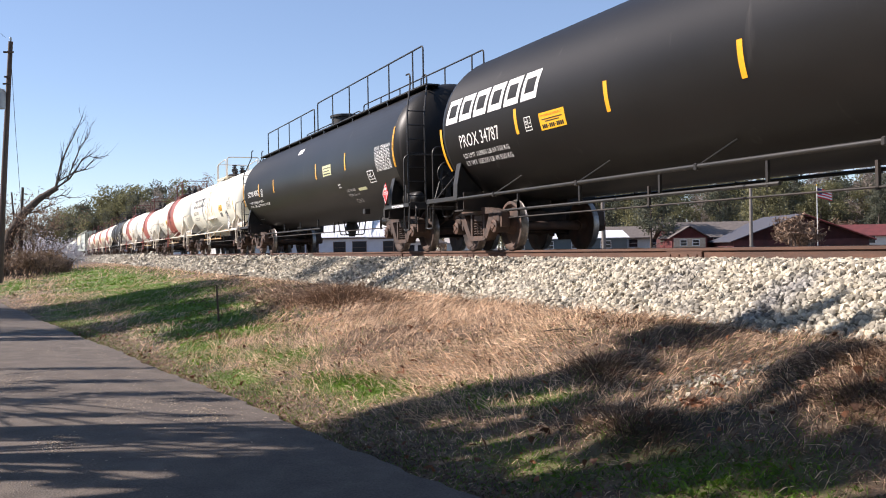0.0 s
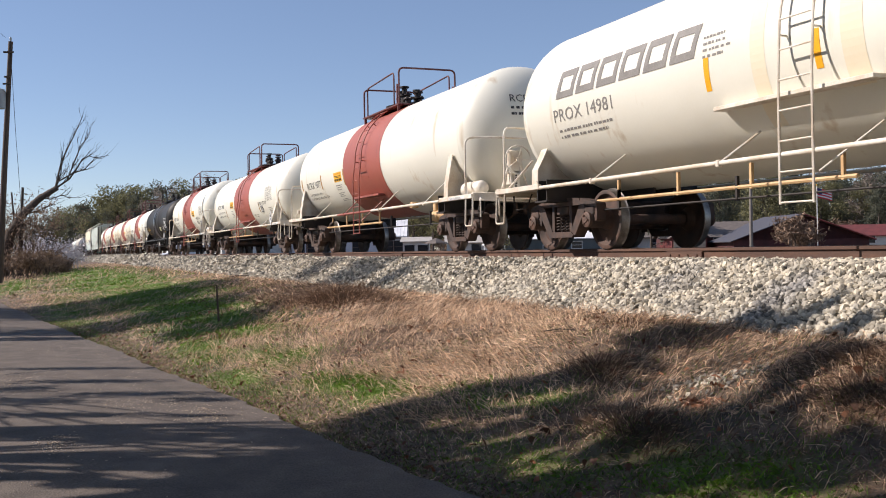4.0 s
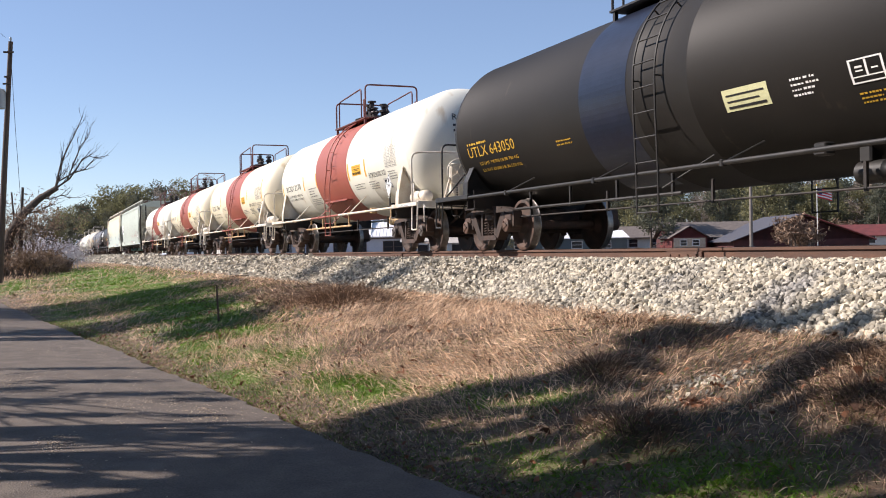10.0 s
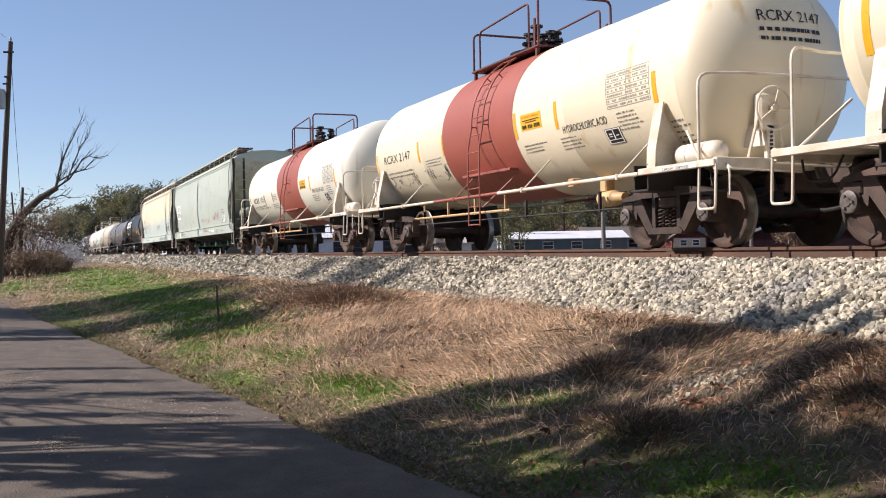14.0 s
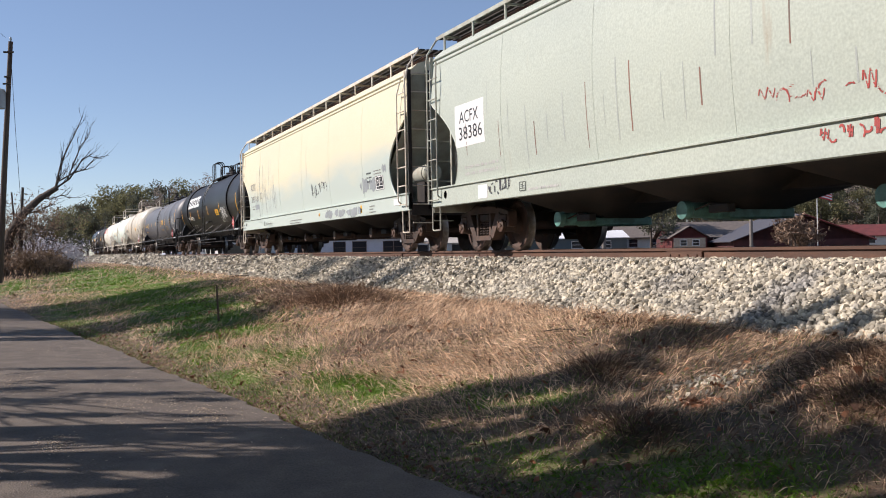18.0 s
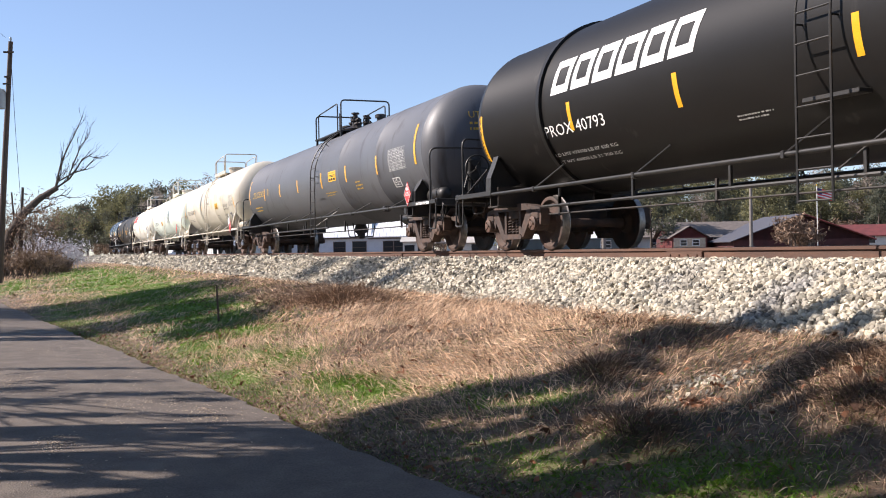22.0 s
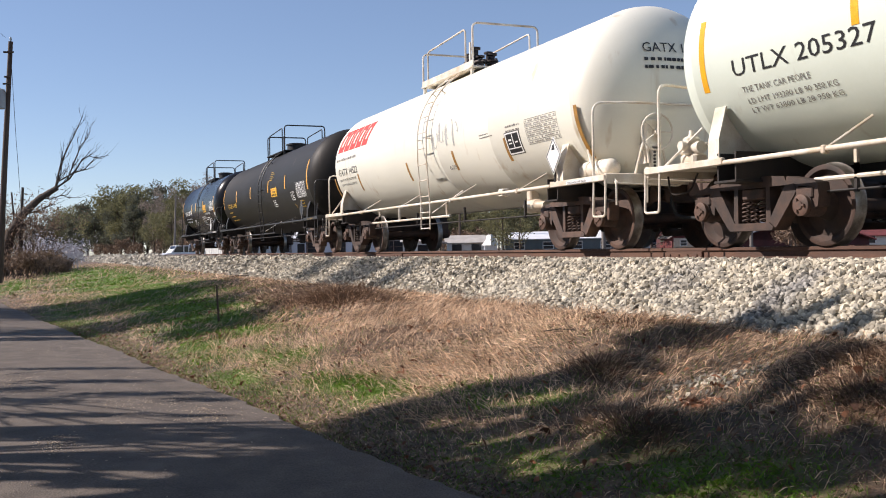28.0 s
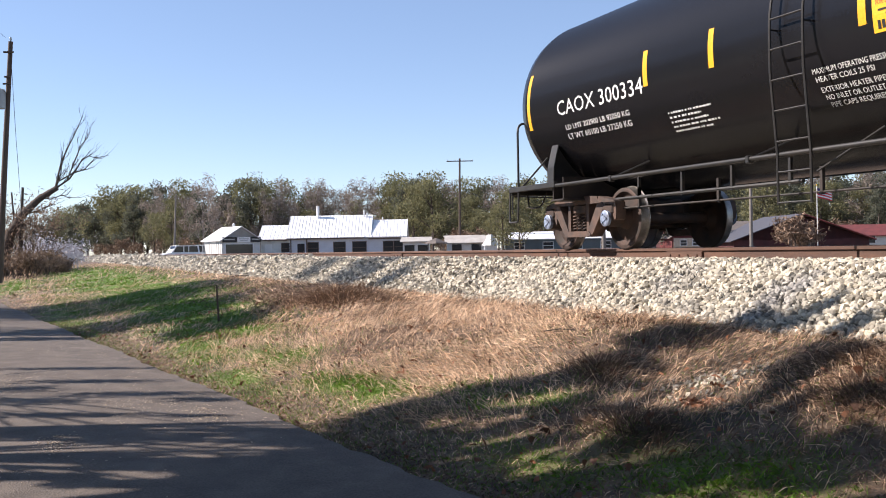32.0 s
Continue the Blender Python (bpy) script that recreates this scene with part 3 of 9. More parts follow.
straw, brown, green = [], [], []
for count, x0, x1, power, length, width in ((140000, -15, -1.5, 1.15, 0.165, 0.0023), (80000, -36, -15, 1.15, 0.125, 0.0048), (36000, -95, -36, 1.0, 0.18, 0.011)):
    x, y = scatter(count, x0, x1, power, rng)
    keep = rng.random(count) > 0.92 * bare(x, y)
    x, y = x[keep], y[keep]
    count = len(x)
    g, lot = greenness(x, y), rng.random(count)
    away = y - road_edge(x)
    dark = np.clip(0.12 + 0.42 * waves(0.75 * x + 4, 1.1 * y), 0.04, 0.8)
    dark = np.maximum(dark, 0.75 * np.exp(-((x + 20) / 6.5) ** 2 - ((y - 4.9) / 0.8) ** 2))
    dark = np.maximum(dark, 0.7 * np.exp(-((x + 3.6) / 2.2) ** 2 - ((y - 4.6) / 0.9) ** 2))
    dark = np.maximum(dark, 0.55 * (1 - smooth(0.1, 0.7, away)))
    # dead grass thickened on the lower bank, its colour deepening the tree shade
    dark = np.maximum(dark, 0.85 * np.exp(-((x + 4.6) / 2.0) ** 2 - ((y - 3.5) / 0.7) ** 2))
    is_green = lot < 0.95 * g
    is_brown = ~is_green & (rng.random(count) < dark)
    rest = ~is_green & ~is_brown
    short = (0.35 + 0.65 * smooth(0.2, 1.3, away)) * (0.62 + 0.38 * smooth(-5, -12, x))
    comb = 2.2 + 1.6 * waves(0.35 * x, 0.5 * y)
    straw.append(blades(x[rest], y[rest], 1.25 * length * short[rest], width, 1.6, rng, None, comb[rest]))
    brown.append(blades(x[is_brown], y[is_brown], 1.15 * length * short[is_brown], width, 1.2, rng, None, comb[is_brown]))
    green.append(blades(x[is_green], y[is_green], 0.52 * length * np.maximum(short[is_green], 0.55), 1.5 * width, 0.8, rng))
# a close undergrowth near the camera, and litter along the edge of the road
x, y = scatter(110000, -10.5, -2.0, 1.0, rng)
lot, g = rng.random(len(x)), greenness(x, y)
low_ = 0.03 + 0.03 * rng.random(len(x))
pick = lot < 0.25 + 0.6 * g
green.append(blades(x[pick], y[pick], low_[pick], 0.0022, 0.9, rng))
pick = ~pick & (lot < 0.88)
brown.append(blades(x[pick], y[pick], 1.3 * low_[pick], 0.0018, 1.3, rng))
pick = lot >= 0.88
straw.append(blades(x[pick], y[pick], 1.5 * low_[pick], 0.0014, 1.4, rng))
x = -3 - 21 * rng.random(42000) ** 1.2
y = road_edge(x) - 0.1 + np.abs(rng.normal(size=42000)) * 0.42
pick = rng.random(42000) < 0.72
brown.append(blades(x[pick], y[pick], 0.055, 0.0035, 1.4, rng))
green.append(blades(x[~pick], y[~pick], 0.05, 0.003, 0.9, rng))
# brown tufts in clumps at the foot of the ballast and on the mounds
for cx, cy, r, k, tall in ((-16.8, 4.8, 0.5, 3400, 0.32), (-18.4, 4.4, 0.6, 1300, 0.2), (-15.6, 5.2, 0.4, 700, 0.18), (-22, 5.0, 1.8, 1300, 0.13), (-26, 5.0, 2.0, 900, 0.13), (-5.0, 5.1, 0.35, 3200, 0.11), (-3.9, 5.2, 0.4, 3600, 0.11),
                           (-4.5, 4.5, 0.3, 1800, 0.10), (-3.2, 4.4, 0.4, 2600, 0.10), (-7.2, 4.3, 0.22, 700, 0.16), (-8.8, 5.6, 0.4, 700, 0.15), (-5.6, 3.6, 0.3, 800, 0.18), (-10.5, 5.9, 0.6, 500, 0.14)):
    x, y = rng.normal(cx, r, k), np.clip(rng.normal(cy, 0.45 * r, k), 2.2, 6.3)
    brown.append(blades(x, y, tall, 0.0022 + 0.00014 * abs(cx), 1.0, rng, None, np.arctan2(y - cy, x - cx)))
    x, y = rng.normal(cx, 1.1 * r, k // 3), np.clip(rng.normal(cy, 0.5 * r, k // 3), 2.2, 6.3)
    straw.append(blades(x, y, 0.8 * tall, 0.0013 + 0.0001 * abs(cx), 1.2, rng, None, np.arctan2(y - cy, x - cx)))
stuff("dry_grass", straw, STRAW, "matted dry straw-coloured grass on the bank", "grass")
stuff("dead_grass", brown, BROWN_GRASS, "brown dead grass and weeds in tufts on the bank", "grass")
stuff("green_grass", green, GREEN_GRASS, "short green winter grass in patches on the bank", "grass")
x, y = scatter(1300, -20, -2, 1.2, rng)
pile = rng.random(1300) < 0.05
x = np.where(pile, rng.normal(-5.7, 0.12, 1300), x)
y = np.where(pile, rng.normal(4.25, 0.07, 1300), y)
stuff("fallen_leaves", [blades(x, y, 0.055, 0.016, 1.3, rng, height(x, y) + 0.03)], DEAD_LEAF, "scattered rust-brown fallen leaves", "leaves")
# stones that have rolled into the grass
x, y = rng.normal(-6.15, 0.14, 160), rng.normal(4.75, 0.25, 160)
rv_, rf_ = stones(160, 0, 1, 0, 1, 0.018, rng)
mid_ = rv_.reshape(160, 8, 3)
mid_ = mid_ - mid_.mean(1, keepdims=True) + np.stack([x, y, height(x, y) + 0.008], 1)[:, None]
tagged(new("loose_stones", bulk("loose_stones", mid_.reshape(-1, 3), rf_, STONE)), "loose pale stones lying open in the grass", "gravel", kind="stuff")
# pale grit washed onto the road
grit_v, grit_f = stones(1500, 0, 1, 0, 1, 0.0055, rng)
grit_v = grit_v.reshape(1500, 8, 3)
spots = np.array([(-12.2, -0.3, 0.5, 0.16), (-12.0, -0.1, 0.9, 0.3), (-8.85, 1.34, 0.3, 0.08), (-9.9, 1.75, 0.2, 0.06), (-9.2, 1.95, 0.5, 0.1), (-8.0, 0.1, 0.25, 0.08), (-15.5, 1.0, 3.0, 0.15), (-9.5, 0.6, 2.5, 0.9)])
which = spots[rng.integers(0, len(spots), 1500)]
x, y = rng.normal(which[:, 0], which[:, 2]), rng.normal(which[:, 1], which[:, 3])
y = np.where(y > road_edge(x) - 0.1, road_edge(x) - 0.1 - 1.2 * rng.random(1500), y)
z = np.interp(road_edge(x) - y, [0, 0.03, 0.5, 3.0, 5.7], [-0.05, 0.012, 0.022, 0.05, 0.022])
grit_v = (grit_v - grit_v.mean(1, keepdims=True)) * np.array([1.3, 1.3, 0.35]) + np.stack([x, y, z + 0.003], 1)[:, None]
tagged(new("road_grit", bulk("road_grit", grit_v.reshape(-1, 3), grit_f, SAND)), "pale sandy grit scattered over the asphalt", "grit", kind="stuff")
# broad-leaved green weeds
weeds = []
for cx, cy, k in ((-9.6, 2.95, 420), (-9.0, 3.1, 240), (-10.4, 2.75, 200), (-7.9, 3.35, 110), (-4.6, 3.3, 420), (-4.2, 3.5, 300), (-5.4, 2.95, 150), (-11.8, 2.5, 120), (-13.4, 2.0, 160)):
    x, y = rng.normal(cx, 0.3, k), rng.normal(cy, 0.13, k)
    weeds.append(blades(x, y, 0.06, 0.011, 1.1, rng))
stuff("green_weeds", weeds, GREEN_GRASS, "low clumps of broad-leaved green weeds", "weeds")
# sticks
for x, y, turn, long_ in ((-8.6, 4.75, 60, 0.32), (-11.4, 6.25, 20, 0.4), (-10.2, 6.6, 140, 0.3), (-13.0, 6.3, 80, 0.3), (-31.0, 5.9, 100, 0.9)):
    st = part("stick", Shape().tube([(-long_ / 2, 0, 0), (0, 0.03, 0.02), (long_ / 2, -0.02, 0.01)], 0.007 if x > -20 else 0.03, 6, 0, 0.005), BARK)
    st.matrix_basis = pose(x, y, max(float(height(np.array([x]), np.array([y]))[0]) + 0.05, float(bed_height(y)) + 0.04 if y > 6.1 else 0), 0, 0, turn)
    tagged(st, "broken grey-brown stick lying on the bank", "stick")


# ---- lettering, drawn with the built-in font ----
def glyphs(strings):
    """Flat outlines of all strings at once: corners and faces, one unit high, starting at x = 0."""
    made = []
    for s in strings:
        curve = bpy.data.curves.new("text", "FONT")
        curve.body, curve.resolution_u = s, 2
        made.append((s, new("text", curve)))
    dg = bpy.context.evaluated_depsgraph_get()
    out = {}
    for s, ob in made:
        me = bpy.data.meshes.new_from_object(ob.evaluated_get(dg))
        v = np.array([p.co[:2] for p in me.vertices])
        v[:, 0] -= v[:, 0].min()
        v /= 0.72
        out[s] = (v, [tuple(p.vertices) for p in me.polygons])
        bpy.data.meshes.remove(me)
    for s, ob in made:
        curve = ob.data
        bpy.data.objects.remove(ob)
        bpy.data.curves.remove(curve)
    return out


class Skin:
    """The near side of a tank or the flat side of a hopper: places by x along it and height or arc."""

    def __init__(self, radius=None, centre=0.0, flat=None):
        self.radius, self.centre, self.flat = radius, centre, flat

    def at(self, x, s, lift):
        if self.flat is not None:
            return (x, -(self.flat(s) + lift), s)
        a = s / self.radius
        return (x, -(self.radius + lift) * math.cos(a), self.centre + (self.radius + lift) * math.sin(a))

    def patch(self, shape, x0, x1, s0, s1, lift=0.003, slant=0.0, slot=0):
        n = max(1, int(abs(s1 - s0) / 0.08))
        v = []
        for i in range(n + 1):
            s = s0 + (s1 - s0) * i / n
            for x in (x0, x1):
                v.append(self.at(x + slant * (s - s0), s, lift))
        for i in range(n):
            shape.add([v[2 * i], v[2 * i + 1], v[2 * i + 3], v[2 * i + 2]], [(0, 1, 2, 3)], slot)

    def text(self, shape, words, x, s, size, width=None):
        v, f = GLYPHS[words]
        k = size if width is None else width / v[:, 0].max()
        shape.add([self.at(x + p[0] * k, s + p[1] * size, 0.0048) for p in v], f)


# ---- trucks: built once, shared by all cars ----
def wheelset_mesh():
    s = Shape()
    for side in (-1, 1):
        prof = [(0.90, 0.0), (0.90, 0.10), (0.86, 0.14), (0.775, 0.17), (0.755, 0.34), (0.80, 0.385), (0.82, 0.40), (0.82, 0.45), (0.815, 0.457), (0.715, 0.462), (0.70, 0.475), (0.69, 0.485),
                (0.678, 0.480), (0.676, 0.42), (0.70, 0.38), (0.715, 0.2), (0.66, 0.15), (0.62, 0.13), (0.62, 0.0)]
        slots = [0] * 8 + [1, 1, 1, 1] + [0] * 6
        s.lathe([(side * a, r) for a, r in prof], "y", (0, 0, 0), 40, slots)
    s.lathe([(-0.62, 0.09), (-0.2, 0.078), (0.2, 0.078), (0.62, 0.09)], "y", (0, 0, 0), 14)
    return s.mesh("wheelset", [WHEEL_FACE, TREAD])


def side_frame_mesh():
    s = Shape()
    w0, w1 = -0.085, 0.085
    s.hull([(-0.60, 0.70), (0.60, 0.70), (0.56, 0.80), (0.30, 0.825), (-0.30, 0.825), (-0.56, 0.80)], w0, w1)
    for k in (-1, 1):
        def strip(pts, a=w0, b=w1):
            pts = [(k * x, z) for x, z in pts]
            s.hull(pts if k > 0 else pts[::-1], a, b)
        strip([(0.56, 0.70), (1.02, 0.655), (1.07, 0.68), (1.03, 0.725), (0.60, 0.80)])
        strip([(0.98, 0.42), (1.07, 0.44), (1.09, 0.56), (1.07, 0.70), (0.99, 0.69)])
        strip([(0.70, 0.40), (0.78, 0.46), (0.78, 0.69), (0.66, 0.70)])
        strip([(0.58, 0.70), (0.28, 0.26), (0.36, 0.20), (0.44, 0.24), (0.76, 0.62), (0.72, 0.71)], w0 - 0.012, w1 + 0.012)
        strip([(0.245, 0.24), (0.33, 0.24), (0.315, 0.72), (0.245, 0.72)])
        strip([(0.0, 0.195), (0.37, 0.195), (0.40, 0.235), (0.33, 0.285), (0.0, 0.285)], w0 - 0.03, w1 + 0.03)
    return s.mesh("side_frame", STEEL, 30)


def spring_mesh():
    pts = [(0.048 * math.cos(a), 0.048 * math.sin(a), 0.27 * a / (2 * math.pi * 5.5)) for a in (2 * math.pi * i / 10 for i in range(56))]
    return Shape().tube(pts, 0.0125, 5).mesh("spring", STEEL)


def bolster_mesh():
    s = Shape().box(-0.20, 0.20, -1.07, 1.07, 0.555, 0.70, 0, 0.02).box(-0.23, 0.23, -0.75, 0.75, 0.52, 0.78, 0, 0.03)
    s.lathe([(0.76, 0.2), (0.84, 0.2)], "z", (0, 0, 0), 18)
    for k in (-1, 1):
        s.tube([(k * 0.36, -0.72, 0.36), (k * 0.36, 0.72, 0.36)], 0.045, 8)
        for y in (-0.75, 0.75):
            s.box(k * 0.39 - 0.03, k * 0.39 + 0.03, y - 0.05, y + 0.05, 0.27, 0.50, 0, 0.01)
    return s.mesh("truck", STEEL)


def cap_mesh(name, mat):
    s = Shape().lathe([(0.0, 0.115), (-0.05, 0.12), (-0.06, 0.10), (-0.062, 0.05), (-0.075, 0.045), (-0.075, 0.0)], "y", (0, 0, 0), 20)
    for i in range(3):
        a = 2 * math.pi * i / 3
        s.lathe([(-0.06, 0.017), (-0.085, 0.017)], "y", (0.07 * math.cos(a), 0, 0.07 * math.sin(a)), 6)
    return s.mesh(name, mat)


WHEELSET, SIDE_FRAME, SPRING, BOLSTER = wheelset_mesh(), side_frame_mesh(), spring_mesh(), bolster_mesh()
ADAPTER = Shape().box(-0.13, 0.13, -0.11, 0.11, 0.075, 0.20, 0, 0.015).lathe([(-0.11, 0.125), (0.11, 0.125)], "y", (0, 0, 0), 18).mesh("bearing", STEEL)
CAPS = {"blue": cap_mesh("blue_cap", CAP_BLUE), "rust": cap_mesh("rust_cap", CAP_RUST), "grey": cap_mesh("grey_cap", CAP_GREY)}
SPINNING = []                        # every wheelset, to be turned as the train rolls


def truck(car, x, cap, turned):
    t = part("truck", BOLSTER, None, car, "rusty three-piece freight truck with coil springs", pose(x, 0, 0))
    for side in (-1, 1):
        part("side_frame", SIDE_FRAME, None, t, "", pose(0, side * 1.0, 0))
        for k in (-0.155, 0.0, 0.155):
            part("spring", SPRING, None, t, "rust-red coil spring", pose(k, side * 1.0 + 0.03 * side, 0.285))
        for k in (-0.889, 0.889):
            part("bearing", ADAPTER, None, t, "", pose(k, side * 1.0, 0.457))
            part("bearing_cap", CAPS[cap], None, t, "round %s bearing end cap" % cap, pose(k, side * 1.11, 0.457, 0, 0, 0 if side < 0 else 180))
    for k in (-0.889, 0.889):
        w = part("wheelset", WHEELSET, None, t, "steel wheelset with polished treads", pose(k, 0, 0.457))
        SPINNING.append((w, k))


def bent(points, r, steps_=4):
    """A path with its corners rounded by arcs of radius about r."""
    pts = [Vector(p) for p in points]
    out = [pts[0]]
    for a, b, c in zip(pts[:-2], pts[1:-1], pts[2:]):
        u, w = (a - b), (c - b)
        k = min(r, u.length * 0.45, w.length * 0.45)
        p, q = b + u.normalized() * k, b + w.normalized() * k
        out += [(1 - t) ** 2 * p + 2 * t * (1 - t) * b + t * t * q for t in (i / steps_ for i in range(steps_ + 1))]
    return out + [pts[-1]]


# ---- what all cars carry at their ends ----
def coupler(car, x, s, mat=STEEL):
    c = Shape().box(min(x, x + s * 0.62), max(x, x + s * 0.62), -0.07, 0.07, 0.80, 0.94, 0, 0.02)
    c.box(min(x + s * 0.48, x + s * 0.84), max(x + s * 0.48, x + s * 0.84), -0.20, 0.10, 0.70, 1.02, 0, 0.05)
    k = part("coupler", c, mat, car, "cast steel knuckle coupler")
    part("air_hose", Shape().tube(bent([(x + s * 0.25, -0.35, 0.85), (x + s * 0.4, -0.36, 0.45), (x + s * 0.85, -0.3, 0.42)], 0.2), 0.025, 7), RUBBER, k, "black rubber air hose")


def stub_sill(car, half, s, mat):
    x0, x1 = sorted((s * (half - 1.3), s * (half + 1.55)))
    sill = Shape().box(x0, x1, -0.20, -0.16, 0.80, 1.12, 0, 0.008).box(x0, x1, 0.16, 0.20, 0.80, 1.12, 0, 0.008).box(x0, x1, -0.24, 0.24, 1.12, 1.14, 0, 0.004)
    part("stub_sill", sill, mat, car)
    coupler(car, s * (half + 1.3), s)


def end_platform(car, half, s, mat, dark, step_mat, rail_mat, radius, centre, y=1.47, brake_wheel=False, reservoir=False, valve=False, shoes=None, reach=-28):
    """Deck, side sill, end rail and corner steps at one end of a tank car."""
    x0, x1 = sorted((s * (half + 0.02), s * (half + 1.62)))
    deck = Shape().box(*sorted((s * (half + 0.95), s * (half + 1.62))), -y, y, 1.02, 1.06, 0, 0.006)
    for k in (-1, 1):
        deck.box(x0, x1, k * y - 0.03, k * y + 0.03, 0.975, 1.062, 0, 0.008)
    deck.box(*sorted((s * (half + 1.56), s * (half + 1.64))), -y, y, 0.93, 1.08, 0, 0.008)
    d = part("end_platform", deck, mat, car)
    for k in (-1, 1):
        web = Shape()
        for e in (-0.16, 0.16):
            web.hull([(e - 0.012 + s * half, 0.78), (e + 0.012 + s * half, 0.78), (e + 0.012 + s * half, 1.12), (e - 0.012 + s * half, 1.12)], k * y * 0.98 if k < 0 else 0.2, -0.2 if k < 0 else k * y * 0.98)
        web.box(s * half - 0.2, s * half + 0.2, min(k * y, k * 0.25), max(k * y, k * 0.25), 0.76, 0.79, 0, 0.004)
        part("body_bolster", web, dark, car)
        # saddle leg: a web between sill and tank with a flange on its outer edge
        xs_ = s * (half + 0.24)
        skin_ = [(radius * math.cos(radians(a)), centre + radius * math.sin(radians(a))) for a in range(reach, -60, -4)]
        out_ = [(y - 0.05, 1.06), (y - 0.06, 1.30), (0.35 * y + 0.65 * skin_[0][0], 0.45 * 1.30 + 0.55 * skin_[0][1]), (skin_[0][0] + 0.015, skin_[0][1])]
        web_ = out_ + [(min(p, y - 0.1), max(q, 1.06)) for p, q in skin_[1:]]
        plate = Shape().add([(x_, k * p, q) for x_ in (xs_ - 0.015, xs_ + 0.015) for p, q in web_],
                            [tuple(range(len(web_))), tuple(range(2 * len(web_) - 1, len(web_) - 1, -1))] + [(a, (a + 1) % len(web_), (a + 1) % len(web_) + len(web_), a + len(web_)) for a in range(len(web_))])
        leg = part("saddle_leg", plate.mesh("saddle_leg", mat, 20), None, car)
        flange = Shape()
        for (a, b), (c, e_) in zip(out_[:-1], out_[1:]):
            v_ = [(x_, k * (p + d_), q) for x_ in (xs_ - 0.10, xs_ + 0.10) for p, q in ((a, b), (c, e_)) for d_ in (0.0, 0.022)]
            flange.add(v_, [(0, 1, 3, 2), (4, 6, 7, 5), (0, 4, 5, 1), (2, 3, 7, 6), (0, 2, 6, 4), (1, 5, 7, 3)])
        part("flange", flange.mesh("flange", mat, 20), None, leg)
        step = Shape().tube(bent([(s * (half + 1.30), k * y, 1.0), (s * (half + 1.30), k * (y + 0.02), 0.47), (s * (half + 1.62), k * (y + 0.02), 0.47), (s * (half + 1.62), k * y, 1.0)], 0.05), 0.017, 7)
        part("corner_step", step, step_mat, d)
    xr = s * (half + 1.30)
    rail = Shape().tube(bent([(xr, -y, 1.05), (xr, -y, 2.13), (xr + s * 0.16, -y + 0.6, 2.13), (xr + s * 0.16, y - 0.6, 2.13), (xr, y, 2.13), (xr, y, 1.05)], 0.16), 0.02, 8)
    part("end_rail", rail, rail_mat, d)
    brace = Shape().tube([(s * (half + 1.25), -y + 0.05, 1.06), (s * (half + 0.72), -y + 0.25, 1.5)], 0.016, 6)
    part("rail_brace", brace, rail_mat, d)
    lever = Shape().tube(bent([(s * (half + 1.66), -y + 0.12, 1.0), (s * (half + 1.75), -y + 0.12, 0.93), (s * (half + 1.75), -0.3, 0.9), (s * (half + 1.75), -0.1, 1.05)], 0.08), 0.013, 6)
    lever.tube(bent([(s * (half + 1.66), -y + 0.12, 0.98), (s * (half + 1.74), -y + 0.1, 0.92), (s * (half + 1.74), -y + 0.1, 0.62)], 0.06), 0.014, 6)
    part("uncoupling_lever", lever, step_mat, d)
    board = Shape()
    for e_ in range(3):
        board.box(*sorted((s * (half + 1.68 + 0.09 * e_), s * (half + 1.75 + 0.09 * e_))), -0.75, 0.75, 1.03, 1.055)
    part("crossover_board", board, mat, d, "slatted crossover board above the coupler")
    part("train_line", Shape().tube(bent([(s * (half + 0.2), -0.55, 0.92), (s * (half + 1.2), -0.55, 0.90), (s * (half + 1.62), -0.38, 0.86)], 0.2), 0.022, 6)
         .tube(bent([(s * (half + 1.0), -1.1, 0.96), (s * (half + 1.1), -1.15, 0.72), (s * (half + 1.45), -1.2, 0.70), (s * (half + 1.5), -1.2, 0.95)], 0.1), 0.014, 6), DARK_STEEL, d, "dark brake pipes under the end platform")
    part("draft_pocket", Shape().box(*sorted((s * (half + 1.05), s * (half + 1.5))), -0.32, 0.32, 0.70, 0.80, 0, 0.02).box(*sorted((s * (half + 1.5), s * (half + 1.6))), -0.42, 0.42, 0.66, 1.0, 0, 0.03), STEEL, d, "rusty striker round the coupler shank")
    if brake_wheel:
        wheel = Shape()
        cx, cz = s * (half + 1.42), 1.72
        ring = [(cx, -0.45 + 0.27 * math.cos(a), cz + 0.27 * math.sin(a)) for a in (2 * math.pi * i / 24 for i in range(25))]
        wheel.tube(ring, 0.016, 6)
        for i in range(5):
            a = 2 * math.pi * i / 5
            wheel.tube([(cx, -0.45, cz), (cx, -0.45 + 0.27 * math.cos(a), cz + 0.27 * math.sin(a))], 0.011, 5)
        wheel.lathe([(cx - 0.04, 0.05), (cx + 0.04, 0.05)], "x", (0, -0.45, cz), 12)
        part("brake_wheel", wheel, rail_mat, d, "spoked handbrake wheel")
        box = Shape().box(*sorted((cx - s * 0.05, cx - s * 0.2)), -0.62, -0.32, cz - 0.28, cz + 0.2, 0, 0.03).box(*sorted((cx - s * 0.05, cx - s * 0.12)), -0.52, -0.40, 1.04, cz - 0.2, 0, 0.01)
        part("brake_gear_box", box, rail_mat, d)
        stand = Shape()
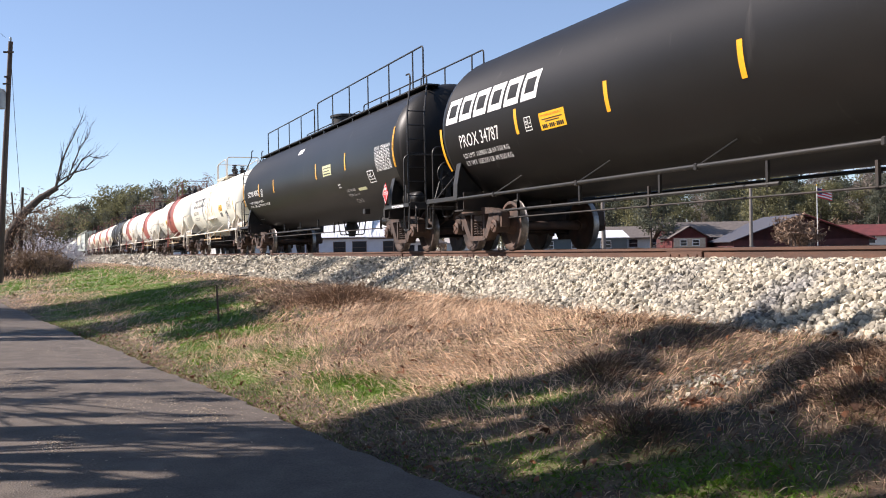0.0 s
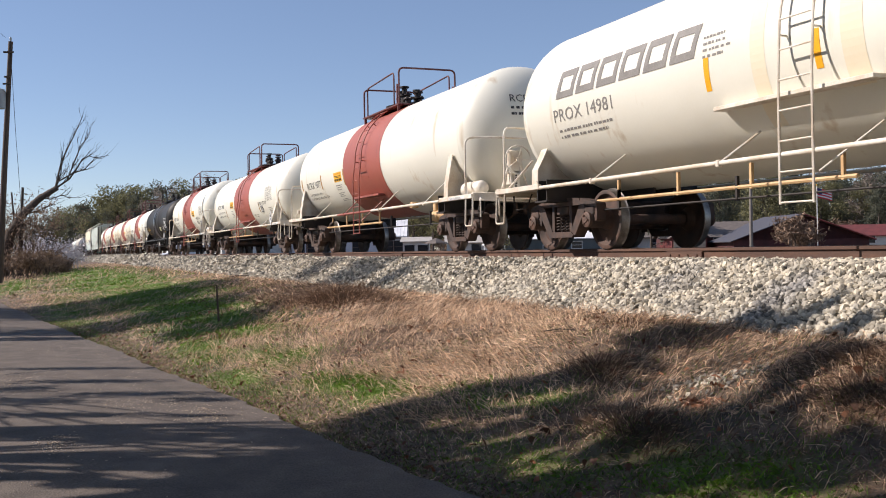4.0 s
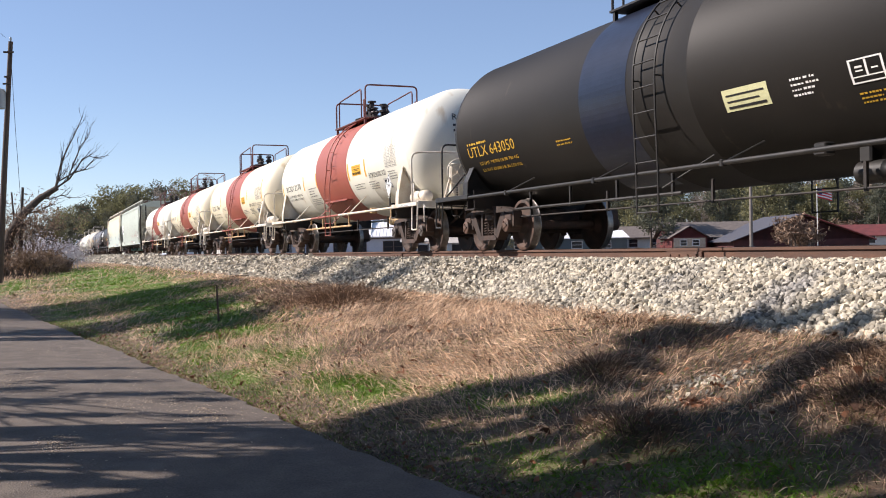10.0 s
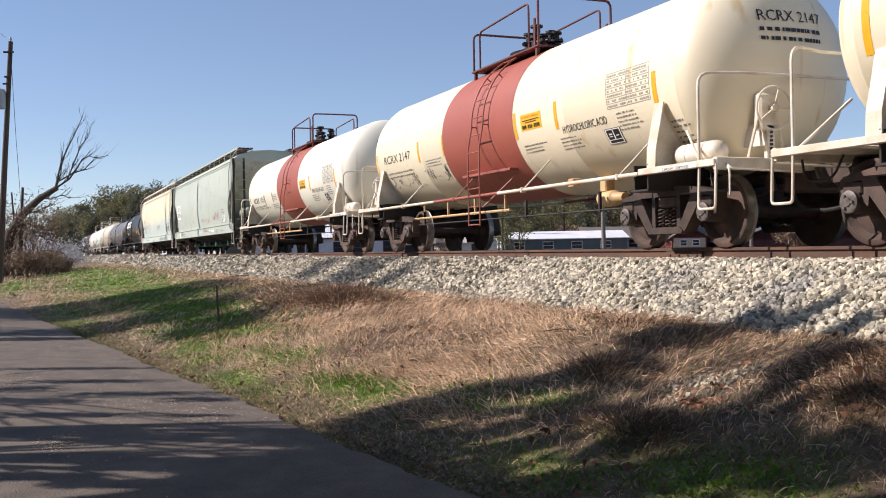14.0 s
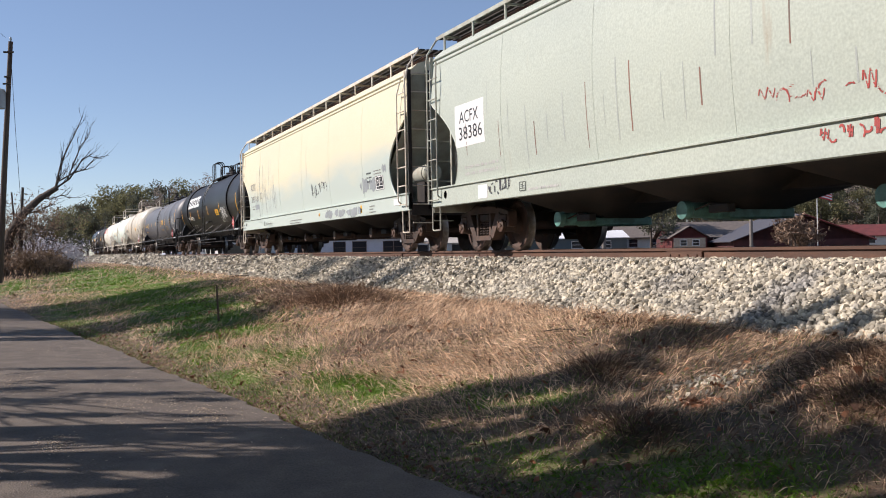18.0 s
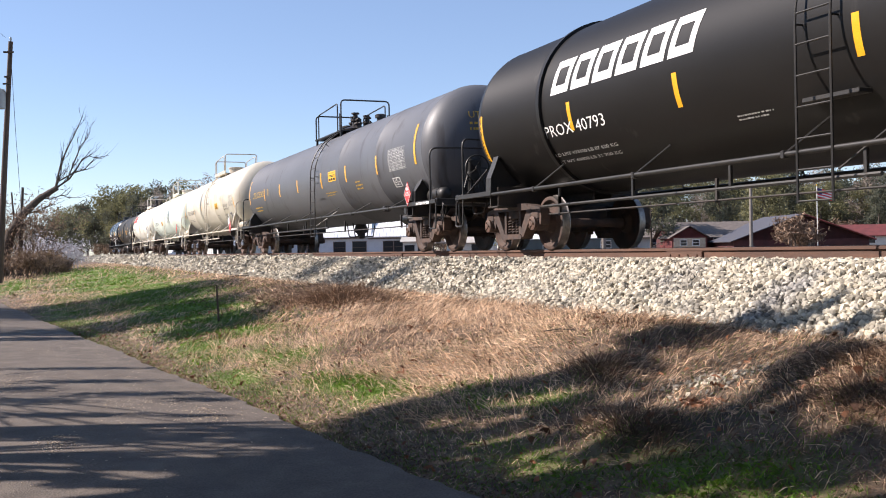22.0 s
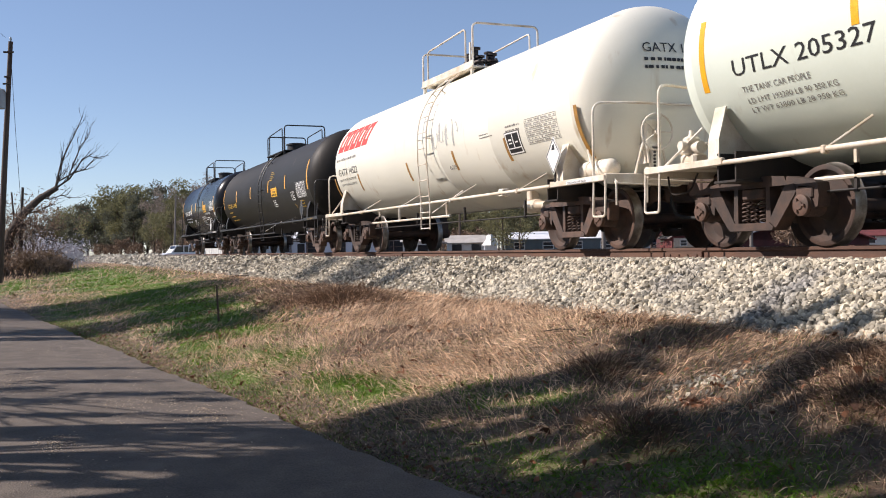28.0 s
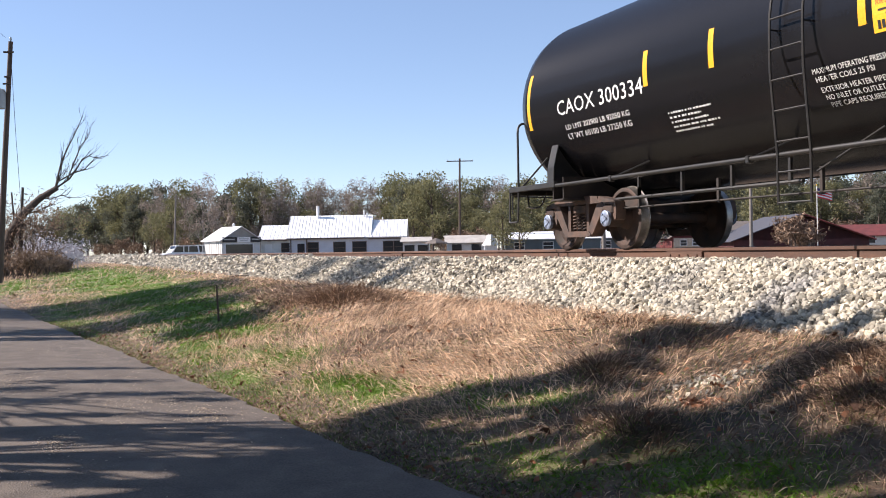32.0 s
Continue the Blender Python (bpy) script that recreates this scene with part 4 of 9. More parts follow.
        for y0_ in (-0.78, -0.16):
            stand.tube([(cx - s * 0.10, -0.47 + 0.25 * (y0_ + 0.47), cz + 0.12), (cx - s * 0.12, y0_, 1.05)], 0.022, 6)
        stand.hull([(cx - s * 0.2 - 0.2, cz - 0.46), (cx - s * 0.2 + 0.2, cz - 0.46), (cx - s * 0.2 + 0.12, cz - 0.18), (cx - s * 0.2 - 0.12, cz - 0.18)], -0.60, -0.57)
        part("brake_stand", stand, mat, d, "braced stand of the handbrake")
        crank = Shape().tube(bent([(cx - s * 0.05, -0.5, 1.02), (cx, -0.5, 0.70), (cx - s * 0.5, -0.55, 0.55)], 0.08), 0.02, 6).hull([(cx - 0.11, 0.66), (cx + 0.11, 0.70), (cx + 0.04, 0.92), (cx - 0.05, 0.92)], -0.54, -0.51)
        part("bell_crank", crank, STEEL, d, "rusty bell crank of the handbrake")
        chain = Shape()
        for i in range(9):
            chain.lathe([(-0.012, 0.018), (0.012, 0.018)], "x" if i % 2 else "y", (cx, -0.50, 1.42 - 0.05 * i), 8)
        part("chain", chain, DARK_STEEL, d, "hanging brake chain")
    if reservoir:
        tank = Shape().lathe([(-0.45, 0.0), (-0.44, 0.07), (-0.40, 0.125), (-0.33, 0.145), (-0.2, 0.145), (-0.2, 0.152), (-0.15, 0.152), (-0.15, 0.145), (0.15, 0.145), (0.15, 0.152), (0.2, 0.152), (0.2, 0.145), (0.33, 0.145), (0.40, 0.125), (0.44, 0.07), (0.45, 0.0)], "x", (s * (half + 0.80), -y + 0.40, 1.20), 20)
        part("air_reservoir", tank, mat, d, "small round-ended air reservoir on the end platform")
    if valve:
        v = Shape()
        vx = s * (half + 0.98)
        v.box(vx - 0.16, vx + 0.16, -1.28, -1.06, 1.06, 1.20, 0, 0.03).box(vx - 0.08, vx + 0.08, -1.30, -1.10, 1.18, 1.42, 0, 0.03)
        v.lathe([(-0.18, 0.08), (0.2, 0.08)], "x", (vx, -1.2, 1.27), 12).lathe([(-1.38, 0.06), (-1.0, 0.06)], "y", (vx, 0, 1.3), 10)
        v.lathe([(1.4, 0.05), (1.5, 0.03)], "z", (vx, -1.2, 0), 10).tube([(vx + 0.1, -1.15, 1.3), (vx + 0.3, -1.1, 1.32)], 0.015, 6)
        part("control_valve", v, mat, d, "cast brake control valve")
    if shoes:
        b = Shape()
        b.box(*sorted((s * (half + 0.55), s * (half + 1.3))), -y - 0.0385, -y - 0.035, 0.985, 1.035)
        plate = part("notice_strip", b, SIGN_WHITE if shoes != "yellow" else SIGN_BLACK, d)
        t = Shape()
        sk = Skin(flat=lambda s_: y + 0.036)
        tx = s * (half + 0.92) - 0.33
        sk.text(t, "2 INCH HF COMP SHOES", tx, 0.99, 0.036)
        part("notice_lettering", t, INK_BLACK if shoes != "yellow" else INK_YELLOW, plate)


def tank_shell(half, radius, centre, seams, stretch=0.0):
    """A cylinder with dished ends and faint weld rings."""
    e, dish, prof = half + 0.63 + stretch, radius * 0.52, []
    ends = [(dish * math.cos(a), radius * math.sin(a)) for a in (math.pi / 2 * i / 10 for i in range(11))]
    prof += [(-e - a, r) for a, r in ends]
    rings = sorted([-e + 0.02, e - 0.02] + list(seams))
    for x in rings:
        prof += [(x - 0.022, radius), (x - 0.012, radius + 0.004), (x + 0.012, radius + 0.004), (x + 0.022, radius)]
    prof += [(e + a, r) for a, r in reversed(ends)]
    return Shape().lathe(prof, "x", (0, 0, centre), 72)


def side_pipe(car, half, radius, centre, y, mat, mid_mat, mid, brackets, strut=0.42):
    """The hand rail along the side, on struts from the tank; its middle may have another colour."""
    z = 1.0
    for k in (-1, 1):
        x0, x1 = -half - 0.0, half + 0.0
        if mid:
            runs = [(x0, mid[0], mat), (mid[0], mid[1], mid_mat), (mid[1], x1, mat)]
        else:
            runs = [(x0, x1, mat)]
        for a, b, m in runs:
            pipe = Shape().tube([(a, k * y, z), (b, k * y, z)], 0.030, 10)
            p = part("side_rail", pipe, m, car)
            for bx in brackets:
                if a <= bx < b:
                    low = -math.acos(max(0.3, min(1, (y - strut) / radius)))
                    part("rail_strut", Shape().tube([(bx, k * y, z), (bx + 0.2, k * (radius * math.cos(low) + 0.0), centre + radius * math.sin(low))], 0.016, 6)
                         .box(bx - 0.03, bx + 0.03, k * y - 0.04, k * y + 0.04, z - 0.05, z + 0.04, 0, 0.01), m, p)


def side_ladder(car, x, width, radius, centre, y, mat, top=62):
    """Ladder that stands clear of the tank and follows it up to the platform."""
    for k in (-1, 1):
        off = 0.10
        path = [(k * (y + 0.03), 0.46), (k * (y + 0.03), 1.0), (k * max(y + 0.03, radius + off), centre - 0.45)]
        path += [(k * (radius + off) * math.cos(radians(a)), centre + (radius + off) * math.sin(radians(a))) for a in range(0, top + 1, 6)]
        lengths = [0]
        for a, b in zip(path[:-1], path[1:]):
            lengths.append(lengths[-1] + math.hypot(b[0] - a[0], b[1] - a[1]))
        lad = None
        for e in (-width / 2, width / 2):
            stile = Shape().tube([(x + e, a, b) for a, b in path], 0.016, 6)
            lad = part("ladder", stile, mat, car, "steel side ladder") if lad is None else (part("stile", stile, mat, lad), lad)[1]
        rung_n = int(lengths[-1] / 0.33)
        for i in range(rung_n + 1):
            s = 0.02 + i * 0.33
            yy, zz = np.interp(s, lengths, [p[0] for p in path]), np.interp(s, lengths, [p[1] for p in path])
            part("rung", Shape().tube([(x - width / 2, yy, zz), (x + width / 2, yy, zz)], 0.011, 6), mat, lad)
        for a in (0, 40):
            c, s_ = math.cos(radians(a)), math.sin(radians(a))
            for e in (-width / 2, width / 2):
                part("standoff", Shape().tube([(x + e, k * radius * c, centre + radius * s_), (x + e, k * (radius + off) * c, centre + (radius + off) * s_)], 0.012, 5), mat, lad)
        for e in (0.45,):
            low = -math.acos(min(1, (y - 0.52) / radius))
            part("ladder_brace", Shape().tube([(x + e - 0.15, k * y, 0.78), (x + e + 0.25, k * radius * math.cos(low), centre + radius * math.sin(low))], 0.014, 6), mat, lad)


def grab_shelf(car, x0, x1, radius, centre, angle, mat):
    a = radians(angle)
    y, z = -radius * math.cos(a), centre + radius * math.sin(a)
    part("tread_shelf", Shape().box(x0, x1, y - 0.16, y + 0.02, z - 0.05, z, 0, 0.006), mat, car)


def top_platform(car, x0, x1, radius, centre, mat, rail_mat, style, wide=0.78):
    """Walkway round the fittings on top of the tank, with its rails."""
    z = centre + radius - 0.07
    deck = Shape()
    for k in (-1, 1):
        deck.box(x0, x1, min(k * wide, k * 0.34), max(k * wide, k * 0.34), z, z + 0.035, 0, 0.004)
    for x in (x0, x1 - 0.3):
        deck.box(x, x + 0.3, -0.34, 0.34, z, z + 0.034, 0, 0.004)
    for x in (x0 + 0.1, x1 - 0.1):
        for k in (-1, 1):
            yy = k * (wide - 0.05)
            deck.box(x - 0.03, x + 0.03, yy - 0.03, yy + 0.03, centre + math.sqrt(radius ** 2 - (wide - 0.02) ** 2) - 0.03, z)
    d = part("top_platform", deck, mat, car, "walkway round the top fittings")
    zt, h, yy = z + 0.03, 0.84, wide - 0.04
    if style == "short":
        for x, hh in ((x0 + 0.05, 0.84), (x0 + 0.5, 0.84), (x0 + 0.95, 0.84), (x1 - 0.45, 0.5), (x1 - 0.05, 0.5)):
            for k in (-1, 1):
                lp = [(x, k * yy, zt), (x, k * yy, zt + hh), (x, k * (yy - 0.42), zt + hh), (x, k * (yy - 0.42), zt + 0.25)]
                part("guard_rail", Shape().tube(bent(lp, 0.16), 0.022, 7), rail_mat, d)
        return zt
    # a hoop across each end, rails along both sides, and paired posts at the ladder
    for x, hh in ((x0 + 0.04, h - 0.08), (x1 - 0.04, h + 0.04)):
        part("guard_rail", Shape().tube(bent([(x, -yy, zt), (x, -yy, zt + hh), (x, yy, zt + hh), (x, yy, zt + 0.02)], 0.13), 0.023, 7), rail_mat, d)
    for k in (-1, 1):
        side_ = [(x0 + 0.34, k * yy, zt), (x0 + 0.34, k * yy, zt + h - 0.10), (x1 - 0.40, k * yy, zt + h - 0.02), (x1 - 0.40, k * yy, zt)]
        part("guard_rail", Shape().tube(bent(side_, 0.12), 0.020, 7), rail_mat, d)
        part("guard_post", Shape().box(x1 - 0.2, x1 - 0.15, k * yy - 0.014, k * yy + 0.014, zt, zt + 0.5), rail_mat, d)
    if style == "box":
        part("toe_board", Shape().box(x0, x1, -yy - 0.02, -yy, zt, zt + 0.12, 0, 0.005), mat, d)
    return zt


def valves(car, x, z, mat=VALVE, big=False):
    """The cluster of valves on the manway cover."""
    base = Shape().lathe([(z - 0.12, 0.44), (z + 0.10, 0.44), (z + 0.10, 0.60), (z + 0.17, 0.62), (z + 0.19, 0.55), (z + 0.24, 0.40), (z + 0.24, 0.0)], "z", (x, 0, 0), 28)
    m = part("manway", base, mat, car, "bolted manway with valves")
    for dx, dy, h, r in ((-0.26, -0.15, 0.36, 0.085), (0.16, -0.20, 0.42, 0.10), (-0.02, 0.2, 0.38, 0.085), (0.32, 0.12, 0.28, 0.095), (0.42, -0.2, 0.2, 0.08)):
        v = Shape().lathe([(z + 0.18, r), (z + 0.18 + 0.5 * h, r), (z + 0.18 + 0.55 * h, r * 1.5), (z + 0.18 + 0.68 * h, r * 1.5), (z + 0.18 + 0.7 * h, r * 0.7), (z + 0.18 + h, r * 0.7)], "z", (x + dx, dy, 0), 10)
        v.lathe([(-0.02, r * 1.2), (0.02, r * 1.2)], "z", (x + dx, dy, z + 0.22 + h), 10)
        v.tube([(x + dx - 0.14, dy - 0.05, z + 0.2 + 0.6 * h), (x + dx + 0.12, dy + 0.05, z + 0.2 + 0.6 * h)], 0.04, 7)
        part("valve", v, mat, m)


def bonnet(car, x, z, mat, r=0.36, h=0.42):
    b = Shape().lathe([(z - 0.08, r * 0.95), (z + h * 0.82, r * 0.95), (z + h * 0.82, r * 1.06), (z + h * 0.93, r * 1.06), (z + h, r * 0.8), (z + h, 0.0)], "z", (x, 0, 0), 28)
    m = part("bonnet", b, mat, car, "round protective valve bonnet")
    part("hinge", Shape().box(x - r - 0.12, x - r + 0.02, -0.06, 0.06, z + h * 0.6, z + h * 0.95, 0, 0.015), mat, m)


def stack(car, x, radius, centre, mat, r=0.11, h=0.26):
    z = centre + radius
    part("vent_valve", Shape().lathe([(z - 0.1, r), (z + h * 0.6, r), (z + h * 0.6, r * 1.45), (z + h * 0.9, r * 1.45), (z + h, r), (z + h, 0.0)], "z", (x, 0, 0), 16), mat, car, "short capped relief valve on the tank top")


def underside(car, half, mat, dark):
    """Brake pipes, hangers, cylinder and bottom outlet below the tank."""
    for y, z, r, m in ((-0.95, 0.74, 0.026, mat), (-0.95, 0.60, 0.014, dark)):
        p = part("brake_pipe", Shape().tube([(-half + 0.9, y, z), (0.4 if r > 0.02 else half - 1.25, y, z)], r, 7), m, car)
        for x in np.linspace(-half + 1.5, 0.2 if r > 0.02 else half - 1.9, 4):
            part("pipe_hanger", Shape().box(x - 0.02, x + 0.02, y - 0.02, y + 0.02, z - 0.03, z + 0.28), m, p)
    cyl = Shape().lathe([(half - 2.2, 0.05), (half - 2.18, 0.125), (half - 1.82, 0.125), (half - 1.78, 0.09), (half - 1.55, 0.07)], "x", (0, -0.72, 0.78), 16)
    cyl.box(half - 2.15, half - 1.98, -0.8, -0.62, 0.88, 1.1, 0, 0.02)
    part("brake_cylinder", cyl, mat, car, "brake cylinder hung below the tank")
    part("retainer_box", Shape().box(half - 2.28, half - 2.1, -1.3, -1.15, 0.96, 1.10, 0, 0.015), mat, car)


def bottom_outlet(car, x, mat, low):
    o = Shape().lathe([(low, 0.10), (low + 0.16, 0.12), (low + 0.2, 0.2), (low + 0.3, 0.2), (low + 0.45, 0.14)], "z", (x, 0, 0), 14)
    part("bottom_outlet", o, mat, car, "bottom outlet valve")
    skid = Shape()
    for e in (-0.3, 0.3):
        skid.tube(bent([(x + e, -0.35, low + 0.5), (x + e, -0.28, low + 0.06), (x + e, 0.28, low + 0.06), (x + e, 0.35, low + 0.5)], 0.05), 0.016, 6)
    part("outlet_guard", skid, mat, car)


# ---- markings ----
def letters(shape):
    """Splits a line of lettering into its single characters."""
    root = list(range(len(shape.v)))

    def find(i):
        while root[i] != i:
            root[i] = root[root[i]]
            i = root[i]
        return i
    for face in shape.f:
        for i in face[1:]:
            root[find(i)] = find(face[0])
    groups = {}
    for face in shape.f:
        groups.setdefault(find(face[0]), []).append(face)
    made = []
    for faces in groups.values():
        used = sorted({i for face in faces for i in face})
        at = {i: k for k, i in enumerate(used)}
        made.append(Shape().add([shape.v[i] for i in used], [tuple(at[i] for i in face) for face in faces]))
    return made


def mark(car, skin, items):
    """Lettering, tape, notices and tables on one side. x along the car, s along the surface."""
    for item in items:
        kind, x, s = item[0], item[1], item[2]
        sh = Shape()
        if kind == "text":
            _, _, _, words, size, mat = item[:6]
            skin.text(sh, words, x, s, size, item[6] if len(item) > 6 else None)
            if size < 0.12:
                tagged(part("lettering", sh, mat, car), "row of small stencilled lettering", kind="stuff")
            else:
                for one in letters(sh):
                    part("letter", one, mat, car)
        elif kind == "stripe":
            _, _, _, s1, width, mat = item
            skin.patch(sh, x, x + width, s, s1)
            part("reflective_stripe", sh, mat, car)
        elif kind == "lines":
            # rows of writing too small to read
            _, _, _, width, rows_, pitch, mat = item[:7]
            r = random.Random(int(1000 * abs(x) + 77 * rows_))
            for i in range(rows_):
                a, end = x, x + width * r.uniform(0.62, 1.0)
                while a < end:
                    w = pitch * r.uniform(0.3, 1.0)
                    skin.patch(sh, a, min(a + w, end), s - i * pitch, s - i * pitch + r.uniform(0.32, 0.44) * pitch, 0.004)
                    a += w + pitch * (0.24 if r.random() < 0.7 else 0.55)
            tagged(part("fine_lettering", sh, mat, car), "rows of writing too small to read", kind="stuff")
        elif kind == "notice":
            # plain plate with rows of writing
            _, _, _, width, high, mat, ink = item[:7]
            skin.patch(sh, x, x + width, s, s + high)
            p = part("notice", sh, mat, car)
            t = Shape()
            rows_ = item[7] if len(item) > 7 else 4
            if rows_ > 3:
                # heading, two faint rows, and a bold row of plain bars
                words_ = Shape()
                skin.text(words_, "FOR CHEMICAL EMERGENCY", x + width * 0.07, s + high * 0.76, high * 0.13, width * 0.86)
                for v_ in range(len(words_.v)):
                    words_.v[v_] = (words_.v[v_][0], words_.v[v_][1] - 0.003, words_.v[v_][2])
                part("notice_heading", words_, ink, p)
                for b_, w_ in ((0.58, 0.8), (0.45, 0.55)):
                    skin.patch(t, x + width * (0.5 - w_ / 2), x + width * (0.5 + w_ / 2), s + high * b_, s + high * (b_ + 0.055), 0.007)
                for k in range(12):
                    if k not in (3, 7):
                        skin.patch(t, x + width * (0.08 + 0.071 * k), x + width * (0.08 + 0.071 * k + 0.05), s + high * 0.10, s + high * 0.33, 0.007)
                    else:
                        skin.patch(t, x + width * (0.09 + 0.071 * k), x + width * (0.09 + 0.071 * k + 0.03), s + high * 0.19, s + high * 0.24, 0.007)
                ink = SIGN_BLACK
            else:
                pitch = high / (rows_ + 0.6)
                for i in range(rows_):
                    k = 0.4 if i == 0 else 0.28
                    skin.patch(t, x + width * 0.08, x + width * (0.92 if i % 2 == 0 else 0.8), s + pitch * (0.45 + i), s + pitch * (0.45 + i + k), 0.007)
            part("notice_writing", t, ink, p)
        elif kind == "table":
            # test record: frame, rows and columns of small entries
            _, _, _, width, high, ink = item
            r = random.Random(int(1000 * abs(x)))
            for i in range(8):
                yy = s + high * i / 7
                skin.patch(sh, x, x + width, yy - 0.004, yy + 0.004)
            for xx in (x, x + width * 0.48, x + width):
                skin.patch(sh, xx - 0.004, xx + 0.004, s, s + high)
            for i in range(7):
                yy = s + high * (i + 0.28) / 7
                a = x + 0.03
                while a < x + width - 0.06:
                    w = r.uniform(0.02, 0.06)
                    skin.patch(sh, a, min(a + w, x + width - 0.03), yy, yy + high * 0.055)
                    a += w + (0.012 if r.random() < 0.7 else 0.07)
            tagged(part("test_record", sh, INK_FAINT if ink is INK_GREY else ink, car), "ruled table of small stencilled entries", kind="stuff")
        elif kind == "panel":
            # framed panel with blocks
            _, _, _, width, high, mat, ink = item
            skin.patch(sh, x, x + width, s, s + high)
            p = part("stencil_panel", sh, mat, car)
            t = Shape()
            for a, b, c, d in ((0.04, 0.10, 0.06, 0.94), (0.90, 0.96, 0.06, 0.94), (0.04, 0.96, 0.03, 0.09), (0.04, 0.96, 0.91, 0.97), (0.47, 0.53, 0.3, 0.9), (0.04, 0.96, 0.26, 0.31),
                               (0.2, 0.4, 0.62, 0.7), (0.2, 0.4, 0.48, 0.54), (0.62, 0.8, 0.5, 0.56)):
                skin.patch(t, x + width * a, x + width * b, s + high * c, s + high * d, 0.007)
            part("stencil_marks", t, ink, p)
        elif kind == "mask":
            _, _, _, width, high, mat = item
            skin.patch(sh, x, x + width, s, s + high, 0.002)
            part("paint_patch", sh, mat, car)
        elif kind == "emblem":
            # wide slanted blocks in place of an owner's name
            _, _, _, width, high, count, mat = item
            step_ = width / count
            for i in range(count):
                a, w, t = x + i * step_, step_ * 0.86, high * 0.24
                sl = 0.22
                sh = Shape()
                for x_, s_, w_, h_ in ((a, s, w, t), (a + sl * (high - t), s + high - t, w, t), (a + sl * t, s + t, t * 0.95, high - 2 * t), (a + sl * t + w - t * 0.95, s + t, t * 0.95, high - 2 * t)):
                    skin.patch(sh, x_, x_ + w_, s_, s_ + h_, 0.006, sl)
                part("emblem", sh, mat, car)
        elif kind == "scrawl":
            # spray-painted loops
            _, _, _, width, high, mat, seed = item
            r = random.Random(seed)
            for i in range(12):
                cx, cy = x + width * (i + 0.5) / 12, s + high * r.uniform(0.3, 0.7)
                rx_, ry_, a0 = width / 15 * r.uniform(0.4, 1.2), high * r.uniform(0.12, 0.42), r.uniform(0, 6)
                turns = r.uniform(1.2, 4.5)
                pts = [(cx + rx_ * math.cos(a0 + turns * k / 12), cy + ry_ * math.sin(a0 + turns * k / 12 * r.uniform(0.95, 1.05))) for k in range(13)]
                if i % 3 == 0:
                    pts = [(cx + rx_ * (k / 6 - 1) * 0.6, cy + ry_ * math.sin(1.1 * k)) for k in range(13)]
                for (ax, ay), (bx_, by_) in zip(pts[:-1], pts[1:]):
                    w = 0.009 * r.uniform(0.6, 1.5)
                    sh.add([skin.at(ax - w, ay - w, 0.004), skin.at(ax + w, ay - w, 0.004), skin.at(bx_ + w, by_ + w, 0.0045), skin.at(bx_ - w, by_ + w, 0.0045)], [(0, 1, 2, 3)])
            part("graffiti", sh, mat, car, "sprayed graffiti scrawl")
        elif kind == "blotch":
            _, _, _, width, high, mat, seed = item
            r = random.Random(seed)
            n_ = 48
            for i in range(n_):
                a, q = x + width * i / n_, i / n_
                edge_ = min(1.0, 7 * q, 7 * (1 - q))
                lo_ = s + high * (0.10 + 0.09 * math.sin(9 * q + seed) + 0.05 * math.sin(31 * q + 2 * seed) + 0.3 * (1 - edge_))
                hi_ = s + high * (0.86 + 0.10 * math.sin(7 * q + 2.2 * seed) + 0.05 * math.sin(27 * q + seed) - 0.3 * (1 - edge_))
                if math.sin(14 * q + seed) > -0.93:
                    skin.patch(sh, a, a + width / n_ * 1.02, lo_, hi_, 0.003, 0.04)
            part("paint_patch", sh, mat, car)


def placard(car, x, y, z, mat, ink, words="", size=0.30):
    """A diamond sign in its holder, facing outwards."""
    h = size / math.sqrt(2) * 1.1
    d = Shape().hull([(x, z - h), (x + h * 0.8, z), (x, z + h), (x - h * 0.8, z)], y, y + 0.012)
    p = part("placard", d, mat, car, "diamond hazard placard")
    sh = Shape()
    for k in (1,):
        for (a, b), (c, e) in zip([(0, -h), (h * 0.8, 0), (0, h), (-h * 0.8, 0)], [(h * 0.8, 0), (0, h), (-h * 0.8, 0), (0, -h)]):
            f0, f1 = 0.93, 0.86
            sh.add([(x + a * f0, y - 0.004, z + b * f0), (x + c * f0, y - 0.004, z + e * f0), (x + c * f1, y - 0.004, z + e * f1), (x + a * f1, y - 0.004, z + b * f1)], [(0, 1, 2, 3)])
    sh.add([(x - 0.05, y - 0.004, z + h * 0.3), (x + 0.05, y - 0.004, z + h * 0.3), (x + 0.02, y - 0.004, z + h * 0.62), (x - 0.03, y - 0.004, z + h * 0.55)], [(0, 1, 2, 3)])
    if words:
        v, f = GLYPHS[words]
        w = v[:, 0].max() * 0.085
        sh.add([(x - w / 2 + q[0] * 0.085, y - 0.004, z - 0.04 + q[1] * 0.085) for q in v], f)
    part("placard_print", sh, ink, p)
    part("placard_post", Shape().box(x - 0.02, x + 0.02, y + 0.012, y + 0.04, 1.05, z, 0, 0.004), PIPE_BLACK, p)


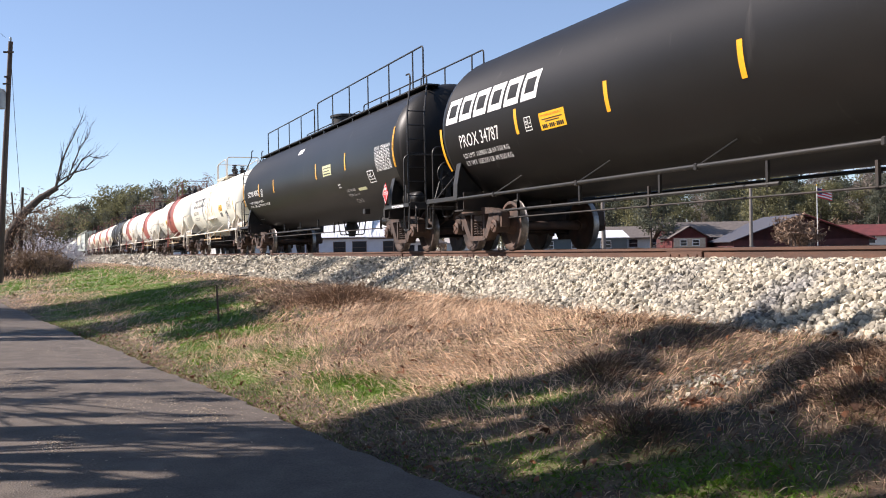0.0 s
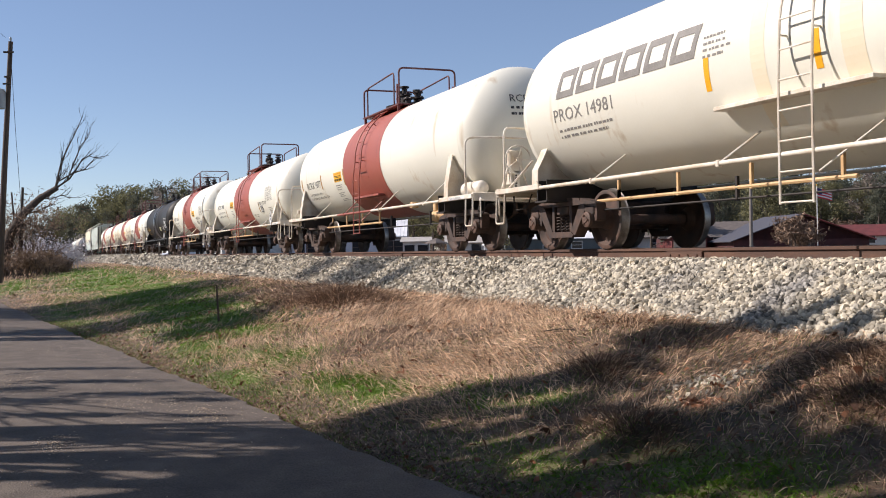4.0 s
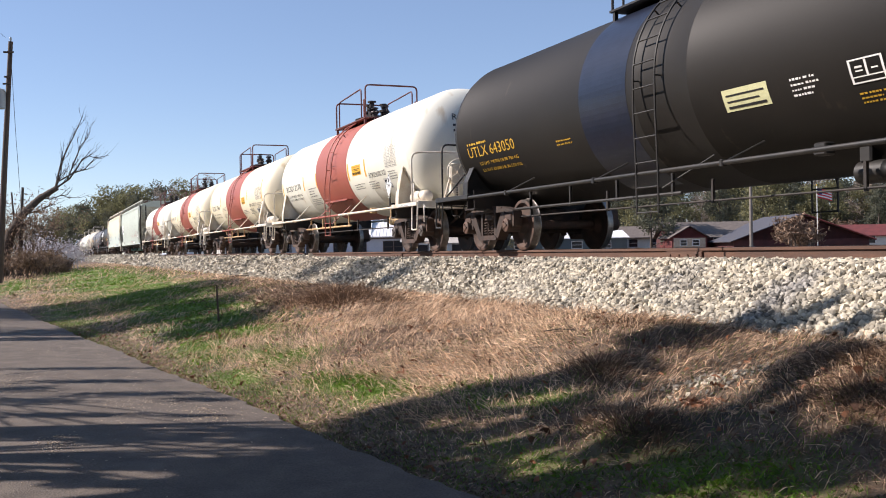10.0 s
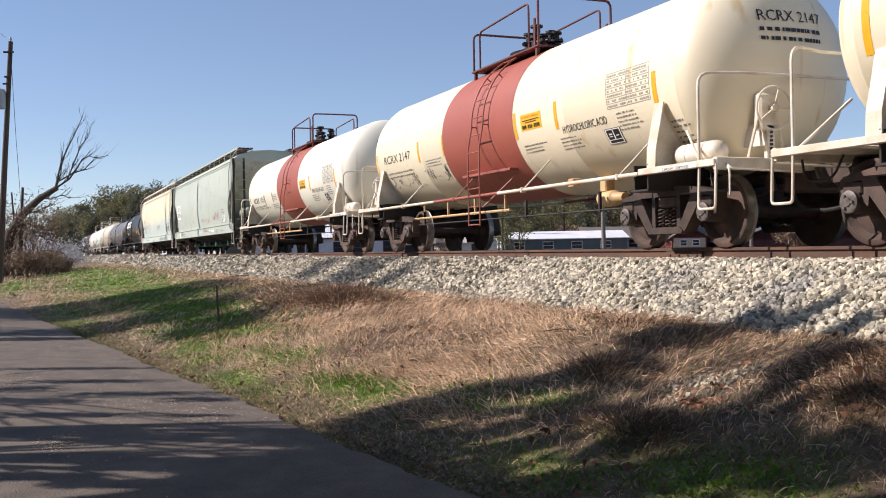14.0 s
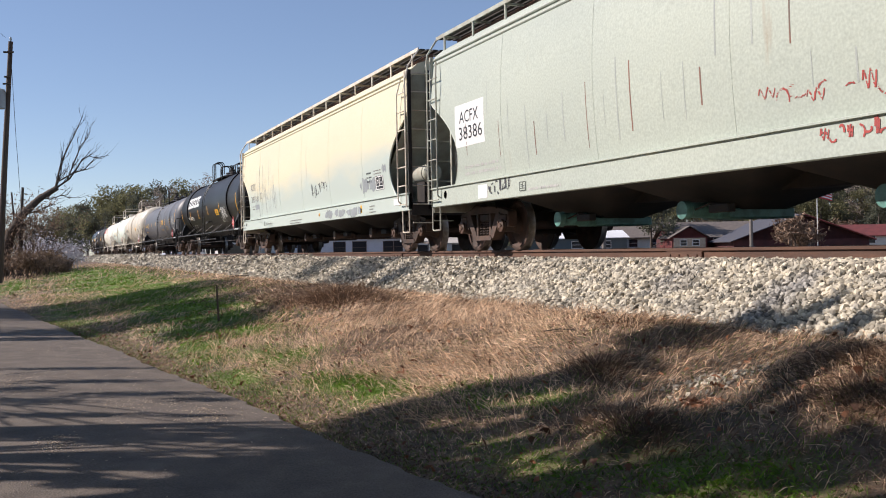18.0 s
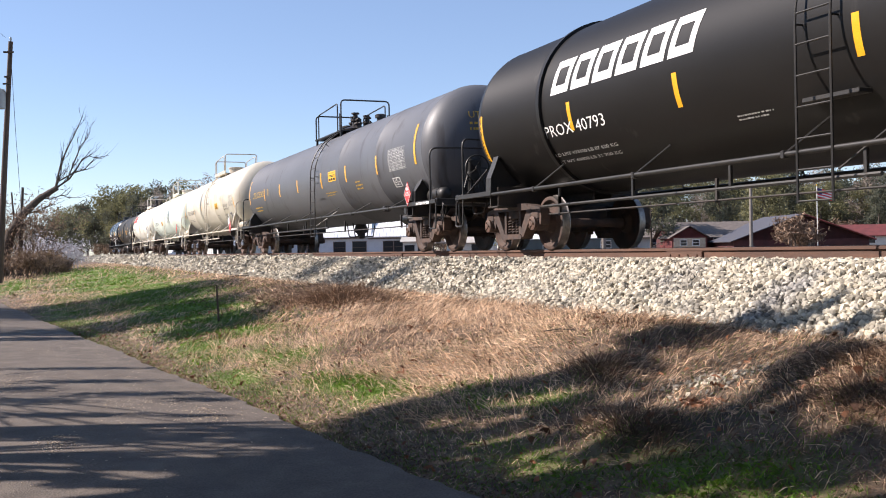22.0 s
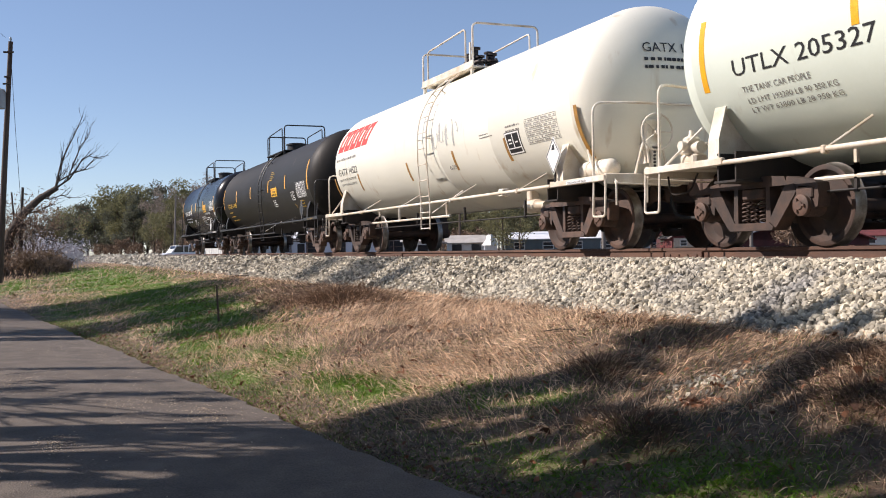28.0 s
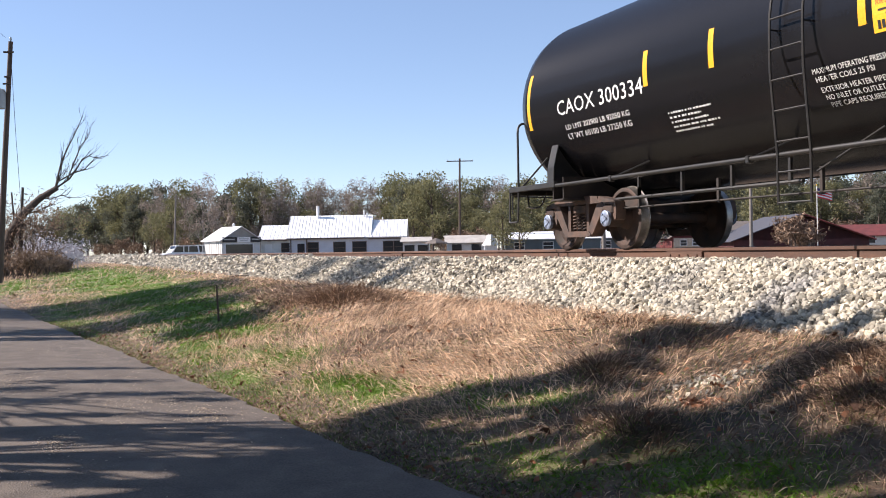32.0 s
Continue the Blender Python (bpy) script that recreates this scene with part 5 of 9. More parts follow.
def end_marks(car, half, radius, centre, words, ink, lines=2, stretch=0.0):
    """The number on the dished front end."""
    if not words:
        return
    e, dish = half + 0.63 + stretch, radius * 0.52

    def on(yy, zz, lift=0.012):
        k = max(0.0, 1 - (yy * yy + (zz - centre) ** 2) / radius ** 2)
        return (e + dish * math.sqrt(k) + lift, yy, zz)
    v, f = GLYPHS[words]
    size = 0.15
    w = v[:, 0].max() * size
    z0 = centre + radius * 0.42
    sh = Shape().add([on(-w / 2 + p[0] * size, z0 + p[1] * size) for p in v], f)
    t = part("end_lettering", sh, ink, car)
    sh = Shape()
    r = random.Random(5)
    for i in range(lines):
        a, zz = -w / 2, z0 - 0.14 - 0.12 * i
        while a < w * 0.42:
            b = a + r.uniform(0.03, 0.08)
            sh.add([on(a, zz), on(b, zz), on(b, zz + 0.05), on(a, zz + 0.05)], [(0, 1, 2, 3)])
            a = b + (0.012 if r.random() < 0.7 else 0.04)
    tagged(part("end_fine_lettering", sh, ink, t), "rows of writing too small to read", kind="stuff")


def ring(car, x, radius, centre, mat):
    part("stiffener_ring", Shape().lathe([(x - 0.05, radius), (x - 0.05, radius + 0.05), (x + 0.05, radius + 0.05), (x + 0.05, radius)], "x", (0, 0, centre), 64), mat, car, "raised stiffener ring round the tank")


def full_walkway(car, half, radius, centre, mat):
    """A plank walk along the whole top, with a rail and a ladder at each end."""
    z = centre + radius - 0.10
    for k in (-1, 1):
        w = part("top_walkway", Shape().box(-half - 0.9, half + 0.9, min(k * 0.78, k * 0.42), max(k * 0.78, k * 0.42), z, z + 0.04, 0, 0.006), mat, car, "plank walkway along the tank top")
        for x in np.arange(-half - 0.6, half + 0.9, 1.5):
            yy = k * 0.74
            part("walkway_bracket", Shape().box(x - 0.025, x + 0.025, yy - 0.02, yy + 0.02, centre + math.sqrt(radius ** 2 - 0.74 ** 2) - 0.02, z).box(x - 0.02, x + 0.02, min(k * 0.3, k * 0.78), max(k * 0.3, k * 0.78), z - 0.03, z), mat, w)
        for a, b, h in ((-half + 0.5, -0.75, 0.80), (-0.35, half + 0.75, 0.92)):
            part("guard_rail", Shape().tube(bent([(a, k * 0.76, z), (a, k * 0.76, z + h), (b, k * 0.76, z + h), (b, k * 0.76, z)], 0.1), 0.02, 7), mat, w)
            for x in np.arange(a + 1.7, b - 0.4, 1.7):
                part("guard_post", Shape().box(x - 0.02, x + 0.02, k * 0.76 - 0.012, k * 0.76 + 0.012, z, z + h), mat, w)
    for s in (-1, 1):
        x = s * (half + 1.32)
        lad = None
        for y in (-1.38, -0.98):
            p = Shape().tube(bent([(x, y, 0.5), (x, y, 3.1), (x - s * 0.45, y + 0.25, z), (x - s * 0.45, y + 0.25, z + 0.25), (x - s * 0.7, y + 0.25, z + 0.25)], 0.12), 0.02, 7)
            lad = part("end_ladder", p, mat, car, "black steel end ladder") if lad is None else (part("stile", p, mat, lad), lad)[1]
        for i in range(9):
            part("rung", Shape().tube([(x, -1.38, 0.62 + 0.31 * i), (x, -0.98, 0.62 + 0.31 * i)], 0.013, 6), mat, lad)


# ---- the cars ----
def tank_car(label, front, rear, radius, centre, paint, rail, deck=None, cap="rust", band=None, band_rail=None, seams=(), ladder=0.15, ladder_mat=None, shelf=None,
             top=None, style="hoops", top_mat=None, fitting="valves", marks=(), end=None, end_ink=INK_BLACK, pipe=None, brake_wheel=True, reservoir=True, valve=False,
             shoes="white", outlet=False, stacks=(), brackets=None, width=None, rings=(), walkway=False, placards=(), strut=0.45, stretch=0.0):
    half, middle = (front - rear) / 2, (front + rear) / 2
    y = width or 1.47
    car = new("tank_car")
    car.empty_display_size = 0.3
    tagged(car, label, "tank car", "cars of the freight train")
    deck = deck or rail
    shell = part("tank", tank_shell(half, radius, centre, seams, stretch), paint, car)
    skin = Skin(radius, centre)
    if band:
        x0, x1, mat = band
        sh = Shape()
        n_ = 72
        circle = [(math.cos(2 * math.pi * i / n_), math.sin(2 * math.pi * i / n_)) for i in range(n_)]
        r_ = radius + 0.006
        v = [(x, r_ * c, centre + r_ * s) for x in (x0, x1) for c, s in circle]
        sh.add(v, [(i, (i + 1) % n_, n_ + (i + 1) % n_, n_ + i) for i in range(n_)])
        part("painted_band", sh, mat, shell, "broad painted band round the tank")
    for s in (-1, 1):
        stub_sill(car, half, s, DARK_STEEL)
        truck(car, s * half, cap, s)
        end_platform(car, half, s, deck, DARK_STEEL, rail, rail, radius, centre, y, brake_wheel and s > 0, reservoir and s > 0, valve and s < 0, shoes if s > 0 else None, -16 if band else -28)
    if not walkway:
        side_pipe(car, half, radius, centre, y, rail, band_rail or rail, (band[0] - 0.1, band[1] - 0.3) if band and band_rail else None,
                  brackets if brackets is not None else list(np.arange(-half + 1.6, half - 0.5, 2.9)), strut)
    if not walkway:
        side_ladder(car, ladder, 0.5, radius, centre, y, ladder_mat or band_rail or rail)
    if shelf:
        grab_shelf(car, shelf[0], shelf[1], radius, centre, shelf[2], ladder_mat or band_rail or rail)
    for x in rings:
        ring(car, x, radius, centre, P_BLACK)
    if walkway:
        full_walkway(car, half, radius, centre, rail)
        bonnet(car, 0.15, centre + radius - 0.1, deck, 0.46, 0.52)
    for dx, z_, mat_, ink_, words_, size_ in placards:
        placard(car, half + dx, -y - 0.05, z_, mat_, ink_, words_, size_)
    if top:
        zt = top_platform(car, top[0], top[1], radius, centre, top_mat or deck, top_mat or rail, style)
        fx = 0.45 * top[0] + 0.55 * top[1]
        if fitting == "valves":
            valves(car, fx, zt - 0.05)
        elif fitting == "bonnet":
            bonnet(car, fx, zt - 0.05, top_mat or deck)
        else:
            bonnet(car, fx - 0.2, zt - 0.05, top_mat or deck, 0.3, 0.36)
            valves(car, fx + 0.75, zt - 0.1)
    for x in stacks:
        stack(car, x, radius, centre, deck)
    underside(car, half, pipe or rail, DARK_STEEL)
    if outlet:
        bottom_outlet(car, 0.6, DARK_STEEL, centre - radius - 0.42)
    mark(car, skin, marks)
    end_marks(car, half, radius, centre, end, end_ink, 2, stretch)
    return car, middle, half, skin


def hopper_car(label, front, rear, paint, rail, marks=(), gate=PIPE_CREAM, cap="rust"):
    """Covered hopper with bowed sides, sloping ends, four outlets and a roof walkway."""
    half, middle = (front - rear) / 2, (front + rear) / 2
    e = half + 1.40                  # ends of the frame
    car = new("hopper_car")
    car.empty_display_size = 0.3
    tagged(car, label, "hopper car", "cars of the freight train")
    sill_z, eave = 1.25, 3.80

    def bow(z):
        t = (z - sill_z) / (eave - sill_z)
        return 1.50 + 0.10 * math.sin(math.pi * min(max(t, 0), 1) * 0.9 + 0.15)

    def end_x(z):
        """How far the side sheet reaches at a height: cut away in a curve over the truck."""
        t = (z - sill_z) / (eave - sill_z)
        if t > 0.66:
            return e - 0.06
        if t > 0.22:
            return e - 0.06 - 1.28 * math.sin((0.66 - t) / 0.44 * math.pi / 2) ** 0.9
        return e - 1.34 + 0.30 * ((0.22 - t) / 0.22) ** 2
    zs = np.linspace(sill_z, eave, 29)
    for k in (-1, 1):
        body = Shape()
        xs = np.linspace(-1, 1, 41)
        v = [(x * end_x(z), k * bow(z), z) for z in zs for x in xs]
        n_ = len(xs)
        f = [(i * n_ + j, i * n_ + j + 1, (i + 1) * n_ + j + 1, (i + 1) * n_ + j) for i in range(len(zs) - 1) for j in range(n_ - 1)]
        v2 = [(x, y - 0.025 * (1 if y > 0 else -1), z) for x, y, z in v]
        m_ = len(v)
        rows_ = len(zs)
        edge_ = [j for j in range(n_)] + [i * n_ + n_ - 1 for i in range(1, rows_)] + [(rows_ - 1) * n_ + j for j in range(n_ - 2, -1, -1)] + [i * n_ for i in range(rows_ - 2, 0, -1)]
        shell_ = f + [tuple(m_ + c for c in q[::-1]) for q in f] + [(a_, a_ + m_, b_ + m_, b_) for a_, b_ in zip(edge_, edge_[1:] + edge_[:1])]
        body.add(v + v2, shell_ if k < 0 else [q[::-1] for q in shell_])
        # rim of the cut edge
        for s in (-1, 1):
            body.tube([(s * end_x(z), k * (bow(z) - 0.012), z) for z in zs], 0.02, 6)
        part("side_sheet", body, paint, car)
    roof = Shape()
    a = [(-bow(eave), eave), (-bow(eave) + 0.02, eave + 0.10), (-1.30, eave + 0.26), (-0.8, eave + 0.42), (0, eave + 0.48), (0.8, eave + 0.42), (1.30, eave + 0.26), (bow(eave) - 0.02, eave + 0.10), (bow(eave), eave)]
    v = [(x, y, z) for x in (-e + 0.1, e - 0.1) for y, z in a]
    m_ = len(a)
    roof.add(v, [(j, j + m_, j + m_ + 1, j + 1) for j in range(m_ - 1)] + [tuple(range(m_)), tuple(range(2 * m_ - 1, m_ - 1, -1))])
    part("roof", roof, paint, car)
    for z in (eave - 0.06, eave + 0.03):
        for k in (-1, 1):
            part("eave_rib", Shape().tube([(-e + 0.1, k * (bow(eave) + 0.01), z), (e - 0.1, k * (bow(eave) + 0.01), z)], 0.022, 6), paint, car)
    # weld seams up the side
    for x in np.linspace(-e + 3.3, e - 3.3, 5):
        part("side_seam", Shape().tube([(x, -(bow(z) - 0.002), z) for z in zs], 0.006, 5), paint, car)
    # sloping end sheets and the hoppers below
    for s in (-1, 1):
        slope = Shape()
        slope.add([(s * (e - 0.1), -1.45, eave), (s * (e - 0.1), 1.45, eave), (s * (e - 0.35), 1.45, 3.05), (s * (e - 0.35), -1.45, 3.05), (s * (half - 1.2), 1.45, 1.05), (s * (half - 1.2), -1.45, 1.05)],
                  [(0, 1, 2, 3), (3, 2, 4, 5)] if s < 0 else [(3, 2, 1, 0), (5, 4, 2, 3)])
        part("slope_sheet", slope, PIPE_GREEN, car)
    hop = None
    reach = half - 1.2
    n_ = 4
    for i in range(n_):
        x0, x1 = -reach + 2 * reach * i / n_, -reach + 2 * reach * (i + 1) / n_
        c = (x0 + x1) / 2
        h = Shape()
        v = [(x0, -1.46, 1.06), (x1, -1.46, 1.06), (x1, 1.46, 1.06), (x0, 1.46, 1.06), (c - 0.35, -0.35, 0.50), (c + 0.35, -0.35, 0.50), (c + 0.35, 0.35, 0.50), (c - 0.35, 0.35, 0.50)]
        h.add(v, [(0, 1, 5, 4), (1, 2, 6, 5), (2, 3, 7, 6), (3, 0, 4, 7), (4, 5, 6, 7)])
        hp = part("hopper", h, DARK_STEEL, car)
        g = Shape().lathe([(-1.08, 0.0), (-1.08, 0.12), (-0.98, 0.125), (-0.96, 0.105), (-0.3, 0.105)], "y", (c, 0, 0.50), 18).box(c - 0.3, c + 0.3, -0.55, 0.55, 0.38, 0.52, 0, 0.02)
        gt = part("outlet_gate", g, gate, hp, "round capped outlet pipe")
        part("gate_lever", Shape().tube([(c + 0.12, -0.95, 0.5), (c + 0.4, -0.9, 0.58), (c + 0.7, -0.85, 0.52)], 0.014, 5).box(c + 0.35, c + 0.75, -0.92, -0.8, 0.45, 0.56, 0, 0.01), DARK_STEEL, gt)
    # side sill, with flat black discs for its shaded holes, and the frame
    for k in (-1, 1):
        sill = Shape().box(-e, e, k * 1.56 - 0.03, k * 1.56 + 0.03, 0.88, 1.25, 0, 0.012).box(-e, e, min(k * 1.53, k * 1.62), max(k * 1.53, k * 1.62), 1.235, 1.265, 0, 0.004)
        sl = part("side_sill", sill, paint, car)
        for s in (-1, 1):
            hole = Shape().lathe([(k * 1.5915, 0.0), (k * 1.5915, 0.075)], "y", (s * (e - 0.75), 0, 1.10), 16)
            part("sill_hole", hole, SIGN_BLACK, sl)
    centre = Shape().box(-e, e, -0.2, 0.2, 0.72, 1.04, 0, 0.01)
    part("centre_sill", centre, DARK_STEEL, car)
    for s in (-1, 1):
        truck(car, s * half, cap, s)
        coupler(car, s * (e - 0.05), s)
        x0, x1 = sorted((s * (half - 0.9), s * e))
        part("end_floor", Shape().box(x0, x1, -1.5, 1.5, 1.0, 1.06, 0, 0.006), DARK_STEEL, car)
        # end frame: posts, ladders and cross rungs
        fr = Shape()
        for y in (-1.55, -1.12, 1.12, 1.55):
            fr.box(*sorted((s * e, s * (e - 0.07))), y - 0.04, y + 0.04, 0.9, 3.9, 0, 0.006)
        fr.box(*sorted((s * e, s * (e - 0.07))), -1.55, 1.55, 0.78, 1.06, 0, 0.008)
        f_ = part("end_frame", fr, rail if s < 0 else DARK_STEEL, car)
        for i in range(9):
            z = 0.62 + 0.40 * i
            for k in (-1, 1):
                part("rung", Shape().tube([(s * (e + 0.03), k * 1.52, z), (s * (e + 0.03), k * 1.1, z)], 0.013, 6), rail, f_)
                if 1 <= i <= 7:
                    xs_ = (s * (e - 0.04), s * (e - 0.52))
                    part("rung", Shape().tube([(xs_[0], k * 1.64, z), (xs_[1], k * 1.64, z)], 0.013, 6), rail, f_)
        for k in (-1, 1):
            part("ladder_stile", Shape().tube(bent([(s * (e - 0.52), k * 1.6, 1.05), (s * (e - 0.52), k * 1.66, 1.1), (s * (e - 0.52), k * 1.66, 3.4), (s * (e - 0.4), k * 1.6, 3.75)], 0.06), 0.016, 6), rail, f_)
            part("ladder_stile", Shape().tube([(s * (e - 0.02), k * 1.65, 0.95), (s * (e - 0.02), k * 1.65, 3.85)], 0.020, 6), rail, f_)
            part("corner_step", Shape().tube(bent([(s * (e - 0.05), k * 1.58, 0.9), (s * (e - 0.05), k * 1.58, 0.42), (s * (e - 0.45), k * 1.58, 0.42), (s * (e - 0.45), k * 1.58, 0.9)], 0.04), 0.016, 6), rail, f_)
        # air reservoir lying in the opening
        if s > 0:
            r = Shape().lathe([(-0.62, 0.0), (-0.6, 0.12), (-0.5, 0.2), (0.5, 0.2), (0.6, 0.12), (0.62, 0.0)], "x", (e - 0.72, -0.95, 1.72), 20)
            for x in (-0.3, 0.3):
                r.lathe([(x - 0.03, 0.215), (x + 0.03, 0.215)], "x", (e - 0.72, -0.95, 1.72), 20)
            rs = part("air_reservoir", r, PIPE_GREEN, car, "pale green air reservoir in the end opening")
            part("reservoir_bracket", Shape().box(e - 0.95, e - 0.5, -1.05, -0.85, 1.04, 1.55, 0, 0.01), DARK_STEEL, rs)
            wheel = Shape()
            ring = [(e + 0.12, -0.3 + 0.28 * math.cos(a_), 2.0 + 0.28 * math.sin(a_)) for a_ in (2 * math.pi * i / 24 for i in range(25))]
            wheel.tube(ring, 0.016, 6)
            for i in range(5):
                a_ = 2 * math.pi * i / 5
                wheel.tube([(e + 0.12, -0.3, 2.0), (e + 0.12, -0.3 + 0.28 * math.cos(a_), 2.0 + 0.28 * math.sin(a_))], 0.011, 5)
            wh = part("brake_wheel", wheel, rail, f_, "spoked handbrake wheel")
            part("brake_gear_box", Shape().box(e - 0.12, e + 0.06, -0.46, -0.14, 1.7, 2.15, 0, 0.03).tube([(e, -0.3, 1.7), (e, -0.35, 1.0)], 0.02, 6), rail, f_)
    # roof walkway on brackets, with its outer edge
    for k in (-1, 1):
        w = None
        for i in range(4):
            y = 0.76 + 0.15 * i
            deck = Shape().box(-e - 0.1, e + 0.1, min(k * y, k * (y + 0.11)), max(k * y, k * (y + 0.11)), eave + 0.50, eave + 0.53)
            if w is None:
                w = part("roof_walkway", deck, DARK_STEEL, car, "grated steel roof walkway")
            else:
                part("walkway_strip", deck, DARK_STEEL, w)
        part("walkway_edge", Shape().box(-e - 0.12, e + 0.12, k * 1.37 - 0.012, k * 1.37 + 0.012, eave + 0.48, eave + 0.55), rail, w)
        for s in (-1, 1):
            part("walkway_corner", Shape().tube([(s * (e + 0.1), k * 1.37, eave + 0.5), (s * (e + 0.06), k * 1.60, eave + 0.16), (s * (e + 0.02), k * 1.65, eave - 0.1)], 0.02, 6), rail, w)
        for x in np.linspace(-e + 0.3, e - 0.3, 14):
            part("walkway_bracket", Shape().box(x - 0.02, x + 0.02, min(k * 0.7, k * 1.38), max(k * 0.7, k * 1.38), eave + 0.46, eave + 0.50).box(x - 0.022, x + 0.022, k * 1.36 - 0.015, k * 1.36 + 0.015, eave + 0.16, eave + 0.5), rail, w)
        part("roof_skirt", Shape().box(-e + 0.1, e - 0.1, min(k * 0.95, k * 1.0), max(k * 0.95, k * 1.0), eave + 0.33, eave + 0.48), RUST_GRIME, w)
    for i in range(4):
        x = -reach + 2 * reach * (i + 0.5) / 4
        part("roof_hatch", Shape().box(x - 1.4, x + 1.4, -0.25, 0.25, eave + 0.46, eave + 0.56, 0, 0.03), paint, car)
    mark(car, Skin(flat=lambda z: bow(z) if z > sill_z else 1.592), marks)
    return car, middle, half


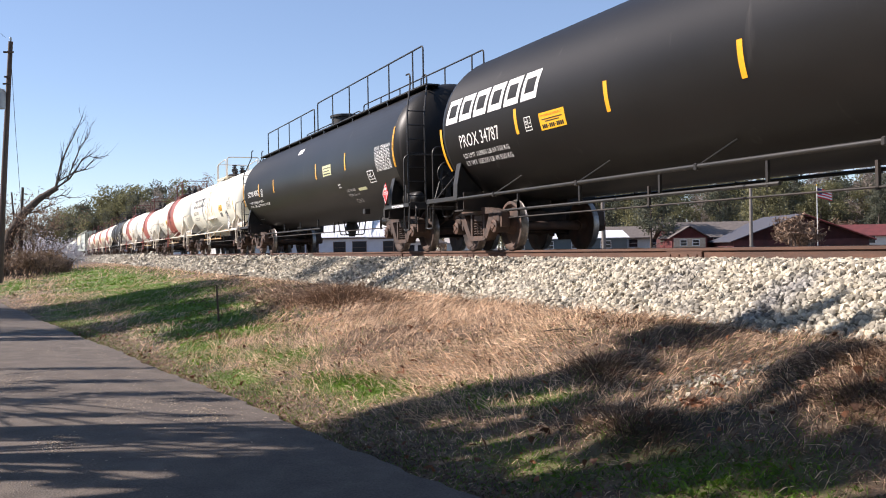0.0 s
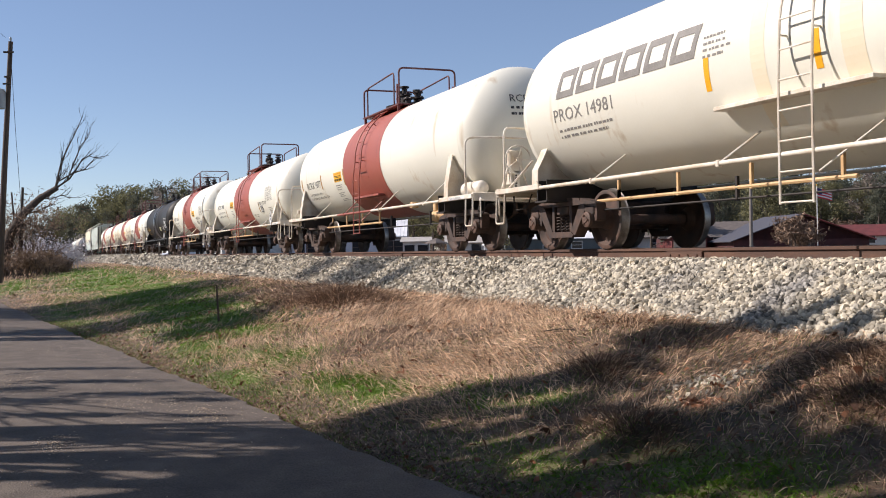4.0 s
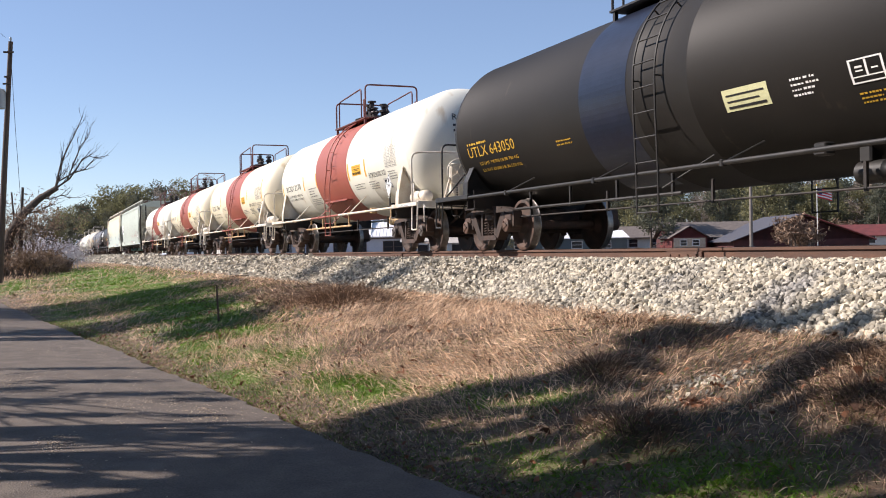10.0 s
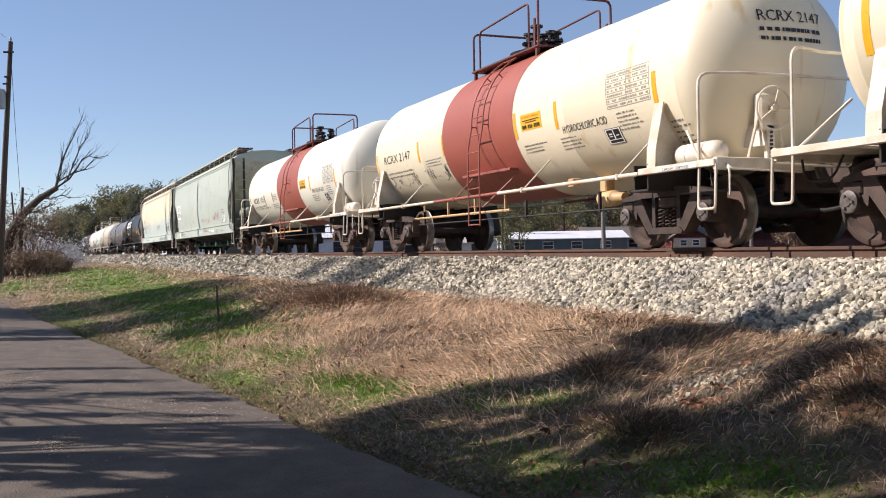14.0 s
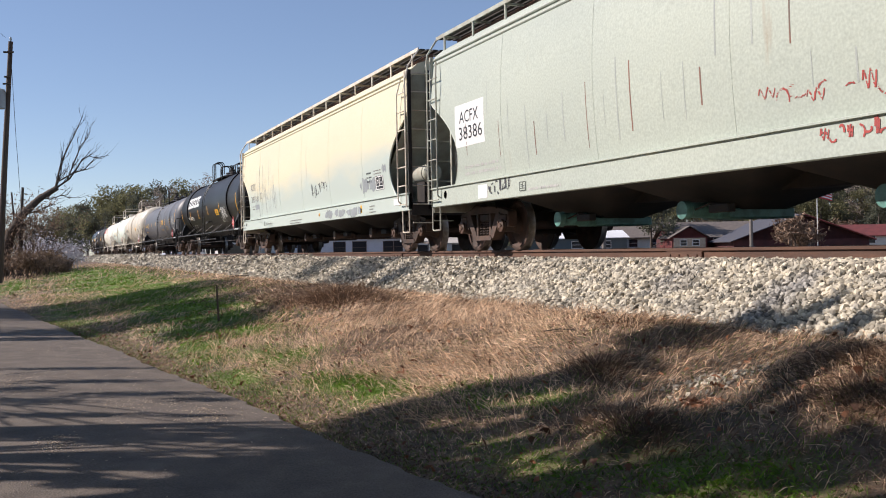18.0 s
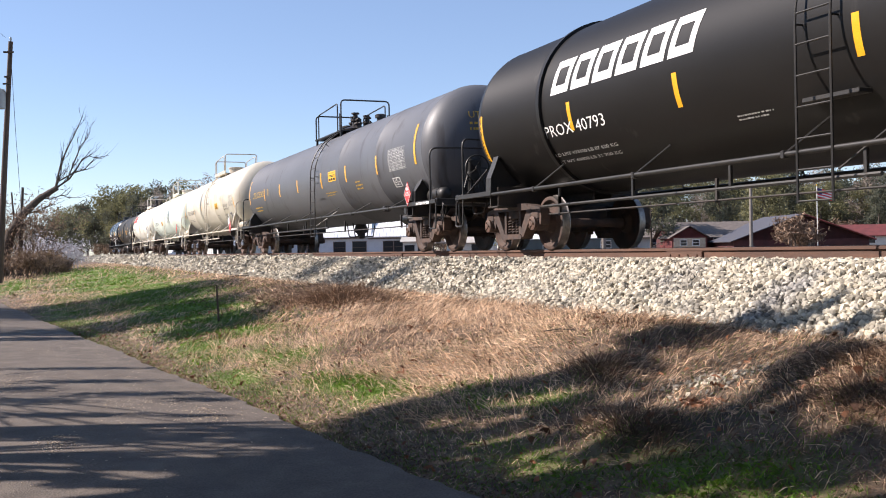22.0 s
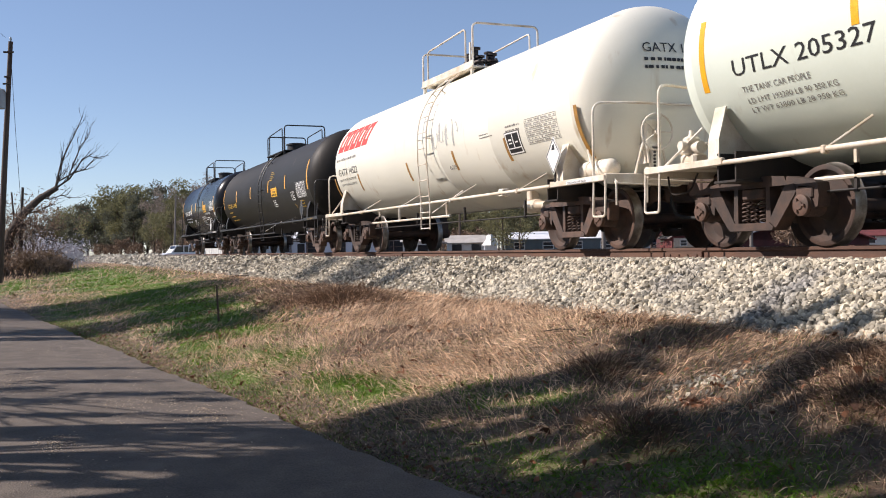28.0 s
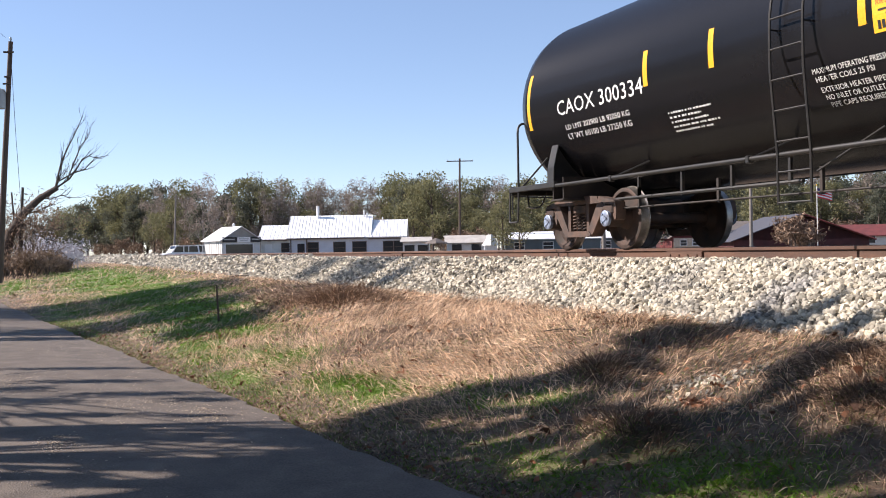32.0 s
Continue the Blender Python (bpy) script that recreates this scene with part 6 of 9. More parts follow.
# ---- what is written on the cars ----
MARKS = {
    1: [
        ("emblem", -8.38, 0.06, 3.88, 0.47, 6, INK_WHITE), ("text", -7.79, -0.44, "PROX 34787", 0.25, INK_WHITE, 1.72),
        ("text", -7.78, -0.65, "LD LMT 153800 LB 69 750 KG", 0.09, INK_WHITE, 1.94), ("text", -7.79, -0.81, "LT WT 105200 LB 49 550 KG", 0.1, INK_WHITE, 1.96),
        ("stripe", -8.7, -0.85, 0.01, 0.1, REFLECT), ("stripe", -5.42, -0.45, -0.02, 0.1, REFLECT),
        ("stripe", -2.56, -0.46, -0.02, 0.1, REFLECT), ("stripe", 0.34, -0.47, -0.02, 0.1, REFLECT),
        ("notice", -4.55, -0.49, 0.82, 0.28, SIGN_YELLOW, INK_RED, 4), ("panel", -5.07, -0.45, 0.25, 0.25, P_BLACK, INK_WHITE),
    ],
    2: [
        ("text", -8.05, -0.25, "SCMX 4062", 0.21, INK_WHITE, 1.93), ("text", -8.05, -0.53, "LD LMT 152400 LBS 69 150 KG", 0.09, INK_WHITE, 2.41),
        ("text", -8.07, -0.67, "LT WT 110600 LBS 50 150 KG SHU 5-80", 0.09, INK_WHITE, 3.29), ("panel", -5.72, -0.33, 0.29, 0.26, P_BLACK, INK_WHITE),
        ("stripe", -9.03, -0.56, 0.34, 0.1, REFLECT), ("stripe", -6.13, -0.31, 0.14, 0.1, REFLECT),
        ("stripe", -3.69, -0.3, 0.14, 0.1, REFLECT), ("lines", -8.05, -1.22, 0.91, 1, .05, INK_DULL),
        ("stripe", 8.63, -0.46, 0.46, 0.1, REFLECT), ("stripe", 4.83, -0.23, 0.22, 0.1, REFLECT),
        ("stripe", 1.9, -0.26, 0.19, 0.1, REFLECT), ("table", 7.36, -0.46, 1.09, 0.46, INK_WHITE),
        ("text", 7.39, 0.03, "DOT 105J400W", 0.09, INK_WHITE, 1.11), ("panel", 6.57, -0.71, 0.51, 0.33, P_BLACK, INK_WHITE),
        ("notice", 2.7, -0.24, 0.84, 0.29, SIGN_PALE, INK_BLACK, 3), ("text", 4.43, -0.81, "LIQUEFIED", 0.07, INK_DULL, 0.76),
        ("text", 4.4, -0.95, "PETROLEUM", 0.07, INK_DULL, 0.92), ("text", 4.65, -1.19, "GAS", 0.13, INK_DULL, 0.55),
        ("mask", 5.43, -0.84, 0.66, 0.08, SIGN_PALE), ("mask", -0.8, 0.73, 0.58, 0.18, INK_WHITE),
        ("lines", 3.89, -0.58, 0.26, 2, .08, INK_WHITE),
    ],
    3: [
        ("emblem", -5.31, 0.06, 3.61, 0.43, 6, INK_GREY), ("text", -5.4, -0.29, "PROX 14981", 0.2, INK_GREY, 1.69),
        ("lines", -5.32, -0.46, 1.56, 2, .1, INK_GREY), ("stripe", -1.6, -0.39, 0.02, 0.1, REFLECT),
        ("stripe", 0.23, -0.43, -0.01, 0.1, REFLECT), ("stripe", 2.18, -0.42, 0, 0.1, REFLECT),
        ("stripe", 5.77, -0.88, -0.01, 0.1, REFLECT), ("notice", 2.37, -0.36, 0.73, 0.27, SIGN_YELLOW, INK_RED, 4),
        ("notice", 2.33, -0.63, 0.55, 0.19, SIGN_BLACK, INK_DULL, 3), ("panel", 3.61, -0.76, 0.53, 0.37, SIGN_BLACK, INK_WHITE),
        ("text", 4.24, 0.28, "HYDROCHLORIC ACID", 0.09, INK_GREY, 1.02), ("table", 4.24, -0.35, 1.07, 0.5, INK_GREY),
        ("lines", 2.92, -0.92, 0.34, 3, .07, INK_GREY), ("lines", -1.61, 0.26, 0.62, 4, .08, INK_GREY),
    ],
    4: [
        ("text", -5.46, -0.38, "RCRX 1077", 0.2, INK_BLACK, 1.48), ("text", -5.39, -0.6, "LD LMT 202200 LB 91 700 KG", 0.07, INK_BLACK, 1.31),
        ("text", -5.45, -0.73, "LT WT 60800 LB 27 600 KG NEW 12-79", 0.07, INK_BLACK, 1.93), ("stripe", -6.09, -0.4, -0.04, 0.1, REFLECT_DIRTY),
        ("stripe", -3.92, -0.46, -0.05, 0.1, REFLECT_DIRTY), ("stripe", -1.67, -0.47, -0.05, 0.1, REFLECT_DIRTY),
        ("notice", -2.54, -0.35, 0.72, 0.26, SIGN_YELLOW, INK_RED, 4), ("lines", -2.51, -0.46, 0.61, 3, .06, INK_GREY),
        ("lines", -2.52, -0.68, 0.56, 3, .05, INK_GREY), ("lines", -2.5, -0.87, 0.65, 2, .05, INK_GREY),
    ],
    5: [
        ("text", -5.52, -0.15, "RCRX 1090", 0.18, INK_BLACK, 1.42), ("text", -5.52, -0.35, "LD LMT 199300 LB 90 400 KG", 0.07, INK_BLACK, 1.6),
        ("text", -5.46, -0.52, "LT WT 63700 LB 28 900 KG NEW 12-83", 0.07, INK_BLACK, 1.76), ("stripe", -3.73, -0.58, -0.18, 0.1, REFLECT_DIRTY),
        ("stripe", -1.71, -0.59, -0.19, 0.1, REFLECT_DIRTY), ("stripe", 1.43, -0.61, -0.19, 0.1, REFLECT_DIRTY),
        ("notice", -2.59, -0.22, 0.7, 0.27, SIGN_YELLOW, INK_RED, 4), ("lines", -2.52, -0.35, 0.61, 5, .065, INK_GREY),
        ("text", 1.7, -0.7, "VENT TANK WHEN UNLOADING", 0.05, INK_GREY, 0.86), ("text", 3.11, -0.33, "HYDROCHLORIC ACID", 0.11, INK_BLACK, 1.39),
        ("panel", 3.34, -0.64, 0.45, 0.28, SIGN_BLACK, INK_WHITE), ("table", 4.44, -0.24, 1.08, 0.48, INK_GREY),
        ("stripe", 6.51, -1.01, -0.23, 0.1, REFLECT_DIRTY), ("stripe", 3.08, -0.62, -0.21, 0.1, REFLECT_DIRTY),
        ("lines", 4.67, -0.51, 0.66, 5, .07, INK_GREY), ("lines", 1.71, -0.77, 1.25, 1, .05, INK_GREY),
    ],
    6: [
        ("text", -5.38, -0.32, "RCRX 2376", 0.19, INK_BLACK, 1.81), ("text", -5.35, -0.52, "LD LMT 206000 LB 93450 KG", 0.08, INK_BLACK, 1.7),
        ("text", -5.36, -0.67, "LT WT 57000 LB 25850 KG", 0.07, INK_BLACK, 1.71), ("stripe", -5.94, -0.42, 0.45, 0.1, REFLECT),
        ("stripe", -3.4, -0.23, 0.2, 0.1, REFLECT), ("stripe", -1.78, -0.24, 0.2, 0.1, REFLECT),
        ("lines", -2.72, -0.52, 0.97, 2, .05, INK_GREY), ("lines", -2.77, -0.78, 0.97, 3, .05, INK_GREY),
        ("lines", -2.69, -1.06, 0.91, 2, .05, INK_GREY), ("stripe", 1.83, -0.21, 0.22, 0.1, REFLECT),
        ("notice", 2.01, -0.32, 0.75, 0.31, SIGN_YELLOW, INK_RED, 4), ("text", 2.98, -0.48, "HYDROCHLORIC ACID", 0.11, INK_BLACK, 1.26),
        ("lines", 2.92, -0.61, 0.86, 3, .06, INK_GREY), ("lines", 1.53, -0.66, 0.91, 3, .06, INK_GREY),
        ("panel", 4.02, -0.86, 0.5, 0.26, SIGN_BLACK, INK_WHITE), ("table", 4.38, -0.31, 1.06, 0.43, INK_GREY),
        ("stripe", 5.59, -0.43, 0.45, 0.1, REFLECT), ("lines", 5.6, -0.63, 0.33, 6, .07, INK_GREY),
    ],
    7: [
        ("text", 4.63, 0.02, "METHYLENE DIPHENYL DIISOCYANATE", 0.09, INK_WHITE, 1.5), ("table", 4.65, -0.52, 1.11, 0.44, INK_WHITE),
        ("panel", 3.75, -0.65, 0.48, 0.27, P_BLACK, INK_WHITE), ("lines", 2.93, -0.46, 0.46, 4, .06, INK_WHITE),
        ("notice", 1.79, -0.66, 0.78, 0.27, SIGN_PALE, INK_BLACK, 3), ("lines", 3.8, -0.76, 0.44, 3, .05, INK_YELLOW),
        ("text", -5.68, -0.51, "UTLX 643050", 0.2, INK_YELLOW, 1.92), ("lines", -5.67, -0.28, 1.09, 1, .1, INK_YELLOW),
        ("text", -5.33, -0.68, "LD LMT 195700 LB 88 750 KG", 0.06, INK_YELLOW, 1.57), ("text", -5.33, -0.82, "LT WT 67300 LB 30 550 KG", 0.06, INK_YELLOW, 1.57),
        ("lines", -2.36, -0.56, 0.71, 2, .06, INK_YELLOW),
    ],
    8: [
        ("text", -5.44, -0.32, "RCRX 2170", 0.19, INK_BLACK, 1.82), ("text", -5.38, -0.52, "LD LMT 206200 LB 93550 KG", 0.07, INK_BLACK, 1.77),
        ("text", -5.35, -0.64, "LT WT 56800 LB 25750 KG", 0.07, INK_BLACK, 1.79), ("stripe", -5.99, -0.64, -0.01, 0.1, REFLECT),
        ("stripe", -3.27, -0.39, 0.04, 0.1, REFLECT), ("stripe", -1.78, -0.4, 0.03, 0.1, REFLECT),
        ("stripe", 1.46, -0.41, 0.03, 0.1, REFLECT), ("stripe", 2.88, -0.41, 0.03, 0.1, REFLECT),
        ("notice", 1.84, -0.32, 0.75, 0.26, SIGN_YELLOW, INK_RED, 4), ("text", 3.15, -0.47, "HYDROCHLORIC ACID", 0.13, INK_BLACK, 1.26),
        ("panel", 4.1, -0.82, 0.42, 0.26, SIGN_BLACK, INK_WHITE), ("table", 4.46, -0.32, 0.82, 0.5, INK_GREY),
        ("lines", -2.81, -0.39, 0.9, 4, .08, INK_GREY), ("lines", -2.83, -0.73, 1.45, 4, .06, INK_GREY),
        ("lines", 1.79, -0.58, 0.91, 3, .06, INK_GREY), ("lines", 2.97, -0.58, 0.73, 4, .06, INK_GREY),
        ("lines", 4.57, -0.43, 0.64, 4, .06, INK_GREY),
    ],
    9: [
        ("stripe", 1.38, -0.2, 0.24, 0.1, REFLECT), ("stripe", 2.77, -0.19, 0.24, 0.1, REFLECT),
        ("stripe", 5.49, -0.42, 0.49, 0.1, REFLECT), ("notice", 1.65, -0.3, 0.68, 0.27, SIGN_YELLOW, INK_RED, 4),
        ("text", 2.99, -0.46, "HYDROCHLORIC ACID", 0.11, INK_BLACK, 1.31), ("panel", 4.12, -0.82, 0.49, 0.23, SIGN_BLACK, INK_WHITE),
        ("table", 4.36, -0.25, 1.09, 0.43, INK_GREY), ("lines", 2.85, -0.58, 0.98, 4, .06, INK_GREY),
        ("lines", 1.52, -0.58, 1, 3, .06, INK_GREY), ("lines", 4.44, -0.4, 0.96, 4, .06, INK_GREY),
        ("lines", 5.55, -0.72, 0.35, 4, .07, INK_GREY), ("text", -5.45, -0.3, "RCRX 1966", 0.22, INK_BLACK, 1.85),
        ("text", -5.42, -0.52, "LD LMT 206300 LB 93600 KG", 0.06, INK_BLACK, 1.72), ("text", -5.4, -0.67, "LT WT 56700 LB 25700 KG", 0.07, INK_BLACK, 1.73),
        ("stripe", -5.99, -0.41, 0.46, 0.1, REFLECT), ("stripe", -3.32, -0.19, 0.26, 0.1, REFLECT),
        ("stripe", -1.85, -0.18, 0.26, 0.1, REFLECT), ("lines", -2.82, -0.27, 0.99, 3, .06, INK_GREY),
        ("lines", -2.83, -0.58, 1.16, 3, .06, INK_GREY), ("lines", -2.85, -0.86, 1.1, 3, .06, INK_GREY),
    ],
    10: [
        ("text", -5.49, -0.25, "RCRX 2147", 0.19, INK_BLACK, 1.73), ("lines", -5.41, -0.51, 1.84, 2, .09, INK_GREY),
        ("stripe", -6.07, -0.5, 0.03, 0.1, REFLECT), ("stripe", -3.31, -0.38, 0.06, 0.1, REFLECT),
        ("stripe", -1.92, -0.38, 0.06, 0.1, REFLECT), ("stripe", 1.36, -0.4, 0.05, 0.1, REFLECT),
        ("stripe", 2.79, -0.39, 0.05, 0.1, REFLECT), ("stripe", 5.5, -0.82, 0.06, 0.1, REFLECT),
        ("notice", 1.63, -0.29, 0.73, 0.27, SIGN_YELLOW, INK_RED, 4), ("text", 2.98, -0.48, "HYDROCHLORIC ACID", 0.12, INK_BLACK, 1.29),
        ("panel", 4.11, -0.81, 0.42, 0.25, SIGN_BLACK, INK_WHITE), ("table", 4.36, -0.29, 1.08, 0.5, INK_GREY),
        ("lines", 2.82, -0.57, 0.75, 4, .06, INK_GREY), ("lines", 1.58, -0.56, 0.95, 3, .06, INK_GREY),
        ("lines", 4.55, -0.39, 0.62, 5, .06, INK_GREY), ("lines", -2.94, -0.4, 1.13, 3, .06, INK_GREY),
        ("lines", 5.72, -0.67, 0.39, 5, .08, INK_GREY), ("scrawl", -5.98, -0.98, 3.91, 0.49, GRAFFITI_BLACK, 3),
        ("scrawl", -2.07, -0.9, 1.5, 0.4, GRAFFITI_BLACK, 5), ("scrawl", 0.12, -0.72, 1.27, 0.36, INK_DULL, 9),
    ],
    11: [
        ("text", -5.54, -0.41, "RCRX 1055", 0.21, INK_BLACK, 1.78), ("text", -5.55, -0.59, "LD LMT 201 800 LB 91 550 KG", 0.07, INK_BLACK, 1.79),
        ("text", -5.53, -0.67, "LT WT 61 200 LB 27 750 KG NEW 3-79", 0.06, INK_BLACK, 2.38), ("stripe", -6.2, -0.48, -0.14, 0.1, REFLECT_DIRTY),
        ("stripe", -3.71, -0.56, -0.16, 0.1, REFLECT_DIRTY), ("stripe", -2.45, -0.48, -0.14, 0.1, REFLECT_DIRTY),
        ("lines", -2.32, -0.25, 0.74, 4, .06, INK_GREY), ("lines", -2.7, -0.58, 1.25, 3, .07, INK_GREY),
    ],
    12: [
        ("mask", -8.02, 1.94, 1.3, 0.79, SIGN_WHITE), ("scrawl", 0.44, 1.4, 2.86, 0.41, GRAFFITI_RED, 2),
        ("scrawl", 3.96, 1.44, 1.71, 0.5, GRAFFITI_RED, 4), ("panel", 6.44, 1.35, 0.79, 0.39, SIGN_WHITE, INK_BLACK),
        ("lines", 6.34, 1.9, 0.87, 2, .12, INK_GREY), ("mask", 3.2, 1.01, 1.3, 0.11, SIGN_WHITE),
        ("text", 3.28, 0.97, "08", 0.12, GRAFFITI_RED, 0.41), ("lines", 4.97, 1.07, 0.71, 3, .07, INK_GREY),
        ("lines", 6.25, 1, 0.74, 1, .07, INK_GREY), ("notice", 5.8, 1.03, 0.11, 0.07, SIGN_YELLOW, INK_BLACK, 1),
        ("scrawl", 1.38, 1.01, 1.35, 0.2, GRAFFITI_RED, 6), ("text", -7.81, 2.38, "ACFX", 0.23, INK_BLACK, 0.85),
        ("text", -7.84, 2.07, "38386", 0.25, INK_BLACK, 1.03), ("scrawl", -6.58, 0.97, 0.86, 0.3, GRAFFITI_BLACK, 8),
        ("mask", -7.03, 0.94, 0.4, 0.24, SIGN_WHITE), ("panel", -5.38, 0.97, 0.24, 0.16, H_GREEN, INK_BLACK),
        ("lines", -7.71, 1.53, 1.71, 2, .12, INK_DULL), ("lines", -5.06, 0.97, 1.16, 1, .1, INK_DULL),
    ],
    13: [
        ("panel", 6.93, 1.45, 0.58, 0.33, SIGN_BLACK, INK_WHITE), ("blotch", 5.7, 1.44, 1.25, 0.38, GRAFFITI_GREY, 3),
        ("blotch", 2.57, 0.92, 0.83, 0.25, GRAFFITI_GREY, 5), ("blotch", 3.53, 0.93, 0.97, 0.23, GRAFFITI_GREY, 6),
        ("blotch", 4.62, 0.9, 1.31, 0.25, GRAFFITI_GREY, 7), ("scrawl", 1.1, 1.62, 1.7, 0.42, GRAFFITI_BLACK, 11),
        ("lines", 6.3, 1.87, 0.51, 3, .1, INK_BLACK), ("lines", 6.85, 1.9, 0.58, 4, .07, INK_GREY),
        ("mask", 8.29, 1.03, 0.42, 0.14, SIGN_WHITE), ("lines", 6.54, 1.08, 0.48, 3, .07, INK_GREY),
        ("notice", 5.83, 0.97, 0.11, 0.18, SIGN_YELLOW, INK_BLACK, 1), ("notice", 1.9, 1.03, 0.14, 0.08, SIGN_YELLOW, INK_BLACK, 1),
        ("lines", -1.51, 1, 1.61, 2, .08, INK_GREY), ("blotch", 7.46, 1.82, 0.29, 0.22, GRAFFITI_GREY, 9),
        ("text", -7.6, 2.3, "ACFX", 0.26, INK_GREY, 0.86), ("text", -7.56, 1.88, "38316", 0.23, INK_GREY, 1.14),
        ("mask", -7, 1.6, 0.69, 0.17, GRAFFITI_GREY), ("lines", -7.51, 1.71, 0.46, 2, .1, INK_GREY),
        ("panel", -5.97, 1.94, 0.27, 0.23, H_CREAM, INK_GREY), ("lines", -5.03, 1, 1.18, 1, .12, INK_GREY),
        ("panel", -5.42, 0.97, 0.21, 0.14, H_CREAM, INK_BLACK),
    ],
    14: [
        ("emblem", -5.76, 0.08, 3.76, 0.54, 6, INK_WHITE), ("stripe", -2.55, -0.56, -0.11, 0.1, REFLECT),
        ("stripe", 0.48, -0.47, -0.03, 0.1, REFLECT), ("stripe", 3.79, -0.47, -0.03, 0.1, REFLECT),
        ("notice", 2.6, -0.56, 0.8, 0.27, SIGN_YELLOW, INK_RED, 4), ("panel", 3.56, -0.94, 0.5, 0.27, P_BLACK, INK_WHITE),
        ("table", 4.09, -0.74, 1.11, 0.47, INK_WHITE), ("lines", 4.13, -0.83, 0.51, 3, .07, INK_DULL),
        ("lines", -1.56, -0.84, 0.66, 2, .05, INK_DULL), ("stripe", 8, -0.71, 0.17, 0.1, REFLECT),
        ("text", -6.09, -0.56, "PROX 40793", 0.19, INK_WHITE, 1.79), ("text", -6.08, -0.91, "LD LMT 193100 LB 87 600 KG", 0.06, INK_DULL, 1.83),
        ("text", -6.08, -1.05, "LT WT 68800 LB 31 700 KG", 0.06, INK_DULL, 1.81), ("stripe", -5.28, -0.53, -0.09, 0.1, REFLECT),
        ("stripe", -8.46, -0.75, 0.1, 0.1, REFLECT),
    ],
    15: [
        ("stripe", -1.64, -0.32, 0.07, 0.1, REFLECT), ("stripe", 1.18, -0.36, 0.08, 0.1, REFLECT),
        ("stripe", 3.62, -0.34, 0.09, 0.1, REFLECT), ("stripe", 6.2, -0.34, 0.11, 0.1, REFLECT),
        ("notice", 2.01, -0.23, 0.74, 0.28, SIGN_YELLOW, INK_RED, 4), ("lines", 1.48, -0.55, 1.18, 2, .07, INK_YELLOW),
        ("lines", 4.38, -0.42, 0.56, 3, .09, INK_YELLOW), ("table", 7.14, -0.34, 1.11, 0.49, INK_DULL),
        ("stripe", 8.84, -0.32, 0.57, 0.1, REFLECT), ("panel", 7.17, -0.75, 0.51, 0.25, P_GREY, INK_WHITE),
        ("text", -8.46, -0.15, "UTLX 23365", 0.22, INK_YELLOW, 1.83), ("stripe", -9.17, -0.33, 0.58, 0.1, REFLECT),
        ("stripe", -6.52, -0.31, 0.1, 0.1, REFLECT), ("stripe", -4.11, -0.31, 0.12, 0.1, REFLECT),
        ("panel", -6, -0.18, 0.24, 0.25, P_GREY, INK_YELLOW), ("lines", -8.37, -0.54, 1.3, 2, .12, INK_YELLOW),
    ],
    16: [
        ("text", -6.56, -0.34, "TILX 401568", 0.22, INK_BLACK, 2.13), ("lines", -6.43, -0.63, 1.97, 2, .08, INK_GREY),
        ("stripe", -7.6, -0.45, 0.45, 0.1, REFLECT), ("stripe", -4.34, -0.3, 0.17, 0.1, REFLECT),
        ("stripe", -1.82, -0.29, 0.17, 0.1, REFLECT), ("stripe", 1.18, -0.27, 0.18, 0.1, REFLECT),
        ("stripe", 3.91, -0.27, 0.18, 0.1, REFLECT), ("stripe", 6.79, -0.46, -0.05, 0.1, REFLECT),
        ("notice", 2.14, -0.37, 0.77, 0.27, SIGN_YELLOW, INK_RED, 4), ("text", 4.3, -0.36, "ETHYLENE OXIDE", 0.11, INK_BLACK, 0.99),
        ("text", 4.31, -0.5, "INHALATION HAZARD", 0.09, INK_BLACK, 1.2), ("panel", 5.35, -0.91, 0.39, 0.27, SIGN_BLACK, INK_WHITE),
        ("table", 5.68, -0.37, 1.07, 0.45, INK_GREY), ("lines", 2.17, -0.68, 0.75, 4, .07, INK_GREY),
        ("lines", 3.89, -0.7, 0.93, 2, .05, INK_GREY), ("lines", 3.88, -0.82, 0.68, 2, .06, INK_GREY),
        ("lines", 6.45, -0.76, 0.29, 5, .07, INK_GREY), ("panel", -4.1, -0.35, 0.27, 0.24, P_BEIGE, INK_GREY),
    ],
    17: [
        ("text", -6.44, -0.39, "UTLX 205327", 0.2, INK_BLACK, 2.14), ("panel", -4.14, -0.44, 0.25, 0.22, P_COLD, INK_GREY),
        ("text", -6.36, -0.60, "THE TANK CAR PEOPLE", 0.075, INK_GREY, 1.08), ("text", -6.33, -0.74, "LD LMT 193200 LB 90 350 KG", 0.07, INK_GREY, 1.38),
        ("text", -6.33, -0.86, "LT WT 63800 LB 28 950 KG", 0.07, INK_GREY, 1.4), ("stripe", -7.02, -0.5, 0.37, 0.1, REFLECT),
        ("stripe", -4.6, -0.19, 0.27, 0.1, REFLECT), ("stripe", -1.74, -0.21, 0.27, 0.1, REFLECT),
        ("notice", -2.38, -0.47, 0.7, 0.27, SIGN_YELLOW, INK_RED, 4), ("lines", -3.7, -0.7, 0.22, 6, .09, INK_GREY),
        ("table", 0.8, -0.39, 1.15, 0.54, INK_GREY),
        ("panel", 4.5, -0.82, 0.46, 0.25, INK_GREY, INK_WHITE), ("stripe", -3.35, -0.19, 0.16, 0.1, REFLECT),
        ("stripe", -0.29, -0.15, 0.21, 0.1, REFLECT),
    ],
    18: [
